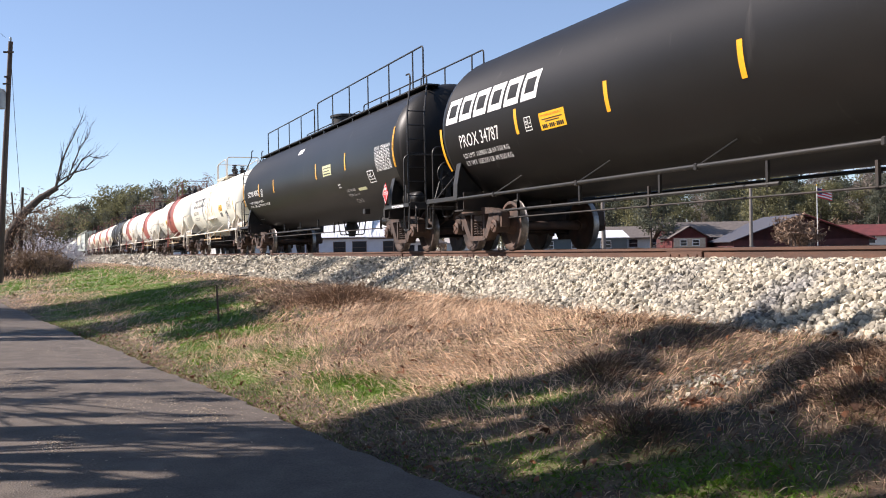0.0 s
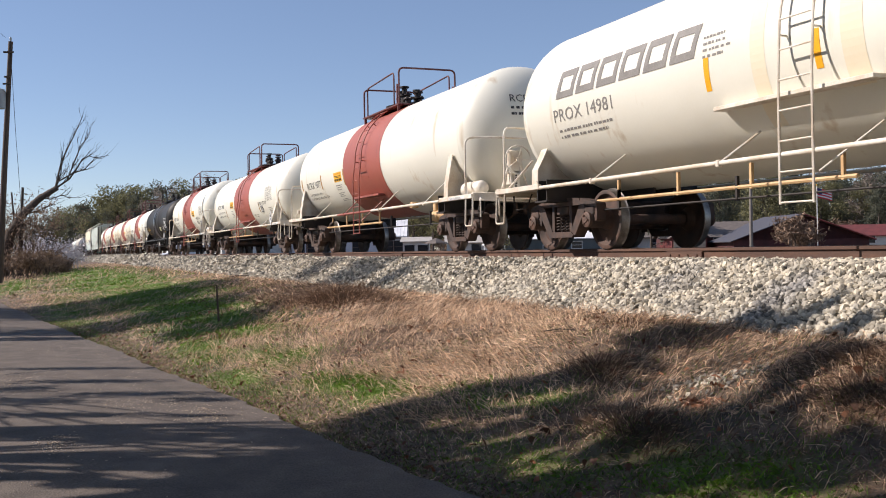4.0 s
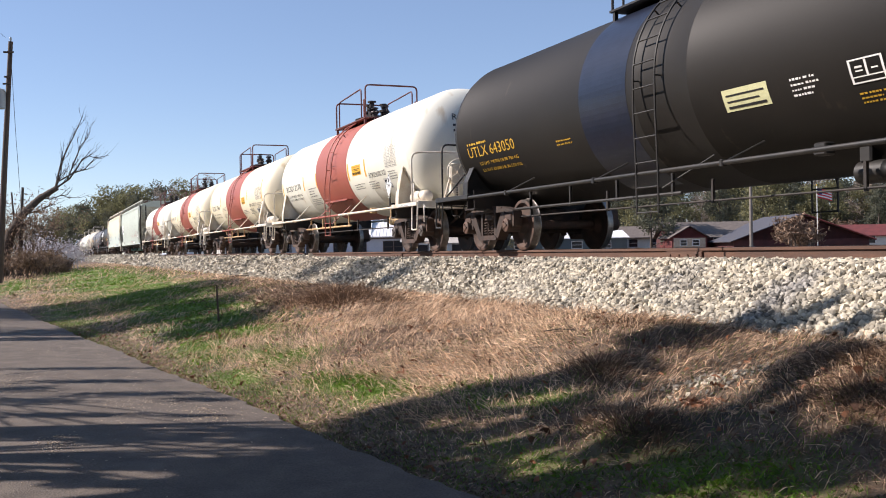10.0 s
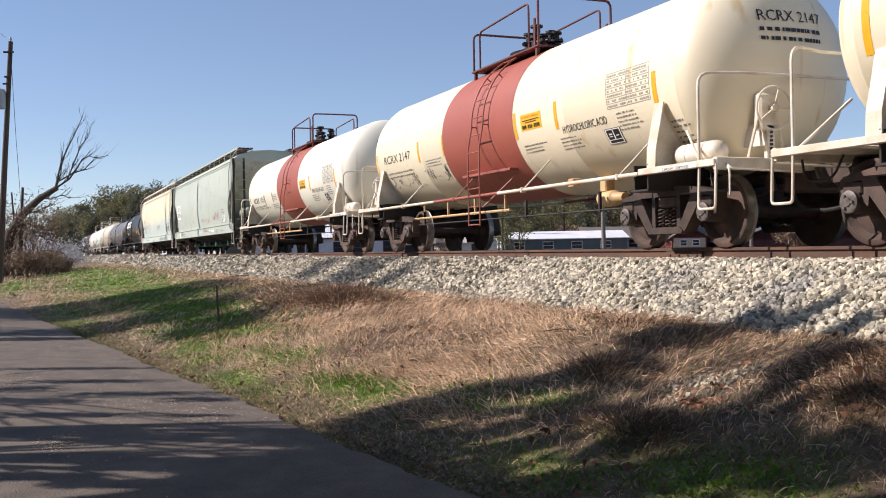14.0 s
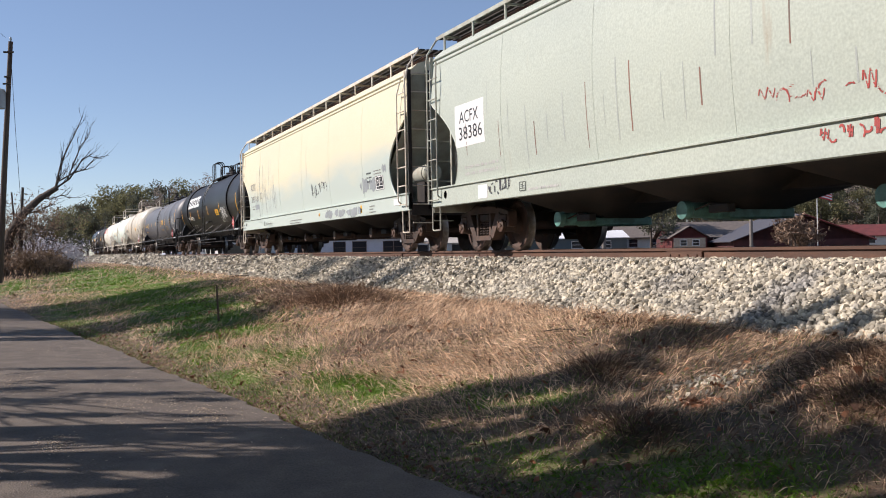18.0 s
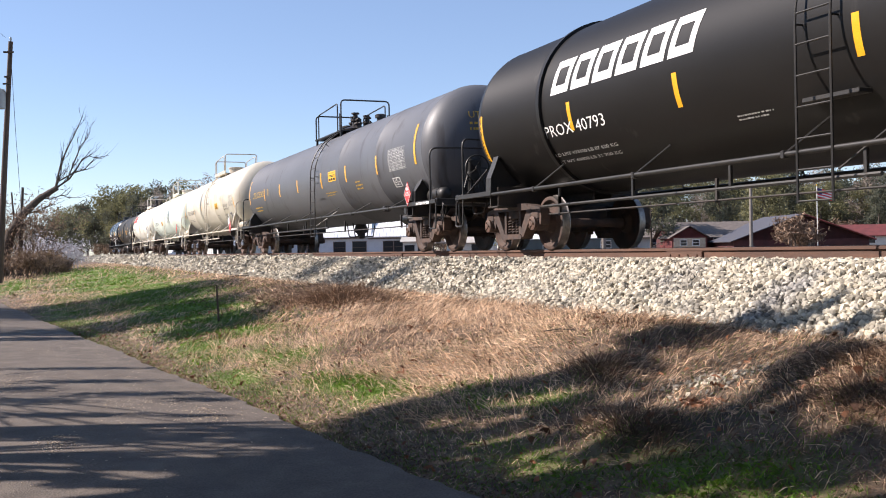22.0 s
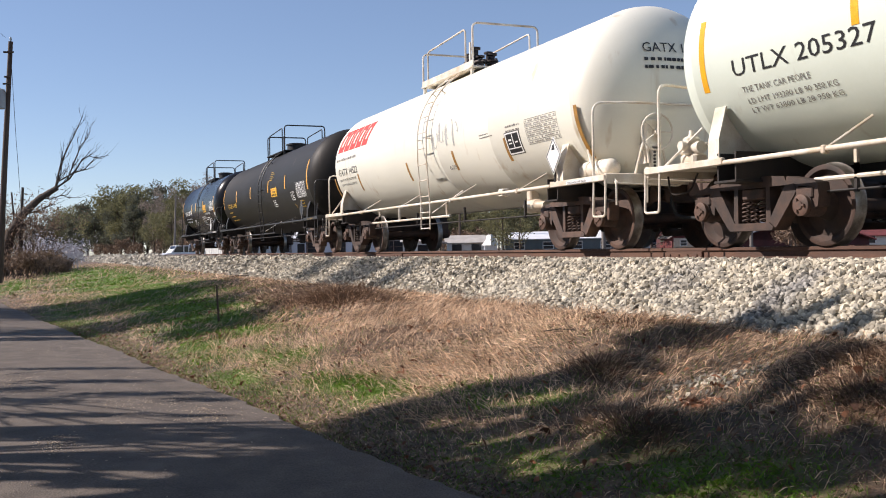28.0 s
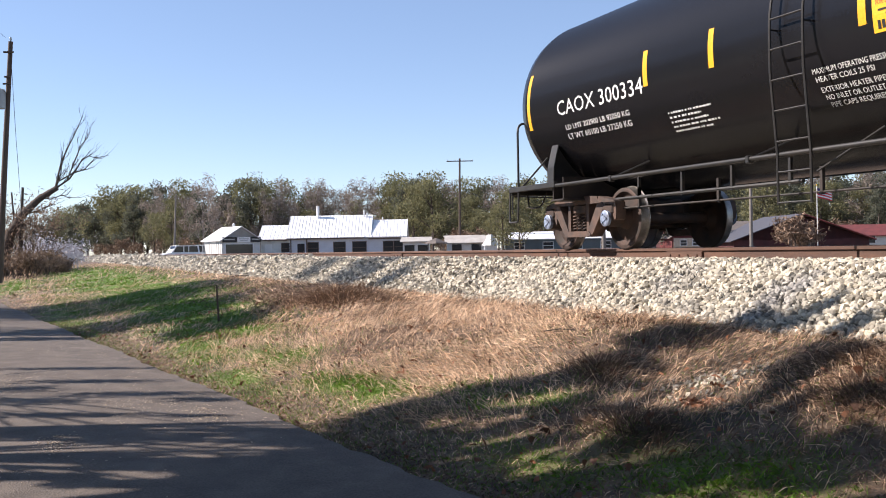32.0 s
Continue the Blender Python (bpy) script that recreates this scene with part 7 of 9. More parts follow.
        ("emblem", -6.25, 0.34, 2.54, 0.63, 5, INK_RED), ("lines", -6.26, 0.1, 2.29, 1, .16, INK_GREY),
        ("stripe", -1.04, -0.8, -0.37, 0.1, REFLECT_DIRTY), ("stripe", 1.56, -0.77, -0.37, 0.1, REFLECT_DIRTY),
        ("stripe", 3.9, -0.8, -0.37, 0.1, REFLECT_DIRTY), ("stripe", 6.42, -1.03, -0.15, 0.1, REFLECT_DIRTY),
        ("panel", 3.98, -0.7, 0.57, 0.41, SIGN_BLACK, INK_WHITE), ("table", 4.79, -0.58, 1.08, 0.42, INK_GREY),
        ("lines", 4.06, -0.21, 0.58, 2, .08, INK_GREY), ("lines", 2.97, -0.23, 0.56, 2, .05, INK_GREY),
        ("text", 1.25, -0.73, "629", 0.09, INK_GREY, 0.36), ("scrawl", 0.66, -0.28, 1.4, 0.51, INK_DULL, 21),
        ("text", -6.12, -0.29, "GATX 14522", 0.18, INK_BLACK, 1.61), ("text", -6.14, -0.44, "LD LMT 192900 LB 87500 KG", 0.06, INK_BLACK, 1.42),
        ("text", -6.09, -0.57, "LT WT 70100 LB 31800 KG", 0.06, INK_BLACK, 1.32), ("stripe", -6.63, -1.15, -0.32, 0.1, REFLECT_DIRTY),
        ("stripe", -4.58, -0.79, -0.34, 0.1, REFLECT_DIRTY),
    ],
    19: [
        ("stripe", -1.51, -0.17, 0.26, 0.1, REFLECT), ("lines", 2.19, -0.47, 0.57, 4, .07, INK_WHITE),
        ("lines", 5.74, -0.66, 0.55, 3, .1, INK_YELLOW), ("lines", 1.86, 0.55, 0.57, 5, .07, INK_YELLOW),
        ("lines", 4.96, -0.73, 0.25, 3, .05, INK_YELLOW), ("text", -6.29, -0.37, "UTLX 41498", 0.19, INK_YELLOW, 1.89),
        ("lines", -6.23, -0.56, 0.99, 1, .09, INK_YELLOW), ("lines", -6.2, -0.74, 1.43, 1, .1, INK_YELLOW),
        ("lines", -6.24, -0.92, 1.48, 1, .1, INK_YELLOW), ("stripe", -7.27, -0.36, 0.53, 0.1, REFLECT),
        ("stripe", -4.36, -0.16, 0.29, 0.1, REFLECT), ("notice", 2.12, -0.32, 0.87, 0.3, SIGN_YELLOW, INK_RED, 4),
        ("panel", 4.89, -0.58, 0.45, 0.29, P_DULL, INK_WHITE), ("table", 5.65, -0.53, 1.11, 0.47, INK_WHITE),
        ("stripe", 1.61, -0.13, 0.29, 0.1, REFLECT), ("stripe", 4.16, -0.15, 0.29, 0.1, REFLECT),
        ("stripe", 7.03, -0.34, 0.57, 0.1, REFLECT),
    ],
    20: [
        ("text", -4.3, -0.28, "CAOX 300334", 0.23, INK_WHITE, 2.33), ("text", -4.15, -0.52, "LD LMT 202900 LB 92050 KG", 0.08, INK_WHITE, 1.75),
        ("text", -4.16, -0.67, "LT WT 60100 LB 27250 KG", 0.09, INK_WHITE, 1.74), ("lines", -1.57, -0.63, 0.97, 5, .065, INK_WHITE),
        ("stripe", -5.29, -0.4, 0.51, 0.1, REFLECT), ("stripe", -1.95, -0.2, 0.27, 0.1, REFLECT),
        ("stripe", -0.57, -0.2, 0.27, 0.1, REFLECT), ("stripe", 1.76, -0.2, 0.28, 0.1, REFLECT),
        ("stripe", 4.89, -0.41, 0.33, 0.1, REFLECT), ("notice", 1.94, -0.31, 0.72, 0.35, SIGN_YELLOW, INK_RED, 5),
        ("text", 2.4, -0.45, "SODIUM HYDROXIDE SOLUTION", 0.09, INK_WHITE, 1.28), ("text", 1.04, -0.56, "MAXIMUM OPERATING PRESSURE FOR", 0.062, INK_WHITE, 1.25), ("text", 1.06, -0.65, "HEATER COILS 25 PSI", 0.062, INK_WHITE, 0.78), ("text", 1.08, -0.77, "EXTERIOR HEATER PIPES", 0.062, INK_WHITE, 0.88), ("text", 1.1, -0.86, "NO INLET OR OUTLET", 0.062, INK_WHITE, 0.78), ("text", 1.12, -0.95, "PIPE CAPS REQUIRED", 0.062, INK_WHITE, 0.76),
        ("lines", 2.16, -0.62, 1.61, 2, .08, INK_WHITE), ("panel", 3.25, -0.94, 0.51, 0.27, P_GLOSS, INK_WHITE),
        ("table", 3.78, -0.29, 1.06, 0.41, INK_WHITE), ("notice", 4.79, -0.64, 0.29, 0.22, SIGN_WHITE, INK_GREY, 4),
        ("lines", 4.57, -0.73, 0.42, 5, .09, INK_WHITE),
    ],
}
grime = random.Random(3)
MARKS[13] += [("mask", -7.0 + 0.12 * i + grime.uniform(-0.06, 0.06), 1.3 + grime.uniform(0.0, 0.7), grime.uniform(0.008, 0.035), grime.uniform(0.25, 1.3), GRIME_PALE if i % 3 else GRAFFITI_GREY) for i in range(30)]
MARKS[12] += [("mask", -7.6 + 0.47 * i + grime.uniform(-0.2, 0.2), 1.3 + grime.uniform(0.0, 1.0), grime.uniform(0.008, 0.03), grime.uniform(0.3, 1.3), GRIME_PALE if i % 3 else RUST_GRIME) for i in range(30)]
MARKS[3][:0] = [("mask", -0.75, -1.0, 0.24, 3.0, P_CREAM), ("mask", 0.62, -0.7, 0.3, 2.7, P_CREAM)]
MARKS[5].insert(0, ("mask", 0.40, -0.62, 0.36, 2.3, RUST_GRIME))
MARKS[7].append(("mask", -1.46, -1.75, 1.27, 3.9, P_PATCH))
MARKS[11] += [m for m in MARKS[10] if m[1] > 1.6 and m[0] != "scrawl"]
ENDS = {3: "PROX 14981", 4: "RCRX 1077", 5: "RCRX 1090", 6: "RCRX 2376", 7: "UTLX 643050", 8: "RCRX 2170", 9: "RCRX 1966", 10: "RCRX 2147", 11: "RCRX 1055", 14: "PROX 40793",
        15: "UTLX 23365", 16: "TILX 401568", 17: "UTLX 205327", 18: "GATX 14522", 19: "UTLX 41498", 20: "CAOX 300334"}
GLYPHS = glyphs(sorted({m[3] for items in MARKS.values() for m in items if m[0] == "text"} | set(ENDS.values()) | {"FOR CHEMICAL EMERGENCY", "2 INCH HF COMP SHOES", "3082", "1040", "2", "1789", "1824", "1075"}))
TRAIN = []


def add(made):
    TRAIN.append((made[0], made[1]))
    return made


def red(a, b):
    return dict(rail=PIPE_WHITE, band=(a, b, P_RED), band_rail=PIPE_RED, top=(-1.6, 1.25), top_mat=PIPE_RED_SHADED, pipe=PIPE_CREAM, shelf=(-1.15, 0.95, -38), ladder=0.08, width=1.5, strut=0.42)


def car(number, label, front, rear, radius, centre, paint, **more):
    black = paint in (P_BLACK, P_GLOSS, P_DULL, P_GREY)
    ink = INK_YELLOW if number in (7, 15, 19) else (INK_WHITE if black else INK_BLACK)
    more.setdefault("rail", PIPE_BLACK if black else PIPE_WHITE)
    more.setdefault("top", (-1.6, 1.25))
    return add(tank_car(label, front, rear, radius, centre, paint, marks=MARKS[number], end=ENDS.get(number), end_ink=ink, **more))


WHITE_SIGN = (SIGN_WHITE, INK_BLACK)
RED_SIGN = (SIGN_RED, INK_WHITE)
car(1, "long dark grey-black tank car with white lettering and amber tape", -1.66, -17.36, 1.485, 2.400, P_BLACK, brake_wheel=False, ladder=2.9, top=(1.2, 4.05))
car(2, "long black tank car with a railed walkway along its top", -21.67, -37.83, 1.482, 2.382, P_BLACK, top=None, walkway=True, brackets=[], outlet=True, placards=[(0.15, 1.35, *RED_SIGN, "1075", 0.32)])
car(3, "white tank car with rust stains under its top platform", -41.82, -53.24, 1.377, 2.292, P_WHITE, top_mat=PIPE_WHITE, shelf=(-1.4, 1.06, -26), ladder=0.1, placards=[(-0.04, 1.28, *WHITE_SIGN, "1789", 0.4)], pipe=PIPE_CREAM)
car(4, "white acid tank car with a broad red-brown band", -57.45, -68.62, 1.367, 2.282, P_WHITE, valve=True, **red(-1.57, 1.5))
car(5, "white acid tank car with a dirty red-brown band", -73.12, -85.04, 1.343, 2.139, P_WHITE, valve=True, reservoir=False, placards=[(0.30, 1.18, *WHITE_SIGN, "1789", 0.36)], **red(-1.6, 1.49))
car(6, "white acid tank car with a red-brown band and blue bearing caps", -89.5, -100.29, 1.370, 2.300, P_WHITE, cap="blue", seams=(-3.1, 3.1), **red(-1.6, 1.42))
car(7, "dull black tank car with yellow lettering and a glossy patch", -104.64, -115.59, 1.429, 2.248, P_DULL, ladder=0.4, reservoir=False, brake_wheel=False, placards=[(0.22, 1.22, *WHITE_SIGN, "3082", 0.38)], seams=(0.0, 1.2), shoes="yellow")
car(8, "white acid tank car with a red-brown band", -119.84, -130.62, 1.367, 2.298, P_WHITE, placards=[(-0.08, 1.5, *WHITE_SIGN, "1789", 0.36)], cap="grey", seams=(-3.1, 3.1), **red(-1.69, 1.4))
car(9, "cream acid tank car with a red-brown band", -134.86, -145.85, 1.335, 2.29, P_CREAM, cap="grey", seams=(-3.1, 3.1), **red(-1.82, 1.41))
car(10, "cream acid tank car with a red-brown band and black graffiti", -150.06, -160.87, 1.345, 2.295, P_CREAM, cap="grey", seams=(-3.1, 3.1), **red(-1.85, 1.34))
car(11, "white acid tank car with a red-brown band next to the hoppers", -165.14, -176.61, 1.335, 2.28, P_WHITE, **red(-1.5, 1.45))
add(hopper_car("grey-green covered hopper car with red and black graffiti", -180.64, -196.5, H_GREEN, PIPE_GREEN, MARKS[12], TEAL))
add(hopper_car("faded cream covered hopper car with painted-over graffiti", -200.56, -216.35, H_CREAM, PIPE_WHITE, MARKS[13], STEEL))
car(14, "dark grey-black tank car with two stiffener rings", -220.53, -236.18, 1.40, 2.35, P_BLACK, rings=(-6.13, 6.0), stacks=(-1.9, 5.0), ladder=0.05, reservoir=False, brake_wheel=False, outlet=True, style="short", shelf=(-0.3, 0.5, -33), placards=[(0.28, 1.29, *RED_SIGN, "1075", 0.36)], fitting="both")
car(15, "long slate-grey tank car with orange tape", -240.48, -257.86, 1.388, 2.207, P_GREY, ladder=0.7, fitting="both", stacks=(-1.2, 2.6), outlet=True, placards=[(0.07, 1.25, *RED_SIGN, "1075", 0.34)], seams=(3.0, 6.2))
car(16, "beige tank car with black lettering and hazard placards", -262.05, -274.67, 1.455, 2.405, P_BEIGE, rail=PIPE_BEIGE, cap="blue", ladder=0.23, fitting="bonnet", style="box", seams=(-4.3, -2.4, 2.0, 4.2), placards=[(-0.13, 1.42, *WHITE_SIGN, "1040", 0.38), (0.09, 1.18, *RED_SIGN, "2", 0.38)])
car(17, "cold white tank car with large black lettering", -278.77, -291.89, 1.456, 2.372, P_COLD, ladder=0.52, fitting="bonnet", style="box", valve=True, seams=(-3.0, 3.0), placards=[(-0.5, 1.5, *RED_SIGN, "2", 0.34)])
car(18, "old white tank car with a red emblem and orange tape", -296.13, -307.58, 1.455, 2.323, P_WHITE, ladder=0.36, style="box", seams=(0.9, 3.4), placards=[(0.19, 1.46, *WHITE_SIGN, "", 0.38)])
car(19, "dull black tank car with yellow lettering and tape", -311.73, -325.04, 1.480, 2.252, P_DULL, ladder=0.74, reservoir=False, brake_wheel=False, fitting="bonnet", outlet=True, shoes="yellow", placards=[(-0.10, 1.33, SIGN_BLACK, INK_GREY, "", 0.4)])
car(20, "glossy black tank car with white lettering closing the train", -329.08, -337.83, 1.480, 2.348, P_GLOSS, cap="blue", ladder=0.87, strut=0.5, stretch=0.36, fitting="bonnet", placards=[(0.05, 1.34, *WHITE_SIGN, "1824", 0.38)])


# ---- beyond the line: a settlement laid out square to the view, and woods ----
def grid(across, ahead):
    return (ahead * AXIS[0] + across * SIDE[0], ahead * AXIS[1] + across * SIDE[1])


TURN = math.degrees(math.atan2(SIDE[1], SIDE[0]))
LOW = 0.42


def site(name, across, ahead, label, category, turn=0.0, z=LOW, group=""):
    ob = new(name)
    x, y = grid(across, ahead)
    ob.matrix_basis = pose(x, y, z, 0, 0, TURN + turn)
    return tagged(ob, label, category, group)


def gable(house, x0, x1, y0, y1, eave, ridge, wall, roof, over=0.35, along="x", ribs=0, wall_name="wall"):
    """Walls and a pitched roof with eaves; the ridge runs along x or y."""
    w = Shape().box(x0, x1, y0, y1, -0.2, eave)
    if along == "x":
        m = (y0 + y1) / 2
        for x in (x0, x1):
            w.add([(x, y0, eave), (x, y1, eave), (x, m, ridge - 0.08)], [(0, 1, 2), (2, 1, 0)])
    else:
        m = (x0 + x1) / 2
        for y in (y0, y1):
            w.add([(x0, y, eave), (x1, y, eave), (m, y, ridge - 0.08)], [(0, 1, 2), (2, 1, 0)])
    part(wall_name, w.mesh(wall_name, wall, 0), None, house)
    r = Shape()
    t = 0.09
    if along == "x":
        k = (ridge - eave) / (m - y0)
        for a, b in ((y0 - over, m), (y1 + over, m)):
            za, zb = eave - k * over, ridge
            q = [(x0 - over, a, za), (x1 + over, a, za), (x1 + over, b, zb), (x0 - over, b, zb)]
            r.add(q + [(x, y, z + t) for x, y, z in q], [(0, 1, 2, 3), (7, 6, 5, 4), (0, 4, 5, 1), (1, 5, 6, 2), (2, 6, 7, 3), (3, 7, 4, 0)])
    else:
        k = (ridge - eave) / (m - x0)
        for a, b in ((x0 - over, m), (x1 + over, m)):
            za, zb = eave - k * over, ridge
            q = [(a, y0 - over, za), (a, y1 + over, za), (b, y1 + over, zb), (b, y0 - over, zb)]
            r.add(q + [(x, y, z + t) for x, y, z in q], [(0, 1, 2, 3), (7, 6, 5, 4), (0, 4, 5, 1), (1, 5, 6, 2), (2, 6, 7, 3), (3, 7, 4, 0)])
    rf = part("roof", r.mesh("roof", roof, 0), None, house)
    if ribs and along == "x":
        k = (ridge - eave) / ((y0 + y1) / 2 - y0)
        for x in np.linspace(x0 - over, x1 + over, ribs):
            part("roof_rib", Shape().tube([(x, y0 - over, eave - k * over + t + 0.01), (x, (y0 + y1) / 2, ridge + t + 0.01)], 0.035, 4), roof, rf)
    return rf


def window(house, x, y, z, w, h, sash=True, frame_mat=None):
    f = Shape()
    for a, b, c, d in ((-w / 2 - 0.07, w / 2 + 0.07, h, h + 0.08), (-w / 2 - 0.07, w / 2 + 0.07, -0.08, 0), (-w / 2 - 0.07, -w / 2, 0, h), (w / 2, w / 2 + 0.07, 0, h)):
        f.box(x + a, x + b, y - 0.06, y + 0.02, z + c, z + d)
    if sash:
        f.box(x - w / 2, x + w / 2, y - 0.05, y + 0.0, z + h / 2 - 0.025, z + h / 2 + 0.025)
    o = part("window", f, frame_mat or TRIM, house)
    part("pane", Shape().box(x - w / 2, x + w / 2, y - 0.03, y - 0.01, z, z + h), WINDOW_DARK, o)


def door(house, x, y, w=0.95, h=2.05, mat=None):
    d = part("door", Shape().box(x - w / 2, x + w / 2, y - 0.06, y + 0.02, 0, h, 0, 0.01), mat or WINDOW_DARK, house)
    part("door_handle", Shape().lathe([(y - 0.12, 0.03), (y - 0.05, 0.03)], "y", (x + w * 0.38, 0, 1.0), 8), TRIM, d)


# long white-roofed house
h = site("house", 0, 0, "long low house with a white ribbed metal roof", "house")
h.matrix_basis = pose(*grid(-14.5, 130), LOW, 0, 0, TURN)
gable(h, -5.7, 4.7, 0.0, 8.0, 2.95, 5.75, SIDING, METAL_ROOF, 0.35, "x", 26)
gable(h, -9.6, -5.72, 0.5, 7.5, 2.75, 4.55, SHED_WALL, METAL_ROOF, 0.35, "x", 10, "wing_wall")
gable(h, 4.72, 9.4, -0.12, 8.1, 2.9, 5.05, SIDING, METAL_ROOF, 0.38, "x", 13, "bay_wall")
for x, w, y in ((-6.15, 1.35, 0.5), (-2.6, 1.35, 0), (0.87, 1.5, 0), (3.5, 1.75, 0), (7.3, 1.25, -0.12), (8.7, 1.25, -0.12)):
    window(h, x, y, 0.7, w, 1.45, True, BROWN_FRAME)
for x0, x1, y, z in ((-6.05, 4.7, -0.38, 2.6), (-9.95, -6.06, 0.12, 2.52), (4.71, 9.75, -0.53, 2.48)):
    part("fascia", Shape().box(x0, x1, y - 0.05, y, z - 0.02, z + 0.16, 0, 0.01), BROWN_FRAME, h)
door(h, -4.2, 0.0)
door(h, -8.6, 0.5, mat=TRIM)
for x, hh, r in ((-2.35, 1.35, 0.2), (3.9, 0.75, 0.09), (4.3, 0.35, 0.14), (6.4, 0.5, 0.1)):
    part("chimney_pipe", Shape().tube([(x, 3.6, 4.8), (x, 3.6, (5.75 if x < 4.7 else 5.0) + hh)], r, 8), METAL_ROOF, h)
for x in (-9.6, -5.5, -3.4):
    part("porch_post", Shape().box(x - 0.07, x + 0.07, -0.35, -0.22, 0, 2.62), POLE_WOOD if x > -9 else TRIM, h)
part("porch_rail", Shape().box(-9.6, -5.7, -0.33, -0.27, 0.85, 0.93).tube([(-8.2, -0.4, 1.5), (-6.9, -0.5, 0.5)], 0.06, 6), TRIM, h)

# gabled shed with a wide dark opening and a signboard
s = site("shed", 0, 0, "off-white gabled sheet-metal shed with an open bay", "shed")
s.matrix_basis = pose(*grid(-26.0, 127), LOW, 0, 0, TURN + 35)
gable(s, -2.6, 2.6, 0, 6.0, 2.75, 4.35, SHED_WALL, METAL_ROOF, 0.35, "y")
for x in np.arange(0.5, 6.0, 0.6):
    part("wall_rib", Shape().box(-2.64, -2.6, x - 0.03, x + 0.03, 0, 2.7), SHED_WALL, s)
# dark sheet on the wall, coloured like the shade inside the bay
part("open_bay", Shape().box(-2.1, 1.6, -0.03, 0.03, 0, 2.1), WINDOW_DARK, s)
part("bay_frame", Shape().box(-2.25, -2.1, -0.08, 0.0, 0, 2.25).box(1.6, 1.75, -0.08, 0.0, 0, 2.25).box(-2.25, 1.75, -0.08, 0.0, 2.1, 2.25), TRIM, s)
sg = part("signboard", Shape().box(-2.55, 2.75, -0.13, -0.08, 2.36, 3.05), SIGN_BLACK, s)
part("sign_panel", Shape().box(-0.55, 1.25, -0.16, -0.13, 2.36, 3.02), SIGN_WHITE, sg)
part("sign_writing", Shape().box(-0.35, 1.05, -0.165, -0.16, 2.75, 2.87).box(-0.2, 0.9, -0.165, -0.16, 2.53, 2.63).box(-2.3, -0.9, -0.135, -0.13, 2.65, 2.8).box(1.5, 2.6, -0.135, -0.13, 2.65, 2.8), INK_DULL, sg)
part("roof_vent", Shape().lathe([(4.3, 0.16), (4.75, 0.16), (4.75, 0.24), (4.9, 0.0)], "z", (0.0, 2.2, 0), 10), METAL_ROOF, s)


# parked vehicles
def vehicle(name, label, across, ahead, turn, paint, length, tall, van):
    c = site(name, across, ahead, label, "car", turn)
    w, L = 0.9, length / 2
    low, belt = 0.35, 0.95
    body = Shape()
    side = [(-L, low + 0.1), (-L + 0.15, low), (L - 0.15, low), (L, low + 0.15), (L - 0.05, 0.75), (L - 0.9, belt), (-L + 0.05, belt)]
    body.hull(side, -w, w)
    part("body", body.mesh("body", paint, 30), None, c)
    roof = [(-L + 0.08, belt), (L - 1.15, belt), (L - 1.85, tall), (-L + (0.2 if van else 0.6), tall)]
    part("cabin", Shape().hull(roof, -w + 0.08, w - 0.08).mesh("cabin", paint, 30), None, c)
    gl = [(-L + 0.3, belt + 0.07), (L - 1.4, belt + 0.07), (L - 1.9, tall - 0.1), (-L + (0.4 if van else 0.75), tall - 0.1)]
    part("window_band", Shape().hull(gl, -w + 0.06, w - 0.06).mesh("window_band", WINDOW_DARK, 0), None, c)
    part("pillar", Shape().box(-0.35, -0.25, -w + 0.05, w - 0.05, belt, tall - 0.05).box(-L + 1.5, -L + 1.6, -w + 0.05, w - 0.05, belt, tall - 0.05), paint, c)
    part("windscreen", Shape().add([(L - 1.17, -w + 0.15, belt + 0.02), (L - 1.17, w - 0.15, belt + 0.02), (L - 1.80, w - 0.2, tall - 0.06), (L - 1.80, -w + 0.2, tall - 0.06)], [(0, 1, 2, 3)]), WINDOW_DARK, c)
    for x in (-L + 0.8, L - 0.85):
        for k in (-1, 1):
            t = part("wheel", Shape().lathe([(-0.1, 0.2), (-0.1, 0.31), (-0.07, 0.33), (0.07, 0.33), (0.1, 0.31), (0.1, 0.2)], "y", (x, k * (w - 0.09), 0.33), 20), TYRE, c)
            part("rim", Shape().lathe([(-0.105, 0.0), (-0.105, 0.2), (0.105, 0.2), (0.105, 0.0)], "y", (x, k * (w - 0.09), 0.33), 16), CAR_GREY, t)
    for k in (-1, 1):
        part("headlight", Shape().box(L - 0.12, L - 0.01, k * 0.65 - 0.16, k * 0.65 + 0.16, 0.62, 0.74, 0, 0.02), SIGN_WHITE, c)
        part("tail_light", Shape().box(-L - 0.01, -L + 0.06, k * 0.75 - 0.08, k * 0.75 + 0.08, 0.7, 0.9, 0, 0.02), SIGN_RED, c)
    return c


estate = vehicle("estate_car", "white estate car parked by the shed", -33.2, 124, 218, CAR_WHITE, 5.0, 1.85, True)
pickup = vehicle("van", "white van parked behind the estate car", -32.2, 131, 194, CAR_WHITE, 4.8, 1.95, True)
for c in (estate, pickup):
    c.matrix_basis.translation.z = 0.62
    tagged(part("gravel_pad", Shape().box(-4.2, 4.2, -3.2, 3.2, -0.9, 0.0, 0, 0.1), BALLAST_BED), "raised gravel parking pad by the shed", "ground", kind="structure").matrix_basis = c.matrix_basis.copy()

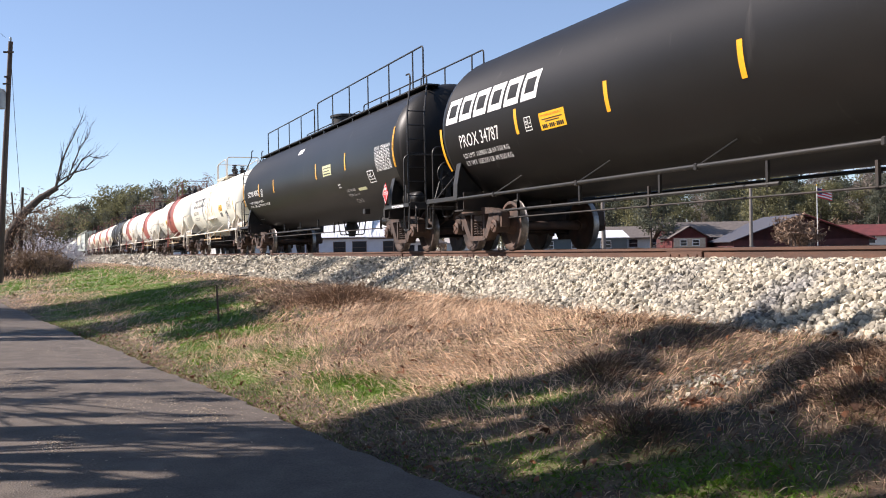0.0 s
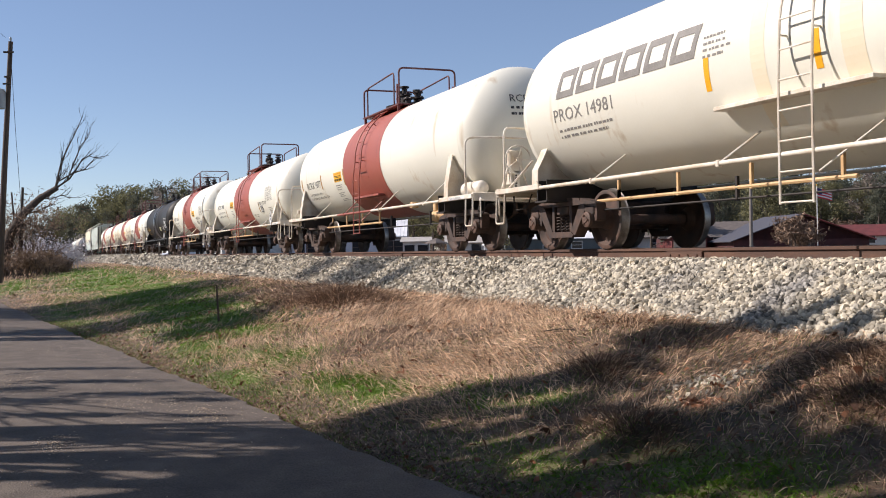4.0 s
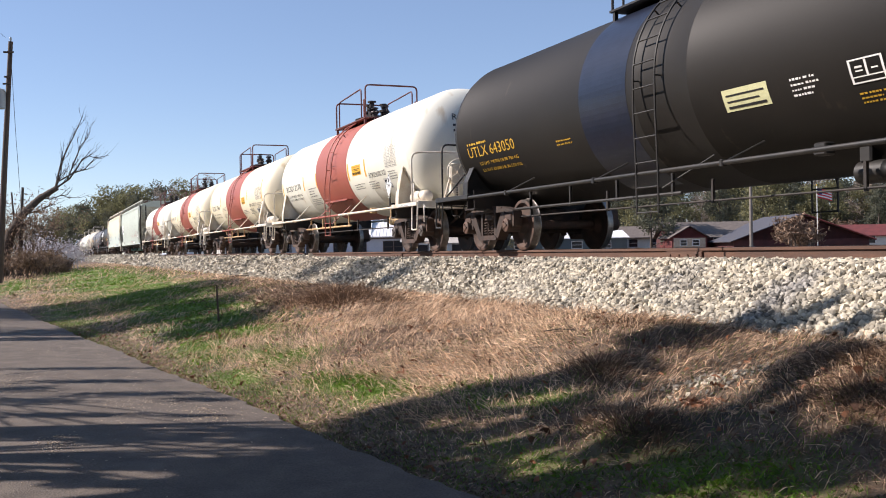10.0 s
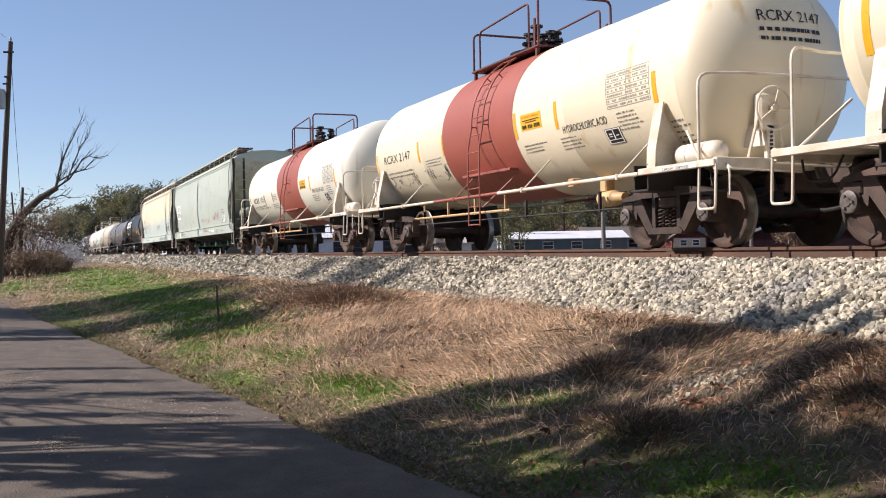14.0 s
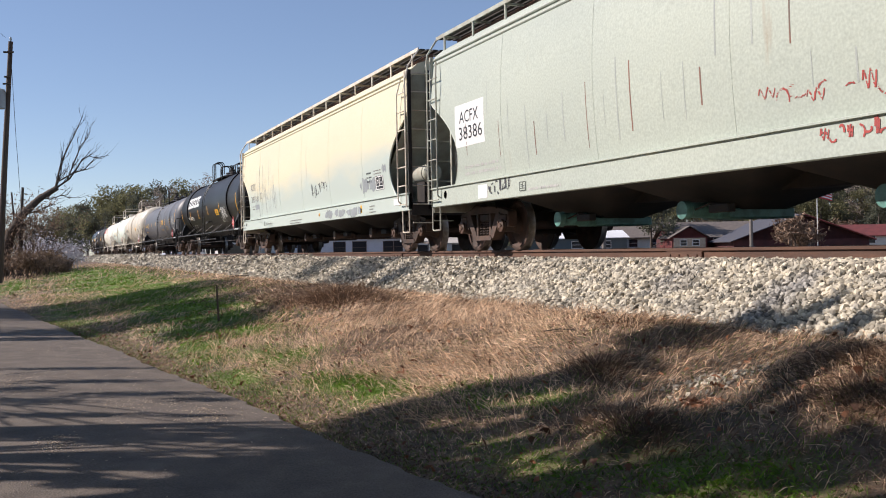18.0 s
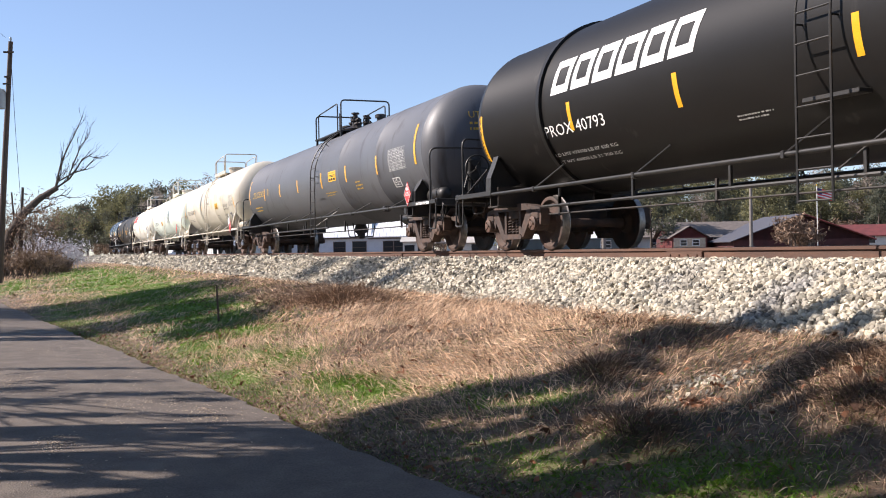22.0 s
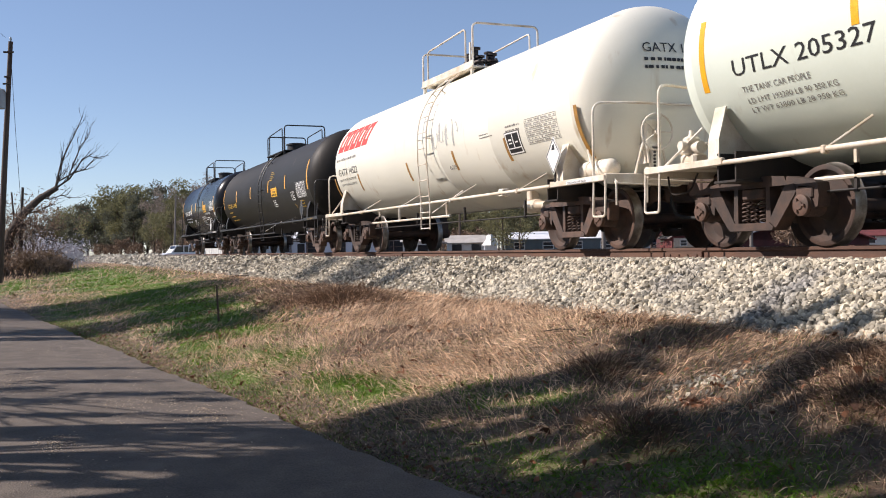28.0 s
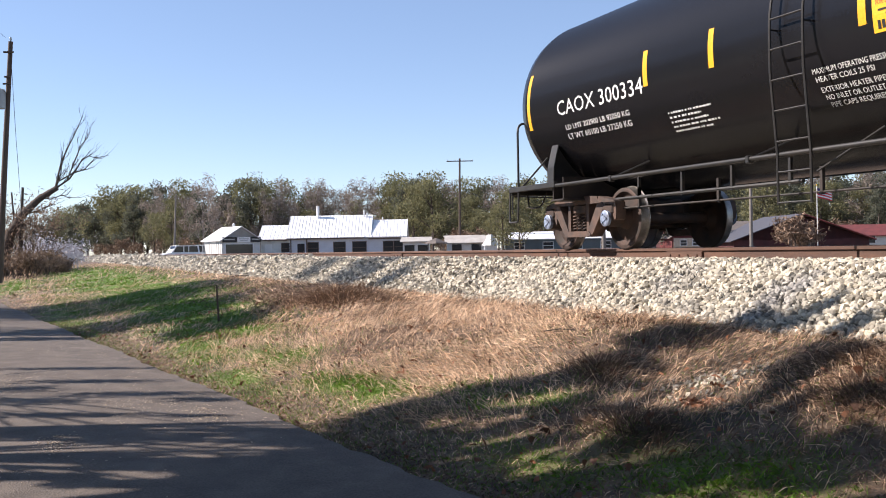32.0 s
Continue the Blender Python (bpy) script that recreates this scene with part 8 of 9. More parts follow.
# smaller sheds with pale roofs, and a canopy between them
for across, ahead, x1, deep, eave, ridge, wall, label in ((-3.2, 118, 3.2, 5, 1.95, 2.45, SHED_WALL, "small open shed with a pale metal roof"),
                                                         (2.9, 121, 4.8, 5, 1.75, 2.6, SHED_WALL, "low shed with a pale metal roof")):
    b = site("shed", across, ahead, label, "shed")
    gable(b, -x1 / 2, x1 / 2, 0, deep, eave, ridge, wall, DULL_ROOF, 0.3, "x")
    for x in (-x1 / 4, x1 / 4):
        # each opening is a dark sheet in the colour of its shaded inside
        part("opening", Shape().box(x - 0.6, x + 0.6, -0.03, 0.0, 0, 1.55), WINDOW_DARK, b)
c = site("canopy", -0.8, 114, "small grey peaked canopy on posts", "canopy")
part("canopy_top", Shape().lathe([(1.65, 1.35), (1.75, 1.3), (2.25, 0.15), (2.3, 0.0)], "z", (0, 0, 0), 4), SHINGLE, c)
for x in (-0.85, 0.85):
    for y in (-0.85, 0.85):
        part("post", Shape().box(x - 0.05, x + 0.05, y - 0.05, y + 0.05, 0, 1.68), GREY_WOOD, c)
g = site("playhouse", 5.6, 116, "small white playhouse with a pointed roof", "playhouse")
part("wall", Shape().box(-0.75, 0.75, -0.7, 0.7, 0, 1.35), TRIM, g)
part("roof", Shape().lathe([(1.35, 1.05), (1.9, 0.6), (2.45, 0.45), (2.75, 0.0)], "z", (0, 0, 0), 4), TRIM, g)
for x in (-0.4, 0, 0.4):
    part("slat", Shape().box(x - 0.05, x + 0.05, -0.74, -0.7, 0.05, 1.3), SHED_WALL, g)

# long store with a white roof, and its neighbour
b = site("storehouse", 14.8, 120, "long low storehouse with a white roof and dark teal walls", "building")
gable(b, -7.2, 7.6, 0, 9, 2.0, 2.9, DARK_SIDING, METAL_ROOF, 0.3, "x")
for x in (-5.5, -2.0, 1.5, 5.0):
    window(b, x, 0, 0.8, 1.2, 0.8)
b = site("house", 24.2, 128, "house with a brown-grey shingle roof", "house")
gable(b, -5.5, 5.0, 0, 9, 2.1, 3.5, SHED_WALL, SHINGLE, 0.5, "x")
for x in (-3.5, 0.5, 3.5):
    window(b, x, 0, 0.8, 1.1, 1.0)
# red house with a cross gable and a dark blue wing
b = site("house", 29.6, 112, "barn-red house with a grey shingle roof and pale base", "house")
gable(b, -3.0, 7.5, 2, 11, 1.9, 3.6, DARK_RED, SHINGLE, 0.4, "x")
gable(b, -3.6, 0.4, 0.0, 6, 1.9, 3.05, BARN_RED, SHINGLE, 0.35, "y", 0, "front_gable")
part("pale_base", Shape().box(-3.4, 0.2, -0.08, 0.0, 0, 1.75, 0, 0.01), BRICK_PALE, b)
for x in (-2.3, -0.9):
    window(b, x, -0.06, 0.9, 0.7, 0.6)
for x in (2.2, 5.2):
    window(b, x, 2.0, 0.8, 1.0, 0.9)
b = site("barn", 38.2, 105, "dark maroon barn with a broad brown-grey roof", "barn")
gable(b, -7.2, 7.2, 0, 12, 1.35, 4.0, DARK_RED, TARP_BLUE, 0.5, "y")
part("fascia", Shape().tube([(0.0, -0.56, 4.04), (7.7, -0.56, 1.2)], 0.09, 4), BARN_RED, b)
part("barn_door", Shape().box(-1.4, 1.4, -0.06, 0.0, 0, 2.2, 0, 0.01), POLE_WOOD, b)
b = site("shed", 53, 118, "red-roofed outbuilding beside the barn", "shed")
gable(b, -4.5, 5, 0, 7, 1.7, 3.0, SHED_WALL, BARN_RED, 0.3, "x")
for x in (-1.8, 1.4):
    window(b, x, 0, 0.8, 1.0, 0.8)

# flagpole
fl = site("flagpole", 38.0, 100, "white flagpole with a red, white and blue flag", "flagpole")
part("pole", Shape().tube([(0, 0, 0), (0, 0, 6.7)], 0.06, 8, 0, 0.04), TRIM, fl)
part("finial", Shape().lathe([(6.7, 0.0), (6.75, 0.07), (6.85, 0.07), (6.9, 0.0)], "z", (0, 0, 0), 10), INK_YELLOW, fl)
flag = None
for i in range(7):
    st = Shape()
    for k in range(6):
        xa, xb = 0.06 + 0.25 * k, 0.06 + 0.25 * (k + 1)
        ya, yb = 0.1 * math.sin(1.3 * k), 0.1 * math.sin(1.3 * (k + 1))
        za, zb = 5.55 + 0.135 * i - 0.07 * k, 5.55 + 0.135 * i - 0.07 * (k + 1)
        st.add([(xa, ya, za), (xb, yb, zb), (xb, yb, zb + 0.135), (xa, ya, za + 0.135)], [(0, 1, 2, 3)], 1 if (k < 2 and i > 2) else 0)
    part("flag_stripe", st.mesh("flag_stripe", [FLAG_RED if i % 2 == 0 else FLAG_WHITE, FLAG_BLUE], 0), None, fl)


# poles
def pole(name, label, across, ahead, tall, lean, r0, r1, mat=POLE_WOOD, arms=(), z=LOW, at=None):
    p = site(name, across, ahead, label, "utility pole", z=z)
    if at:
        p.matrix_basis = pose(at[0], at[1], z, 0, 0, TURN)
    shaft = part("shaft", Shape().tube([(0, 0, -0.3), (lean * 0.5, 0, tall / 2), (lean, 0, tall)], r0, 12, 0, r1), mat, p)
    for h_, w, insul in arms:
        k = lean * h_ / tall
        part("crossarm", Shape().box(k - w / 2, k + w / 2, -r1 - 0.13, -r1, h_ - 0.06, h_ + 0.06, 0, 0.01), mat, p)
        for q in np.linspace(-w / 2 + 0.1, w / 2 - 0.1, insul):
            part("insulator", Shape().lathe([(h_ + 0.06, 0.03), (h_ + 0.14, 0.055), (h_ + 0.2, 0.03), (h_ + 0.24, 0.0)], "z", (k + q, -r1 - 0.06, 0), 8), TRANSFORMER, p)
    return p


pole("utility_pole", "dark wooden utility pole with a crossarm", 2.1, 124, 12.35, 0.2, 0.17, 0.11, arms=((12.0, 3.3, 4),))
pole("utility_pole", "grey leaning wooden pole without wires", -36.3, 133, 8.9, 0.42, 0.16, 0.11, GREY_WOOD)
pole("utility_pole", "grey wooden pole behind the storehouse", 14.2, 87, 5.3, -0.05, 0.2, 0.17, GREY_WOOD)
pole("utility_pole", "brown wooden pole beside the red house", 27.5, 88, 6.6, 0.05, 0.16, 0.13, GREY_WOOD)
up = pole("utility_pole", "tall brown utility pole with a transformer by the road", 0, 0, 12.2, 0.83, 0.17, 0.11, POLE_WOOD, z=0.15, at=(-54.77, -1.93))
part("transformer", Shape().lathe([(0.0, 0.2), (0.0, 0.24), (0.95, 0.24), (1.0, 0.16), (1.0, 0.0)], "z", (0.42, -0.38, 8.75), 16).box(0.26, 0.58, -0.2, -0.1, 9.0, 9.6), TRANSFORMER, up, "grey can transformer")
part("pole_top_pin", Shape().lathe([(12.2, 0.03), (12.3, 0.06), (12.4, 0.05), (12.45, 0.0)], "z", (0.83, 0, 0), 8), TRANSFORMER, up)
for z_, w_ in ((11.6, 0.5), (10.0, 0.4), (10.35, 0.3)):
    part("bracket", Shape().box(0.8 * z_ / 12 - w_ / 2, 0.8 * z_ / 12 + w_ / 2, -0.2, -0.1, z_, z_ + 0.08), POLE_WOOD, up)
part("down_wire", Shape().tube([(0.85, -0.1, 11.9), (1.0, 0, 7.5), (1.25, 0, 3.0)], 0.012, 4), WIRE, up)
for i, (z_, far) in enumerate(((12.4, (9, -10, 12.0)), (9.6, (7, -9, 10.4)))):
    wire = Shape()
    a, b = Vector((-54.55, -1.4, z_ + 0.15)), Vector((far[0], far[1], far[2]))
    wire.tube([a.lerp(b, t) - Vector((0, 0, 2.2 * 4 * t * (1 - t) * 0.35)) for t in (k / 24 for k in range(25))], 0.011, 4)
    tagged(part("overhead_wire", wire, WIRE), "thin black overhead wire beside the road", "cable")
# stakes on the bank
for x, y, tall, lean, label in ((-17.75, 2.93, 0.66, 3, "thin weathered wooden stake in the grass"), (-62, -1.4, 0.8, 2, "short pale marker post in the grass")):
    st = part("stake", Shape().tube([(0, 0, -0.1), (0.01, 0, tall / 2), (0.0, 0.01, tall)], 0.022 if x > -30 else 0.06, 7, 0, 0.014 if x > -30 else 0.05), POLE_WOOD if x > -30 else GREY_WOOD)
    st.matrix_basis = pose(x, y, float(height(np.array([x]), np.array([y]))[0]), lean, 0, 0)
    tagged(st, label, "stake")


# ---- trees ----
def limb(shape, a, d, length, r, depth, rnd, ends, spread=0.7, lift=0.12, kids=(2, 3)):
    """A branch that bends, tapers and splits."""
    pts = [a]
    n_ = 4 if depth > 1 else 3
    for i in range(n_):
        d = (d + Vector((rnd.uniform(-1, 1), rnd.uniform(-1, 1), rnd.uniform(-0.6, 1))) * 0.16 + Vector((0, 0, lift * 0.3))).normalized()
        pts.append(pts[-1] + d * length / n_)
    shape.tube(pts, r, 7 if depth > 2 else (5 if depth > 1 else 3), 0, r * (0.55 if depth > 0 else 0.25))
    if depth == 0:
        ends.append(pts[-1])
        return
    ends.append(pts[-1])
    for i in range(rnd.randint(*kids)):
        side = Vector((rnd.uniform(-1, 1), rnd.uniform(-1, 1), rnd.uniform(-0.25, 0.8))).normalized()
        limb(shape, pts[rnd.randint(max(1, n_ - 2), n_)], (d + side * spread).normalized(), length * rnd.uniform(0.55, 0.8), r * 0.55, depth - 1, rnd, ends, spread, lift, kids)


def leaves(points, count, cluster, size, seed, slim=0.5):
    """Small leaf cards about the branch ends, turned every way."""
    r = np.random.default_rng(seed)
    pts = np.array([tuple(p) for p in points])
    c = pts[r.integers(0, len(pts), count)] + np.clip(r.normal(size=(count, 3)), -1.4, 1.4) * cluster * np.array([1, 1, 0.75])
    u = r.normal(size=(count, 3))
    u /= np.linalg.norm(u, axis=1)[:, None]
    w = np.cross(u, r.normal(size=(count, 3)))
    w /= np.linalg.norm(w, axis=1)[:, None]
    s = size * (0.6 + 0.8 * r.random(count))[:, None]
    v = np.stack([c - u * s, c + w * s * slim, c + u * s, c - w * s * slim], 1).reshape(-1, 3)
    f = 4 * np.arange(count)[:, None] + np.arange(4)
    return v, f


def tree(label, tall, r, spread, depth, seed, bark, leaf=None, count=0, cluster=0.5, size=0.2, clear=0.35, lift=0.12, kids=(2, 3), category="tree", name="tree", lean=(0, 0), slim=0.5):
    rnd = random.Random(seed)
    t = new(name)
    tagged(t, label, category)
    tr, ends = Shape(), []
    top = Vector((lean[0], lean[1], tall * 0.62))
    pts = [Vector((0, 0, -0.3)), Vector((lean[0] * 0.2, lean[1] * 0.2, tall * 0.2)), Vector((lean[0] * 0.55, lean[1] * 0.55, tall * 0.42)), top]
    tr.tube(pts, r, 10, 0, r * 0.5)
    n_ = 7
    for i in range(n_):
        k = clear + (1 - clear) * i / (n_ - 1)
        z = tall * 0.62 * k
        base = Vector((lean[0] * k, lean[1] * k, z))
        a = 2.4 * i + rnd.uniform(-0.4, 0.4)
        d = Vector((math.cos(a), math.sin(a), 0.35 + 0.7 * k))
        limb(tr, base, d.normalized(), spread * (1.1 - 0.35 * k), r * 0.42, depth, rnd, ends, 0.75, lift, kids)
    limb(tr, top, Vector((lean[0] * 0.2, lean[1] * 0.2, 1)).normalized(), tall * 0.25, r * 0.45, depth, rnd, ends, 0.75, lift, kids)
    part("trunk", tr, bark, t)
    if leaf:
        v, f = leaves(ends, count, cluster, size, seed, slim)
        part("crown", bulk("crown", v, f, leaf), None, t)
    return t


def plant(src, across, ahead, turn, size, z=LOW):
    x, y = grid(across, ahead)
    c = copy_thing(src, pose(x, y, z, 0, 0, turn))
    c.scale = (size, size, size)
    return c


kinds = {
    "pine": tree("tall dark evergreen tree in the woods", 17, 0.28, 2.7, 2, 11, BARK, LEAF_DARK, 2900, 0.75, 0.29, 0.2, kids=(2, 2)),
    "pine_b": tree("dark evergreen tree with a ragged crown", 15, 0.26, 3.0, 2, 12, BARK, LEAF_DARK, 2900, 0.85, 0.29, 0.14, kids=(2, 2)),
    "olive": tree("rounded olive-green evergreen tree by the houses", 12, 0.25, 3.4, 2, 13, BARK, LEAF_OLIVE, 3800, 0.8, 0.20, 0.10, kids=(2, 2)),
    "olive_b": tree("broad olive-green tree at the wood's edge", 13, 0.25, 4.0, 2, 14, BARK, LEAF_OLIVE, 3800, 0.9, 0.21, 0.08, kids=(2, 2)),
    "bare": tree("bare grey-brown winter tree", 15, 0.2, 3.2, 3, 15, PALE_BARK, LEAF_BROWN, 1200, 0.55, 0.65, 0.3, 0.25, kids=(2, 2), slim=0.09),
    "bare_b": tree("leafless brown tree with fine twigs", 14, 0.18, 3.4, 3, 16, PALE_BARK, LEAF_BROWN, 1200, 0.65, 0.65, 0.25, 0.2, kids=(2, 2), slim=0.09),
    "scrub": tree("low brown undergrowth at the wood's edge", 3.2, 0.08, 1.7, 2, 17, BARK, BRUSH, 1500, 0.5, 0.3, 0.02, 0.2, slim=0.2),
}
heights = {k: max((c.matrix_basis @ v.co).z for c in t.children for v in c.data.vertices) * 0.96 for k, t in kinds.items()}
rw = random.Random(8)
# outline of the wood: across per ahead, how far it stands and how high the crowns reach
edge = [(-0.405, 330, 13), (-0.385, 320, 17), (-0.36, 300, 19), (-0.33, 275, 20), (-0.30, 255, 20.5), (-0.27, 240, 20), (-0.24, 232, 18.5), (-0.2, 226, 18.5), (-0.15, 225, 18), (-0.1, 225, 18),
        (-0.05, 225, 18.5), (0.0, 225, 18.5), (0.05, 220, 17.5), (0.1, 210, 17), (0.16, 200, 17), (0.22, 190, 16), (0.3, 185, 16), (0.38, 180, 16), (0.46, 175, 16), (0.55, 170, 16)]
k = -0.41
while k < 0.56:
    mostly = ["pine", "pine_b", "olive"] if k < -0.29 else (["bare", "bare_b", "olive", "bare", "bare_b"] if k < -0.225 else (["pine_b", "olive", "olive_b", "bare"] if k < -0.175 else (
        ["bare", "bare_b", "bare", "bare_b", "bare", "olive"] if k < -0.05 else ["olive", "bare_b", "pine_b", "olive_b", "pine"])))
    for row in range(3 if rw.random() < 0.4 or k < -0.25 else 2):
        d = np.interp(k, [e[0] for e in edge], [e[1] for e in edge]) + row * 13 + rw.uniform(-5, 5)
        tall = np.interp(k, [e[0] for e in edge], [e[2] for e in edge]) * (rw.uniform(0.93, 1.06) if row else rw.uniform(0.8, 1.0))
        name = rw.choice(mostly)
        if row == 0:
            tall *= rw.uniform(0.55, 0.95) if k > -0.28 else rw.uniform(0.7, 1.0)
        if row == 2 and rw.random() < 0.35:
            name = rw.choice(["pine", "pine_b"])
        plant(kinds[name], k * d + rw.uniform(-2, 2), d, rw.uniform(0, 360), tall / heights[name])
    if rw.random() < 0.75:
        d = np.interp(k, [e[0] for e in edge], [e[1] for e in edge]) - rw.uniform(6, 14)
        plant(kinds["scrub"], k * d, d, rw.uniform(0, 360), rw.uniform(0.8, 1.2))
    k += 0.0125
# trees among the houses
for name, across, ahead, tall in (("olive", -1.5, 150, 12.6), ("olive_b", -4.5, 153, 11.6), ("olive", -3.0, 160, 12.4), ("olive", 6.8, 112, 7.4), ("olive_b", 9.2, 118, 6.8), ("pine_b", 24.5, 116, 10.5), ("olive_b", 30, 135, 11), ("pine", 22, 140, 12),
                                  ("pine_b", 38, 135, 11), ("pine", 52, 100, 11), ("pine_b", 57, 105, 11), ("bare_b", -33.5, 138, 12.0), ("scrub", 35.0, 98, 4.0), ("scrub", 36.6, 99, 3.2), ("olive_b", 18.5, 150, 11), ("olive", 46, 140, 12), ("olive_b", 12, 150, 11), ("pine_b", 31, 150, 12.5),
                                  ("pine_b", -46.5, 190, 13.0), ("olive", -55, 200, 12.0), ("olive_b", -60, 205, 10.0)):
    plant(kinds[name], across, ahead, rw.uniform(0, 360), tall / heights[name])
for t in kinds.values():
    x, y = grid(rw.uniform(-40, 40), 262 + rw.uniform(0, 10))
    t.matrix_basis = pose(x, y, LOW)

# leaning dead tree, pale bush and brown brush beside the far road
dead = new("dead_tree")
tagged(dead, "leaning dead tree with broken trunk and bare twigs", "dead tree")
rnd = random.Random(31)


def leaning(points):
    return [Vector((a, 0.12 * math.sin(1.7 * i), z)) for i, (a, z) in enumerate(points)]


part("trunk", Shape().tube(leaning([(-0.3, 0.0), (-0.1, 1.6), (0.35, 3.0), (1.2, 4.2), (2.3, 5.25), (3.5, 5.95)]), 0.40, 10, 0, 0.17), BARK, dead)
for pts, r in (([(3.4, 5.9), (3.7, 7.3), (4.2, 8.4), (4.7, 9.2), (5.15, 10.3)], 0.07), ([(3.5, 5.95), (4.3, 6.5), (4.9, 7.2), (5.3, 7.8), (5.7, 8.0), (6.0, 7.9)], 0.07), ([(3.4, 5.8), (3.75, 6.9), (3.9, 7.9)], 0.06), ([(4.2, 6.4), (4.7, 7.7), (5.2, 8.7), (5.7, 9.2)], 0.05),
               ([(3.5, 6.3), (4.6, 6.9), (5.4, 7.1), (5.9, 7.6)], 0.055), ([(2.3, 5.3), (3.0, 5.2), (3.9, 5.45), (4.4, 5.2)], 0.05), ([(0.6, 3.4), (1.4, 3.6), (2.6, 3.2)], 0.06), ([(1.2, 4.2), (2.0, 4.4), (2.9, 4.7)], 0.04)):
    twig = Shape()
    line = leaning(pts)
    twig.tube(line, r, 6, 0, 0.02)
    for i in range(1, len(line)):
        for j in range(3):
            limb(twig, line[i - 1].lerp(line[i], rnd.uniform(0.3, 1)), (line[i] - line[i - 1]).normalized() + Vector((rnd.uniform(-0.3, 0.9), rnd.uniform(-0.6, 0.6), rnd.uniform(-0.3, 0.7))), rnd.uniform(0.5, 1.1), 0.022, 2, rnd, [], 0.6, 0.1, (1, 2))
    part("limb", twig, BARK, dead)
bx, by = grid(-27.45, 62)
dead.matrix_basis = pose(bx, by, 0.1, 0, 0, TURN)
dead.scale = (0.93, 0.93, 0.95)
snag = new("dead_tree")
tagged(snag, "broken upright snag of grey wood in the brush", "dead tree")
part("trunk", Shape().tube([(0, 0, -0.2), (0.1, 0.05, 2.5), (0.25, 0.1, 5.6)], 0.14, 8, 0, 0.08), BARK, snag)
part("broken_limb", Shape().tube([(0.15, 0.05, 2.2), (-0.3, 0, 3.6), (-0.42, 0, 5.3)], 0.07, 6, 0, 0.05), BARK, snag)
snag.matrix_basis = pose(*grid(-0.4295 * 62, 62), 0.2, 0, 0, TURN)


def brush(label, x, y, tall, wide, seed, mat, twig, count, size):
    rnd = random.Random(seed)
    b = new("bush")
    tagged(b, label, "bush")
    sh, ends = Shape(), []
    for i in range(11):
        a = rnd.uniform(0, 6.3)
        p = Vector((rnd.uniform(-wide, wide) * 0.5, rnd.uniform(-wide, wide) * 0.5, -0.1))
        limb(sh, p, Vector((math.cos(a) * 0.6, math.sin(a) * 0.6, 1)).normalized(), tall * 0.5, 0.03, 2, rnd, ends, 0.8, 0.1)
    part("stem", sh, twig, b)
    v, f = leaves(ends, count, 0.28 * wide / 2, size, seed, 0.16)
    part("crown", bulk("crown", v, f, mat), None, b)
    b.matrix_basis = pose(x, y, float(height(np.array([float(x)]), np.array([float(y)]))[0]))
    return b


for u, d, tall, wide in ((-0.44, 60, 3.3, 2.4), (-0.425, 62, 3.2, 2.4), (-0.411, 64, 1.1, 2.2), (-0.398, 66, 0.6, 2.0), (-0.424, 72, 3.2, 2.6), (-0.437, 70, 4.2, 3.0), (-0.407, 76, 1.4, 2.4), (-0.43, 56, 1.2, 1.8), (-0.415, 58, 1.0, 1.8), (-0.40, 61, 0.7, 1.6)):
    x, y = grid(u * d, d)
    brush("brown leafless brush beside the road", x, y, 1.5 * tall, wide, int(d * 10 - 100 * u), BRUSH, BARK, 1100, 0.16)
for u, d, tall in ((-0.398, 69, 1.5), (-0.389, 71, 1.2), (-0.407, 68, 1.8)):
    x, y = grid(u * d, d)
    brush("pale leafless bush with silvery twigs", x, y, 1.5 * tall, 3.0, int(d), TWIG_PALE, TWIG_PALE, 1500, 0.14)

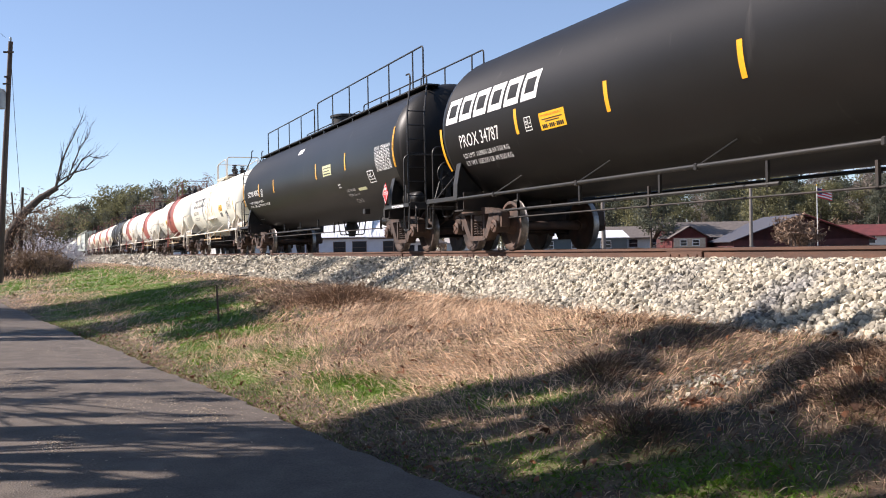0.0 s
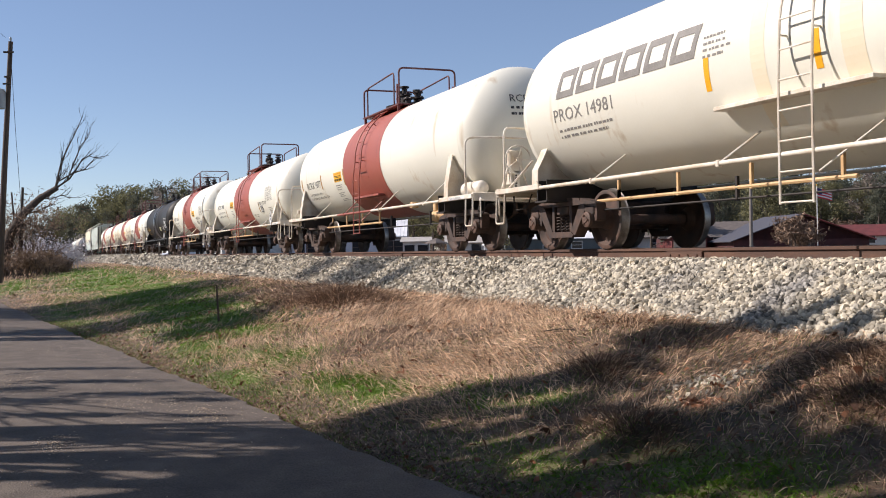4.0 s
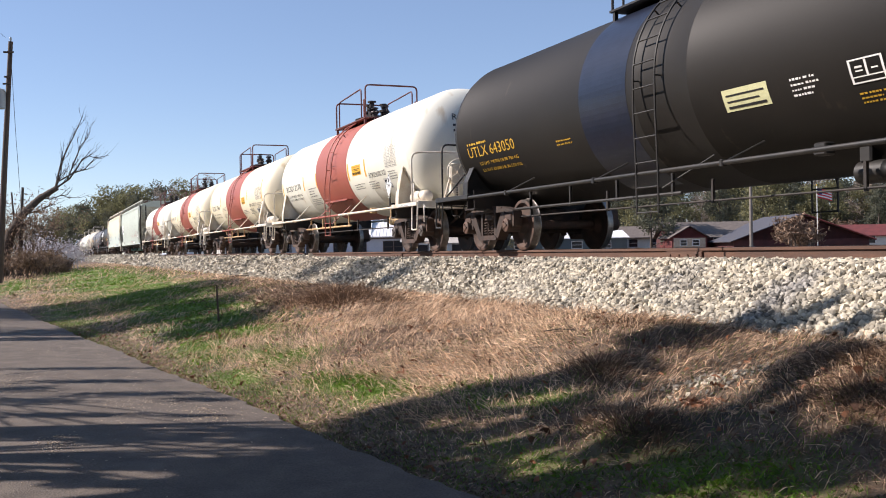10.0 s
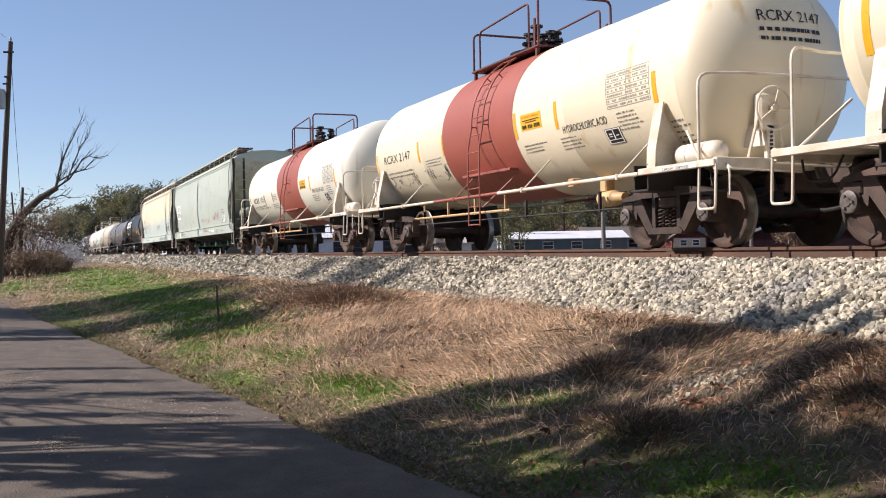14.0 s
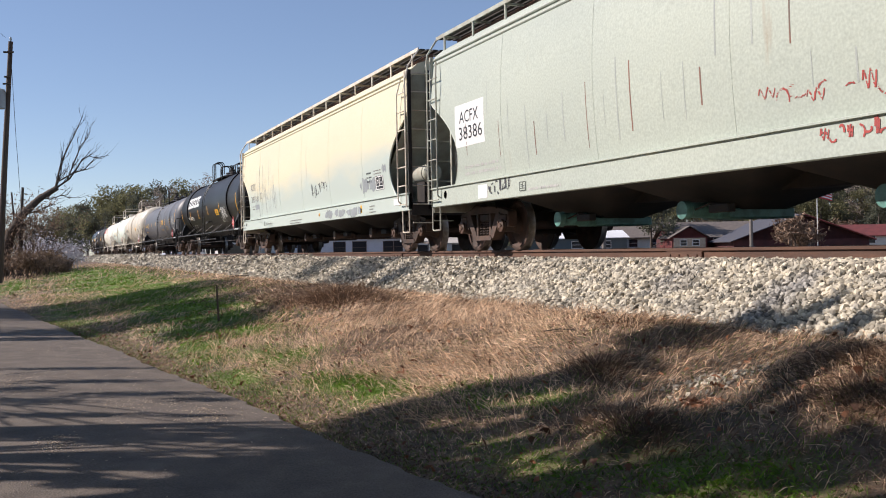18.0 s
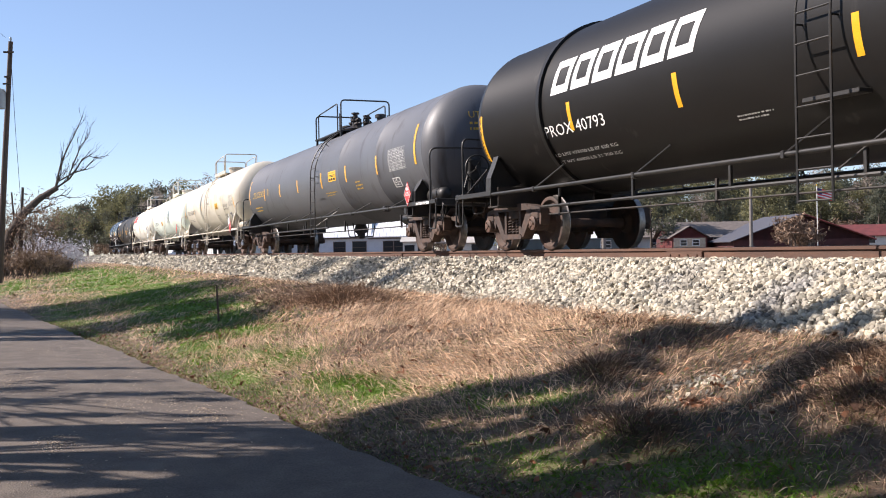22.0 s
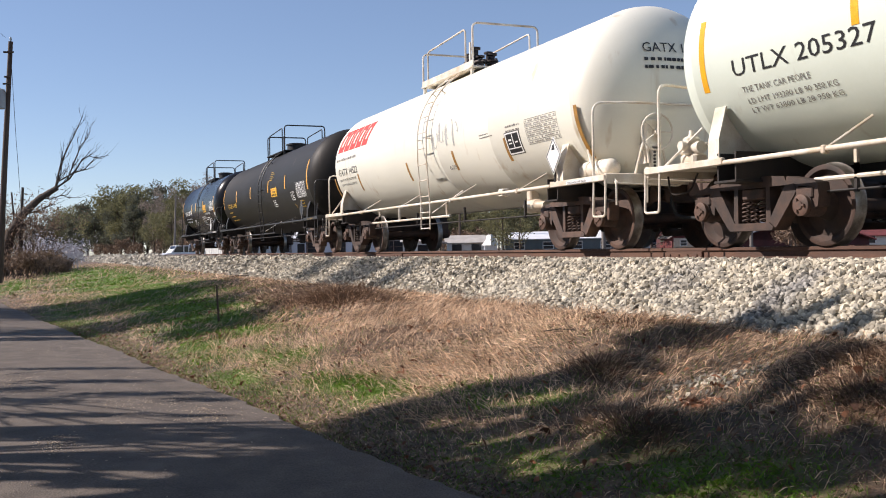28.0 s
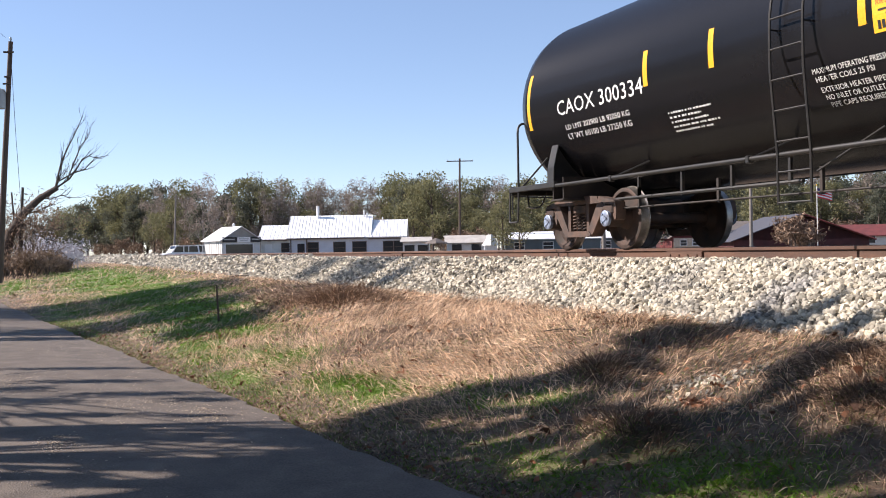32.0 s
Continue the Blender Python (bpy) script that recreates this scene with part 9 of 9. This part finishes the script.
# unseen trees on the near side of the road, beside and behind the camera; they shade the road and the bank
def roadside_tree(label, x, y, r, boughs, thick, leaf_size, wide, seed):
    """A trunk, a limb to each bough, and a flat spray of twigs and leaves about it: (x, y, z, half length, half width)."""
    rnd, rg = random.Random(seed), np.random.default_rng(seed)
    t = new("tree")
    tagged(t, label, "tree")
    t.matrix_basis = pose(x, y, 0.1)
    low = min(b[2] for b in boughs)
    fork = Vector((0.15 * (sum(b[0] for b in boughs) / len(boughs) - x), 0.15 * (sum(b[1] for b in boughs) / len(boughs) - y), 0.62 * low))
    wood = Shape().tube([(0, 0, -0.3), (0.1 * r, 0, 0.2), (0.3 * fork.x, 0.3 * fork.y, 0.5 * fork.z), tuple(fork)], 1.25 * r, 10, 0, 0.8 * r)
    v_all, n_all = [], 0
    for bx_, by_, bz, long_, across in boughs:
        end = Vector((bx_ - x, by_ - y, bz - 0.1))
        mid_ = fork.lerp(end, 0.5) + Vector((rnd.uniform(-0.3, 0.3), rnd.uniform(-0.3, 0.3), 0.12 * (end - fork).length))
        wood.tube([fork, fork.lerp(mid_, 0.55) + Vector((0, 0, 0.1)), mid_, mid_.lerp(end, 0.6), end], 0.4 * r, 6, 0, 0.012)
        u, w = Vector((*AXIS, 0)), Vector((*SIDE, 0))
        for k in range(6):
            tip = end + u * rnd.uniform(-1, 1) * long_ + w * rnd.uniform(-1, 1) * across + Vector((0, 0, rnd.uniform(-0.1, 0.25)))
            wood.tube([mid_.lerp(end, rnd.uniform(0.7, 1.0)), end.lerp(tip, 0.5) + Vector((0, 0, 0.06)), tip], 0.014, 4, 0, 0.005)
        a, c = wide * long_, wide * across
        n_ = int(thick * math.pi * a * c / (0.5 * leaf_size ** 2)) + 20
        q = np.clip(rg.normal(size=(n_, 3)), -1.7, 1.7) * 0.62
        axes = np.array([[AXIS[0] * a, AXIS[1] * a, 0], [SIDE[0] * c, SIDE[1] * c, 0], [0, 0, 0.3 * min(a, c) + 0.08]])
        v, f = leaves([(0, 0, 0)], n_, 0.0, leaf_size, seed + int(97 * abs(bx_)))
        v_all.append(v + np.repeat(q @ axes + np.array(end), 4, 0))
        n_all += n_
    part("trunk", wood, BARK, t)
    part("crown", bulk("crown", np.concatenate(v_all), 4 * np.arange(n_all)[:, None] + np.arange(4), LEAF_NEAR), None, t)
    return t


# boughs placed sunward of the shadows they cast on road and bank
LOW_BOUGHS = [(-10.49, -3.94, 5.21, 0.28, 0.35), (-10.00, -4.40, 5.75, 0.66, 0.32), (-9.44, -3.91, 4.97, 0.22, 0.42), (-9.51, -4.90, 5.50, 0.15, 0.44),
              (-9.59, -4.47, 4.74, 0.14, 0.46), (-9.98, -4.86, 4.47, 0.08, 0.36), (-9.62, -5.47, 4.78, 0.08, 0.29), (-9.12, -4.82, 4.78, 0.08, 0.42),
              (-8.86, -4.74, 5.18, 0.13, 0.43), (-8.60, -4.00, 4.98, 0.26, 0.37), (-8.89, -4.45, 5.76, 0.31, 0.34), (-8.54, -4.15, 5.75, 0.10, 0.26),
              (-10.95, -3.29, 5.30, 0.23, 0.29), (-10.68, -3.89, 5.63, 0.22, 0.22), (-9.07, -3.95, 5.33, 0.23, 0.25), (-9.09, -3.96, 5.57, 0.32, 0.22)]
LEANING_BOUGHS = [(-11.16, -3.85, 6.24, 0.28, 0.33), (-11.42, -3.87, 6.74, 0.23, 0.34), (-11.29, -3.55, 6.84, 0.26, 0.34), (-11.07, -3.56, 7.18, 0.18, 0.23),
                  (-11.63, -3.72, 7.83, 0.44, 0.22), (-11.89, -2.95, 7.75, 0.39, 0.23), (-12.05, -2.99, 8.15, 0.38, 0.21), (-10.87, -4.93, 6.75, 0.16, 0.26),
                  (-10.70, -4.72, 7.18, 0.13, 0.34), (-10.35, -4.43, 7.28, 0.18, 0.24), (-10.81, -3.90, 7.44, 0.16, 0.22), (-9.13, -4.53, 6.64, 0.10, 0.38),
                  (-10.20, -4.32, 6.05, 0.12, 0.20), (-10.65, -4.88, 6.95, 0.13, 0.29), (-9.93, -4.52, 6.83, 0.11, 0.27), (-9.95, -4.26, 6.18, 0.09, 0.20),
                  (-9.34, -4.96, 6.70, 0.08, 0.28)]
BROAD_BOUGHS = [(-12.05, -2.79, 8.51, 0.21, 0.32), (-11.61, -2.68, 8.59, 0.10, 0.25), (-11.15, -3.09, 9.00, 0.10, 0.24), (-11.29, -2.06, 8.42, 0.07, 0.20),
                (-9.56, -3.77, 7.83, 0.18, 0.19), (-9.93, -3.42, 8.04, 0.45, 0.22), (-9.89, -2.84, 7.98, 0.57, 0.21), (-9.49, -4.15, 7.43, 0.20, 0.40),
                (-9.53, -4.54, 7.31, 0.10, 0.29), (-8.93, -4.28, 7.42, 0.22, 0.34), (-8.68, -4.16, 6.86, 0.23, 0.43), (-8.52, -4.66, 7.69, 0.20, 0.33),
                (-8.82, -4.55, 6.75, 0.13, 0.36), (-9.13, -3.98, 7.69, 0.09, 0.21), (-8.93, -4.18, 8.19, 0.11, 0.13), (-8.24, -3.88, 7.40, 0.16, 0.15)]
SLENDER_BOUGHS = [(-10.72, -4.80, 4.79, 0.14, 0.35), (-11.87, -4.61, 4.26, 0.13, 0.60), (-10.74, -4.53, 4.99, 0.09, 0.26), (-10.73, -3.76, 4.62, 0.13, 0.41),
                  (-12.79, -4.67, 4.06, 0.22, 0.44), (-12.82, -3.56, 3.98, 0.16, 0.63), (-12.32, -3.33, 4.20, 0.15, 0.33), (-15.49, -3.90, 3.84, 0.12, 0.93),
                  (-14.21, -4.12, 4.14, 0.15, 0.70), (-13.74, -4.62, 3.87, 0.23, 0.36), (-10.98, -4.44, 4.39, 0.08, 0.27), (-11.46, -3.83, 4.42, 0.07, 0.30),
                  (-10.47, -4.36, 3.80, 0.09, 0.31)]
LAYERED_BOUGHS = [(-31.58, -6.44, 5.61, 1.67, 1.05), (-29.44, -5.82, 6.33, 1.62, 1.26), (-24.97, -5.87, 7.08, 0.59, 1.15), (-23.49, -6.87, 6.21, 0.55, 0.95),
                  (-22.06, -7.17, 6.23, 0.23, 0.58), (-31.79, -4.01, 6.81, 2.20, 1.25), (-31.12, -4.93, 6.61, 1.70, 0.90), (-25.77, -5.31, 7.49, 1.85, 0.84),
                  (-21.98, -4.81, 7.19, 0.60, 0.61), (-20.98, -5.53, 7.36, 0.64, 0.57)]
HIGH_BOUGHS = [(-28.44, -6.27, 12.22, 0.49, 0.78), (-31.52, -5.76, 11.88, 0.45, 0.66), (-25.16, -6.00, 11.97, 0.27, 0.51), (-26.87, -5.31, 11.61, 0.26, 0.50)]
roadside_tree("roadside tree with low spreading boughs and dense foliage", -10.0, -5.2, 0.11, LOW_BOUGHS, 4.8, 0.050, 1.25, 61)
roadside_tree("roadside tree with a leaning crown over the road", -11.5, -5.6, 0.12, LEANING_BOUGHS, 3.6, 0.050, 1.05, 62)
roadside_tree("broad roadside tree with dense winter foliage", -8.4, -6.0, 0.15, BROAD_BOUGHS, 4.2, 0.050, 1.20, 63)
roadside_tree("slender roadside tree with thin winter foliage", -14.0, -5.5, 0.08, SLENDER_BOUGHS, 1.5, 0.045, 1.00, 64)
roadside_tree("large roadside tree with layered boughs", -27.0, -8.2, 0.17, LAYERED_BOUGHS, 2.8, 0.120, 1.30, 65)
roadside_tree("tall roadside tree with a high sparse crown", -29.5, -9.0, 0.20, HIGH_BOUGHS, 1.0, 0.070, 1.90, 66)
CROSSING_BOUGHS = [(-10.78, -4.35, 7.29, 0.13, 0.26), (-10.36, -4.23, 7.32, 0.12, 0.21), (-10.28, -4.90, 7.01, 0.09, 0.24), (-9.30, -4.12, 6.64, 0.06, 0.25),
                   (-9.88, -4.25, 7.40, 0.24, 0.19), (-10.82, -4.19, 6.70, 0.10, 0.22)]
roadside_tree("young roadside tree leaning over the verge", -10.6, -6.6, 0.09, CROSSING_BOUGHS, 3.4, 0.050, 1.10, 68)
# unseen broad tree that shades the camera, added to cut sky light
rs_ = random.Random(77)
SPREADING_BOUGHS = []
while len(SPREADING_BOUGHS) < 46:
    ahead, across = rs_.uniform(-6.5, 6.6), rs_.uniform(-10.5, 1.5)
    SPREADING_BOUGHS.append((*grid(across, ahead), rs_.uniform(6.2, 9.6), rs_.uniform(0.7, 1.1), rs_.uniform(0.9, 1.5)))
roadside_tree("great spreading evergreen tree, unseen, added over the road to block sky light", 2.6, -6.4, 0.34, SPREADING_BOUGHS, 2.1, 0.12, 1.15, 78)
# unseen belt of woods farther back, near side, added to block low sky
for i in range(13):
    name = rw.choice(["olive", "olive_b", "pine_b"])
    c = copy_thing(kinds[name], pose(-46 + 6 * i + rw.uniform(-1, 1), -21 + rw.uniform(-2, 2), 0.1, 0, 0, rw.uniform(0, 360)))
    c.scale = (10.5 / heights[name],) * 3


# ---- motion: the train rolls by, gathering a little speed ----
def run(t):
    return 9.7527 * t + 0.011952 * t * t


def motions():
    times = [0.5 * i for i in range(65)]
    for car, middle in TRAIN:
        walk(car, [(t, pose(middle + run(t), LINE_Y, RAIL_Z)) for t in times])
    # wheels turn by the way rolled; the rim is 0.457 m from the axle
    total, rows = run(32.0), []
    count = int(total / 0.457 / radians(80)) + 1
    marks_ = [32.0 * i / count for i in range(count + 1)]
    turns = [(t, math.degrees(run(t) / 0.457) % 360) for t in marks_]
    for k in (-0.889, 0.889):
        shared = [w for w, x in SPINNING if x == k]
        walk(shared[0], [(t, pose(k, 0, 0.457, 0, a, 0)) for t, a in turns])
        for w in shared[1:]:
            w.rotation_mode = "QUATERNION"
            w.animation_data_create()
            w.animation_data.action = shared[0].animation_data.action
            w.animation_data.action_slot = shared[0].animation_data.action_slot


motions()
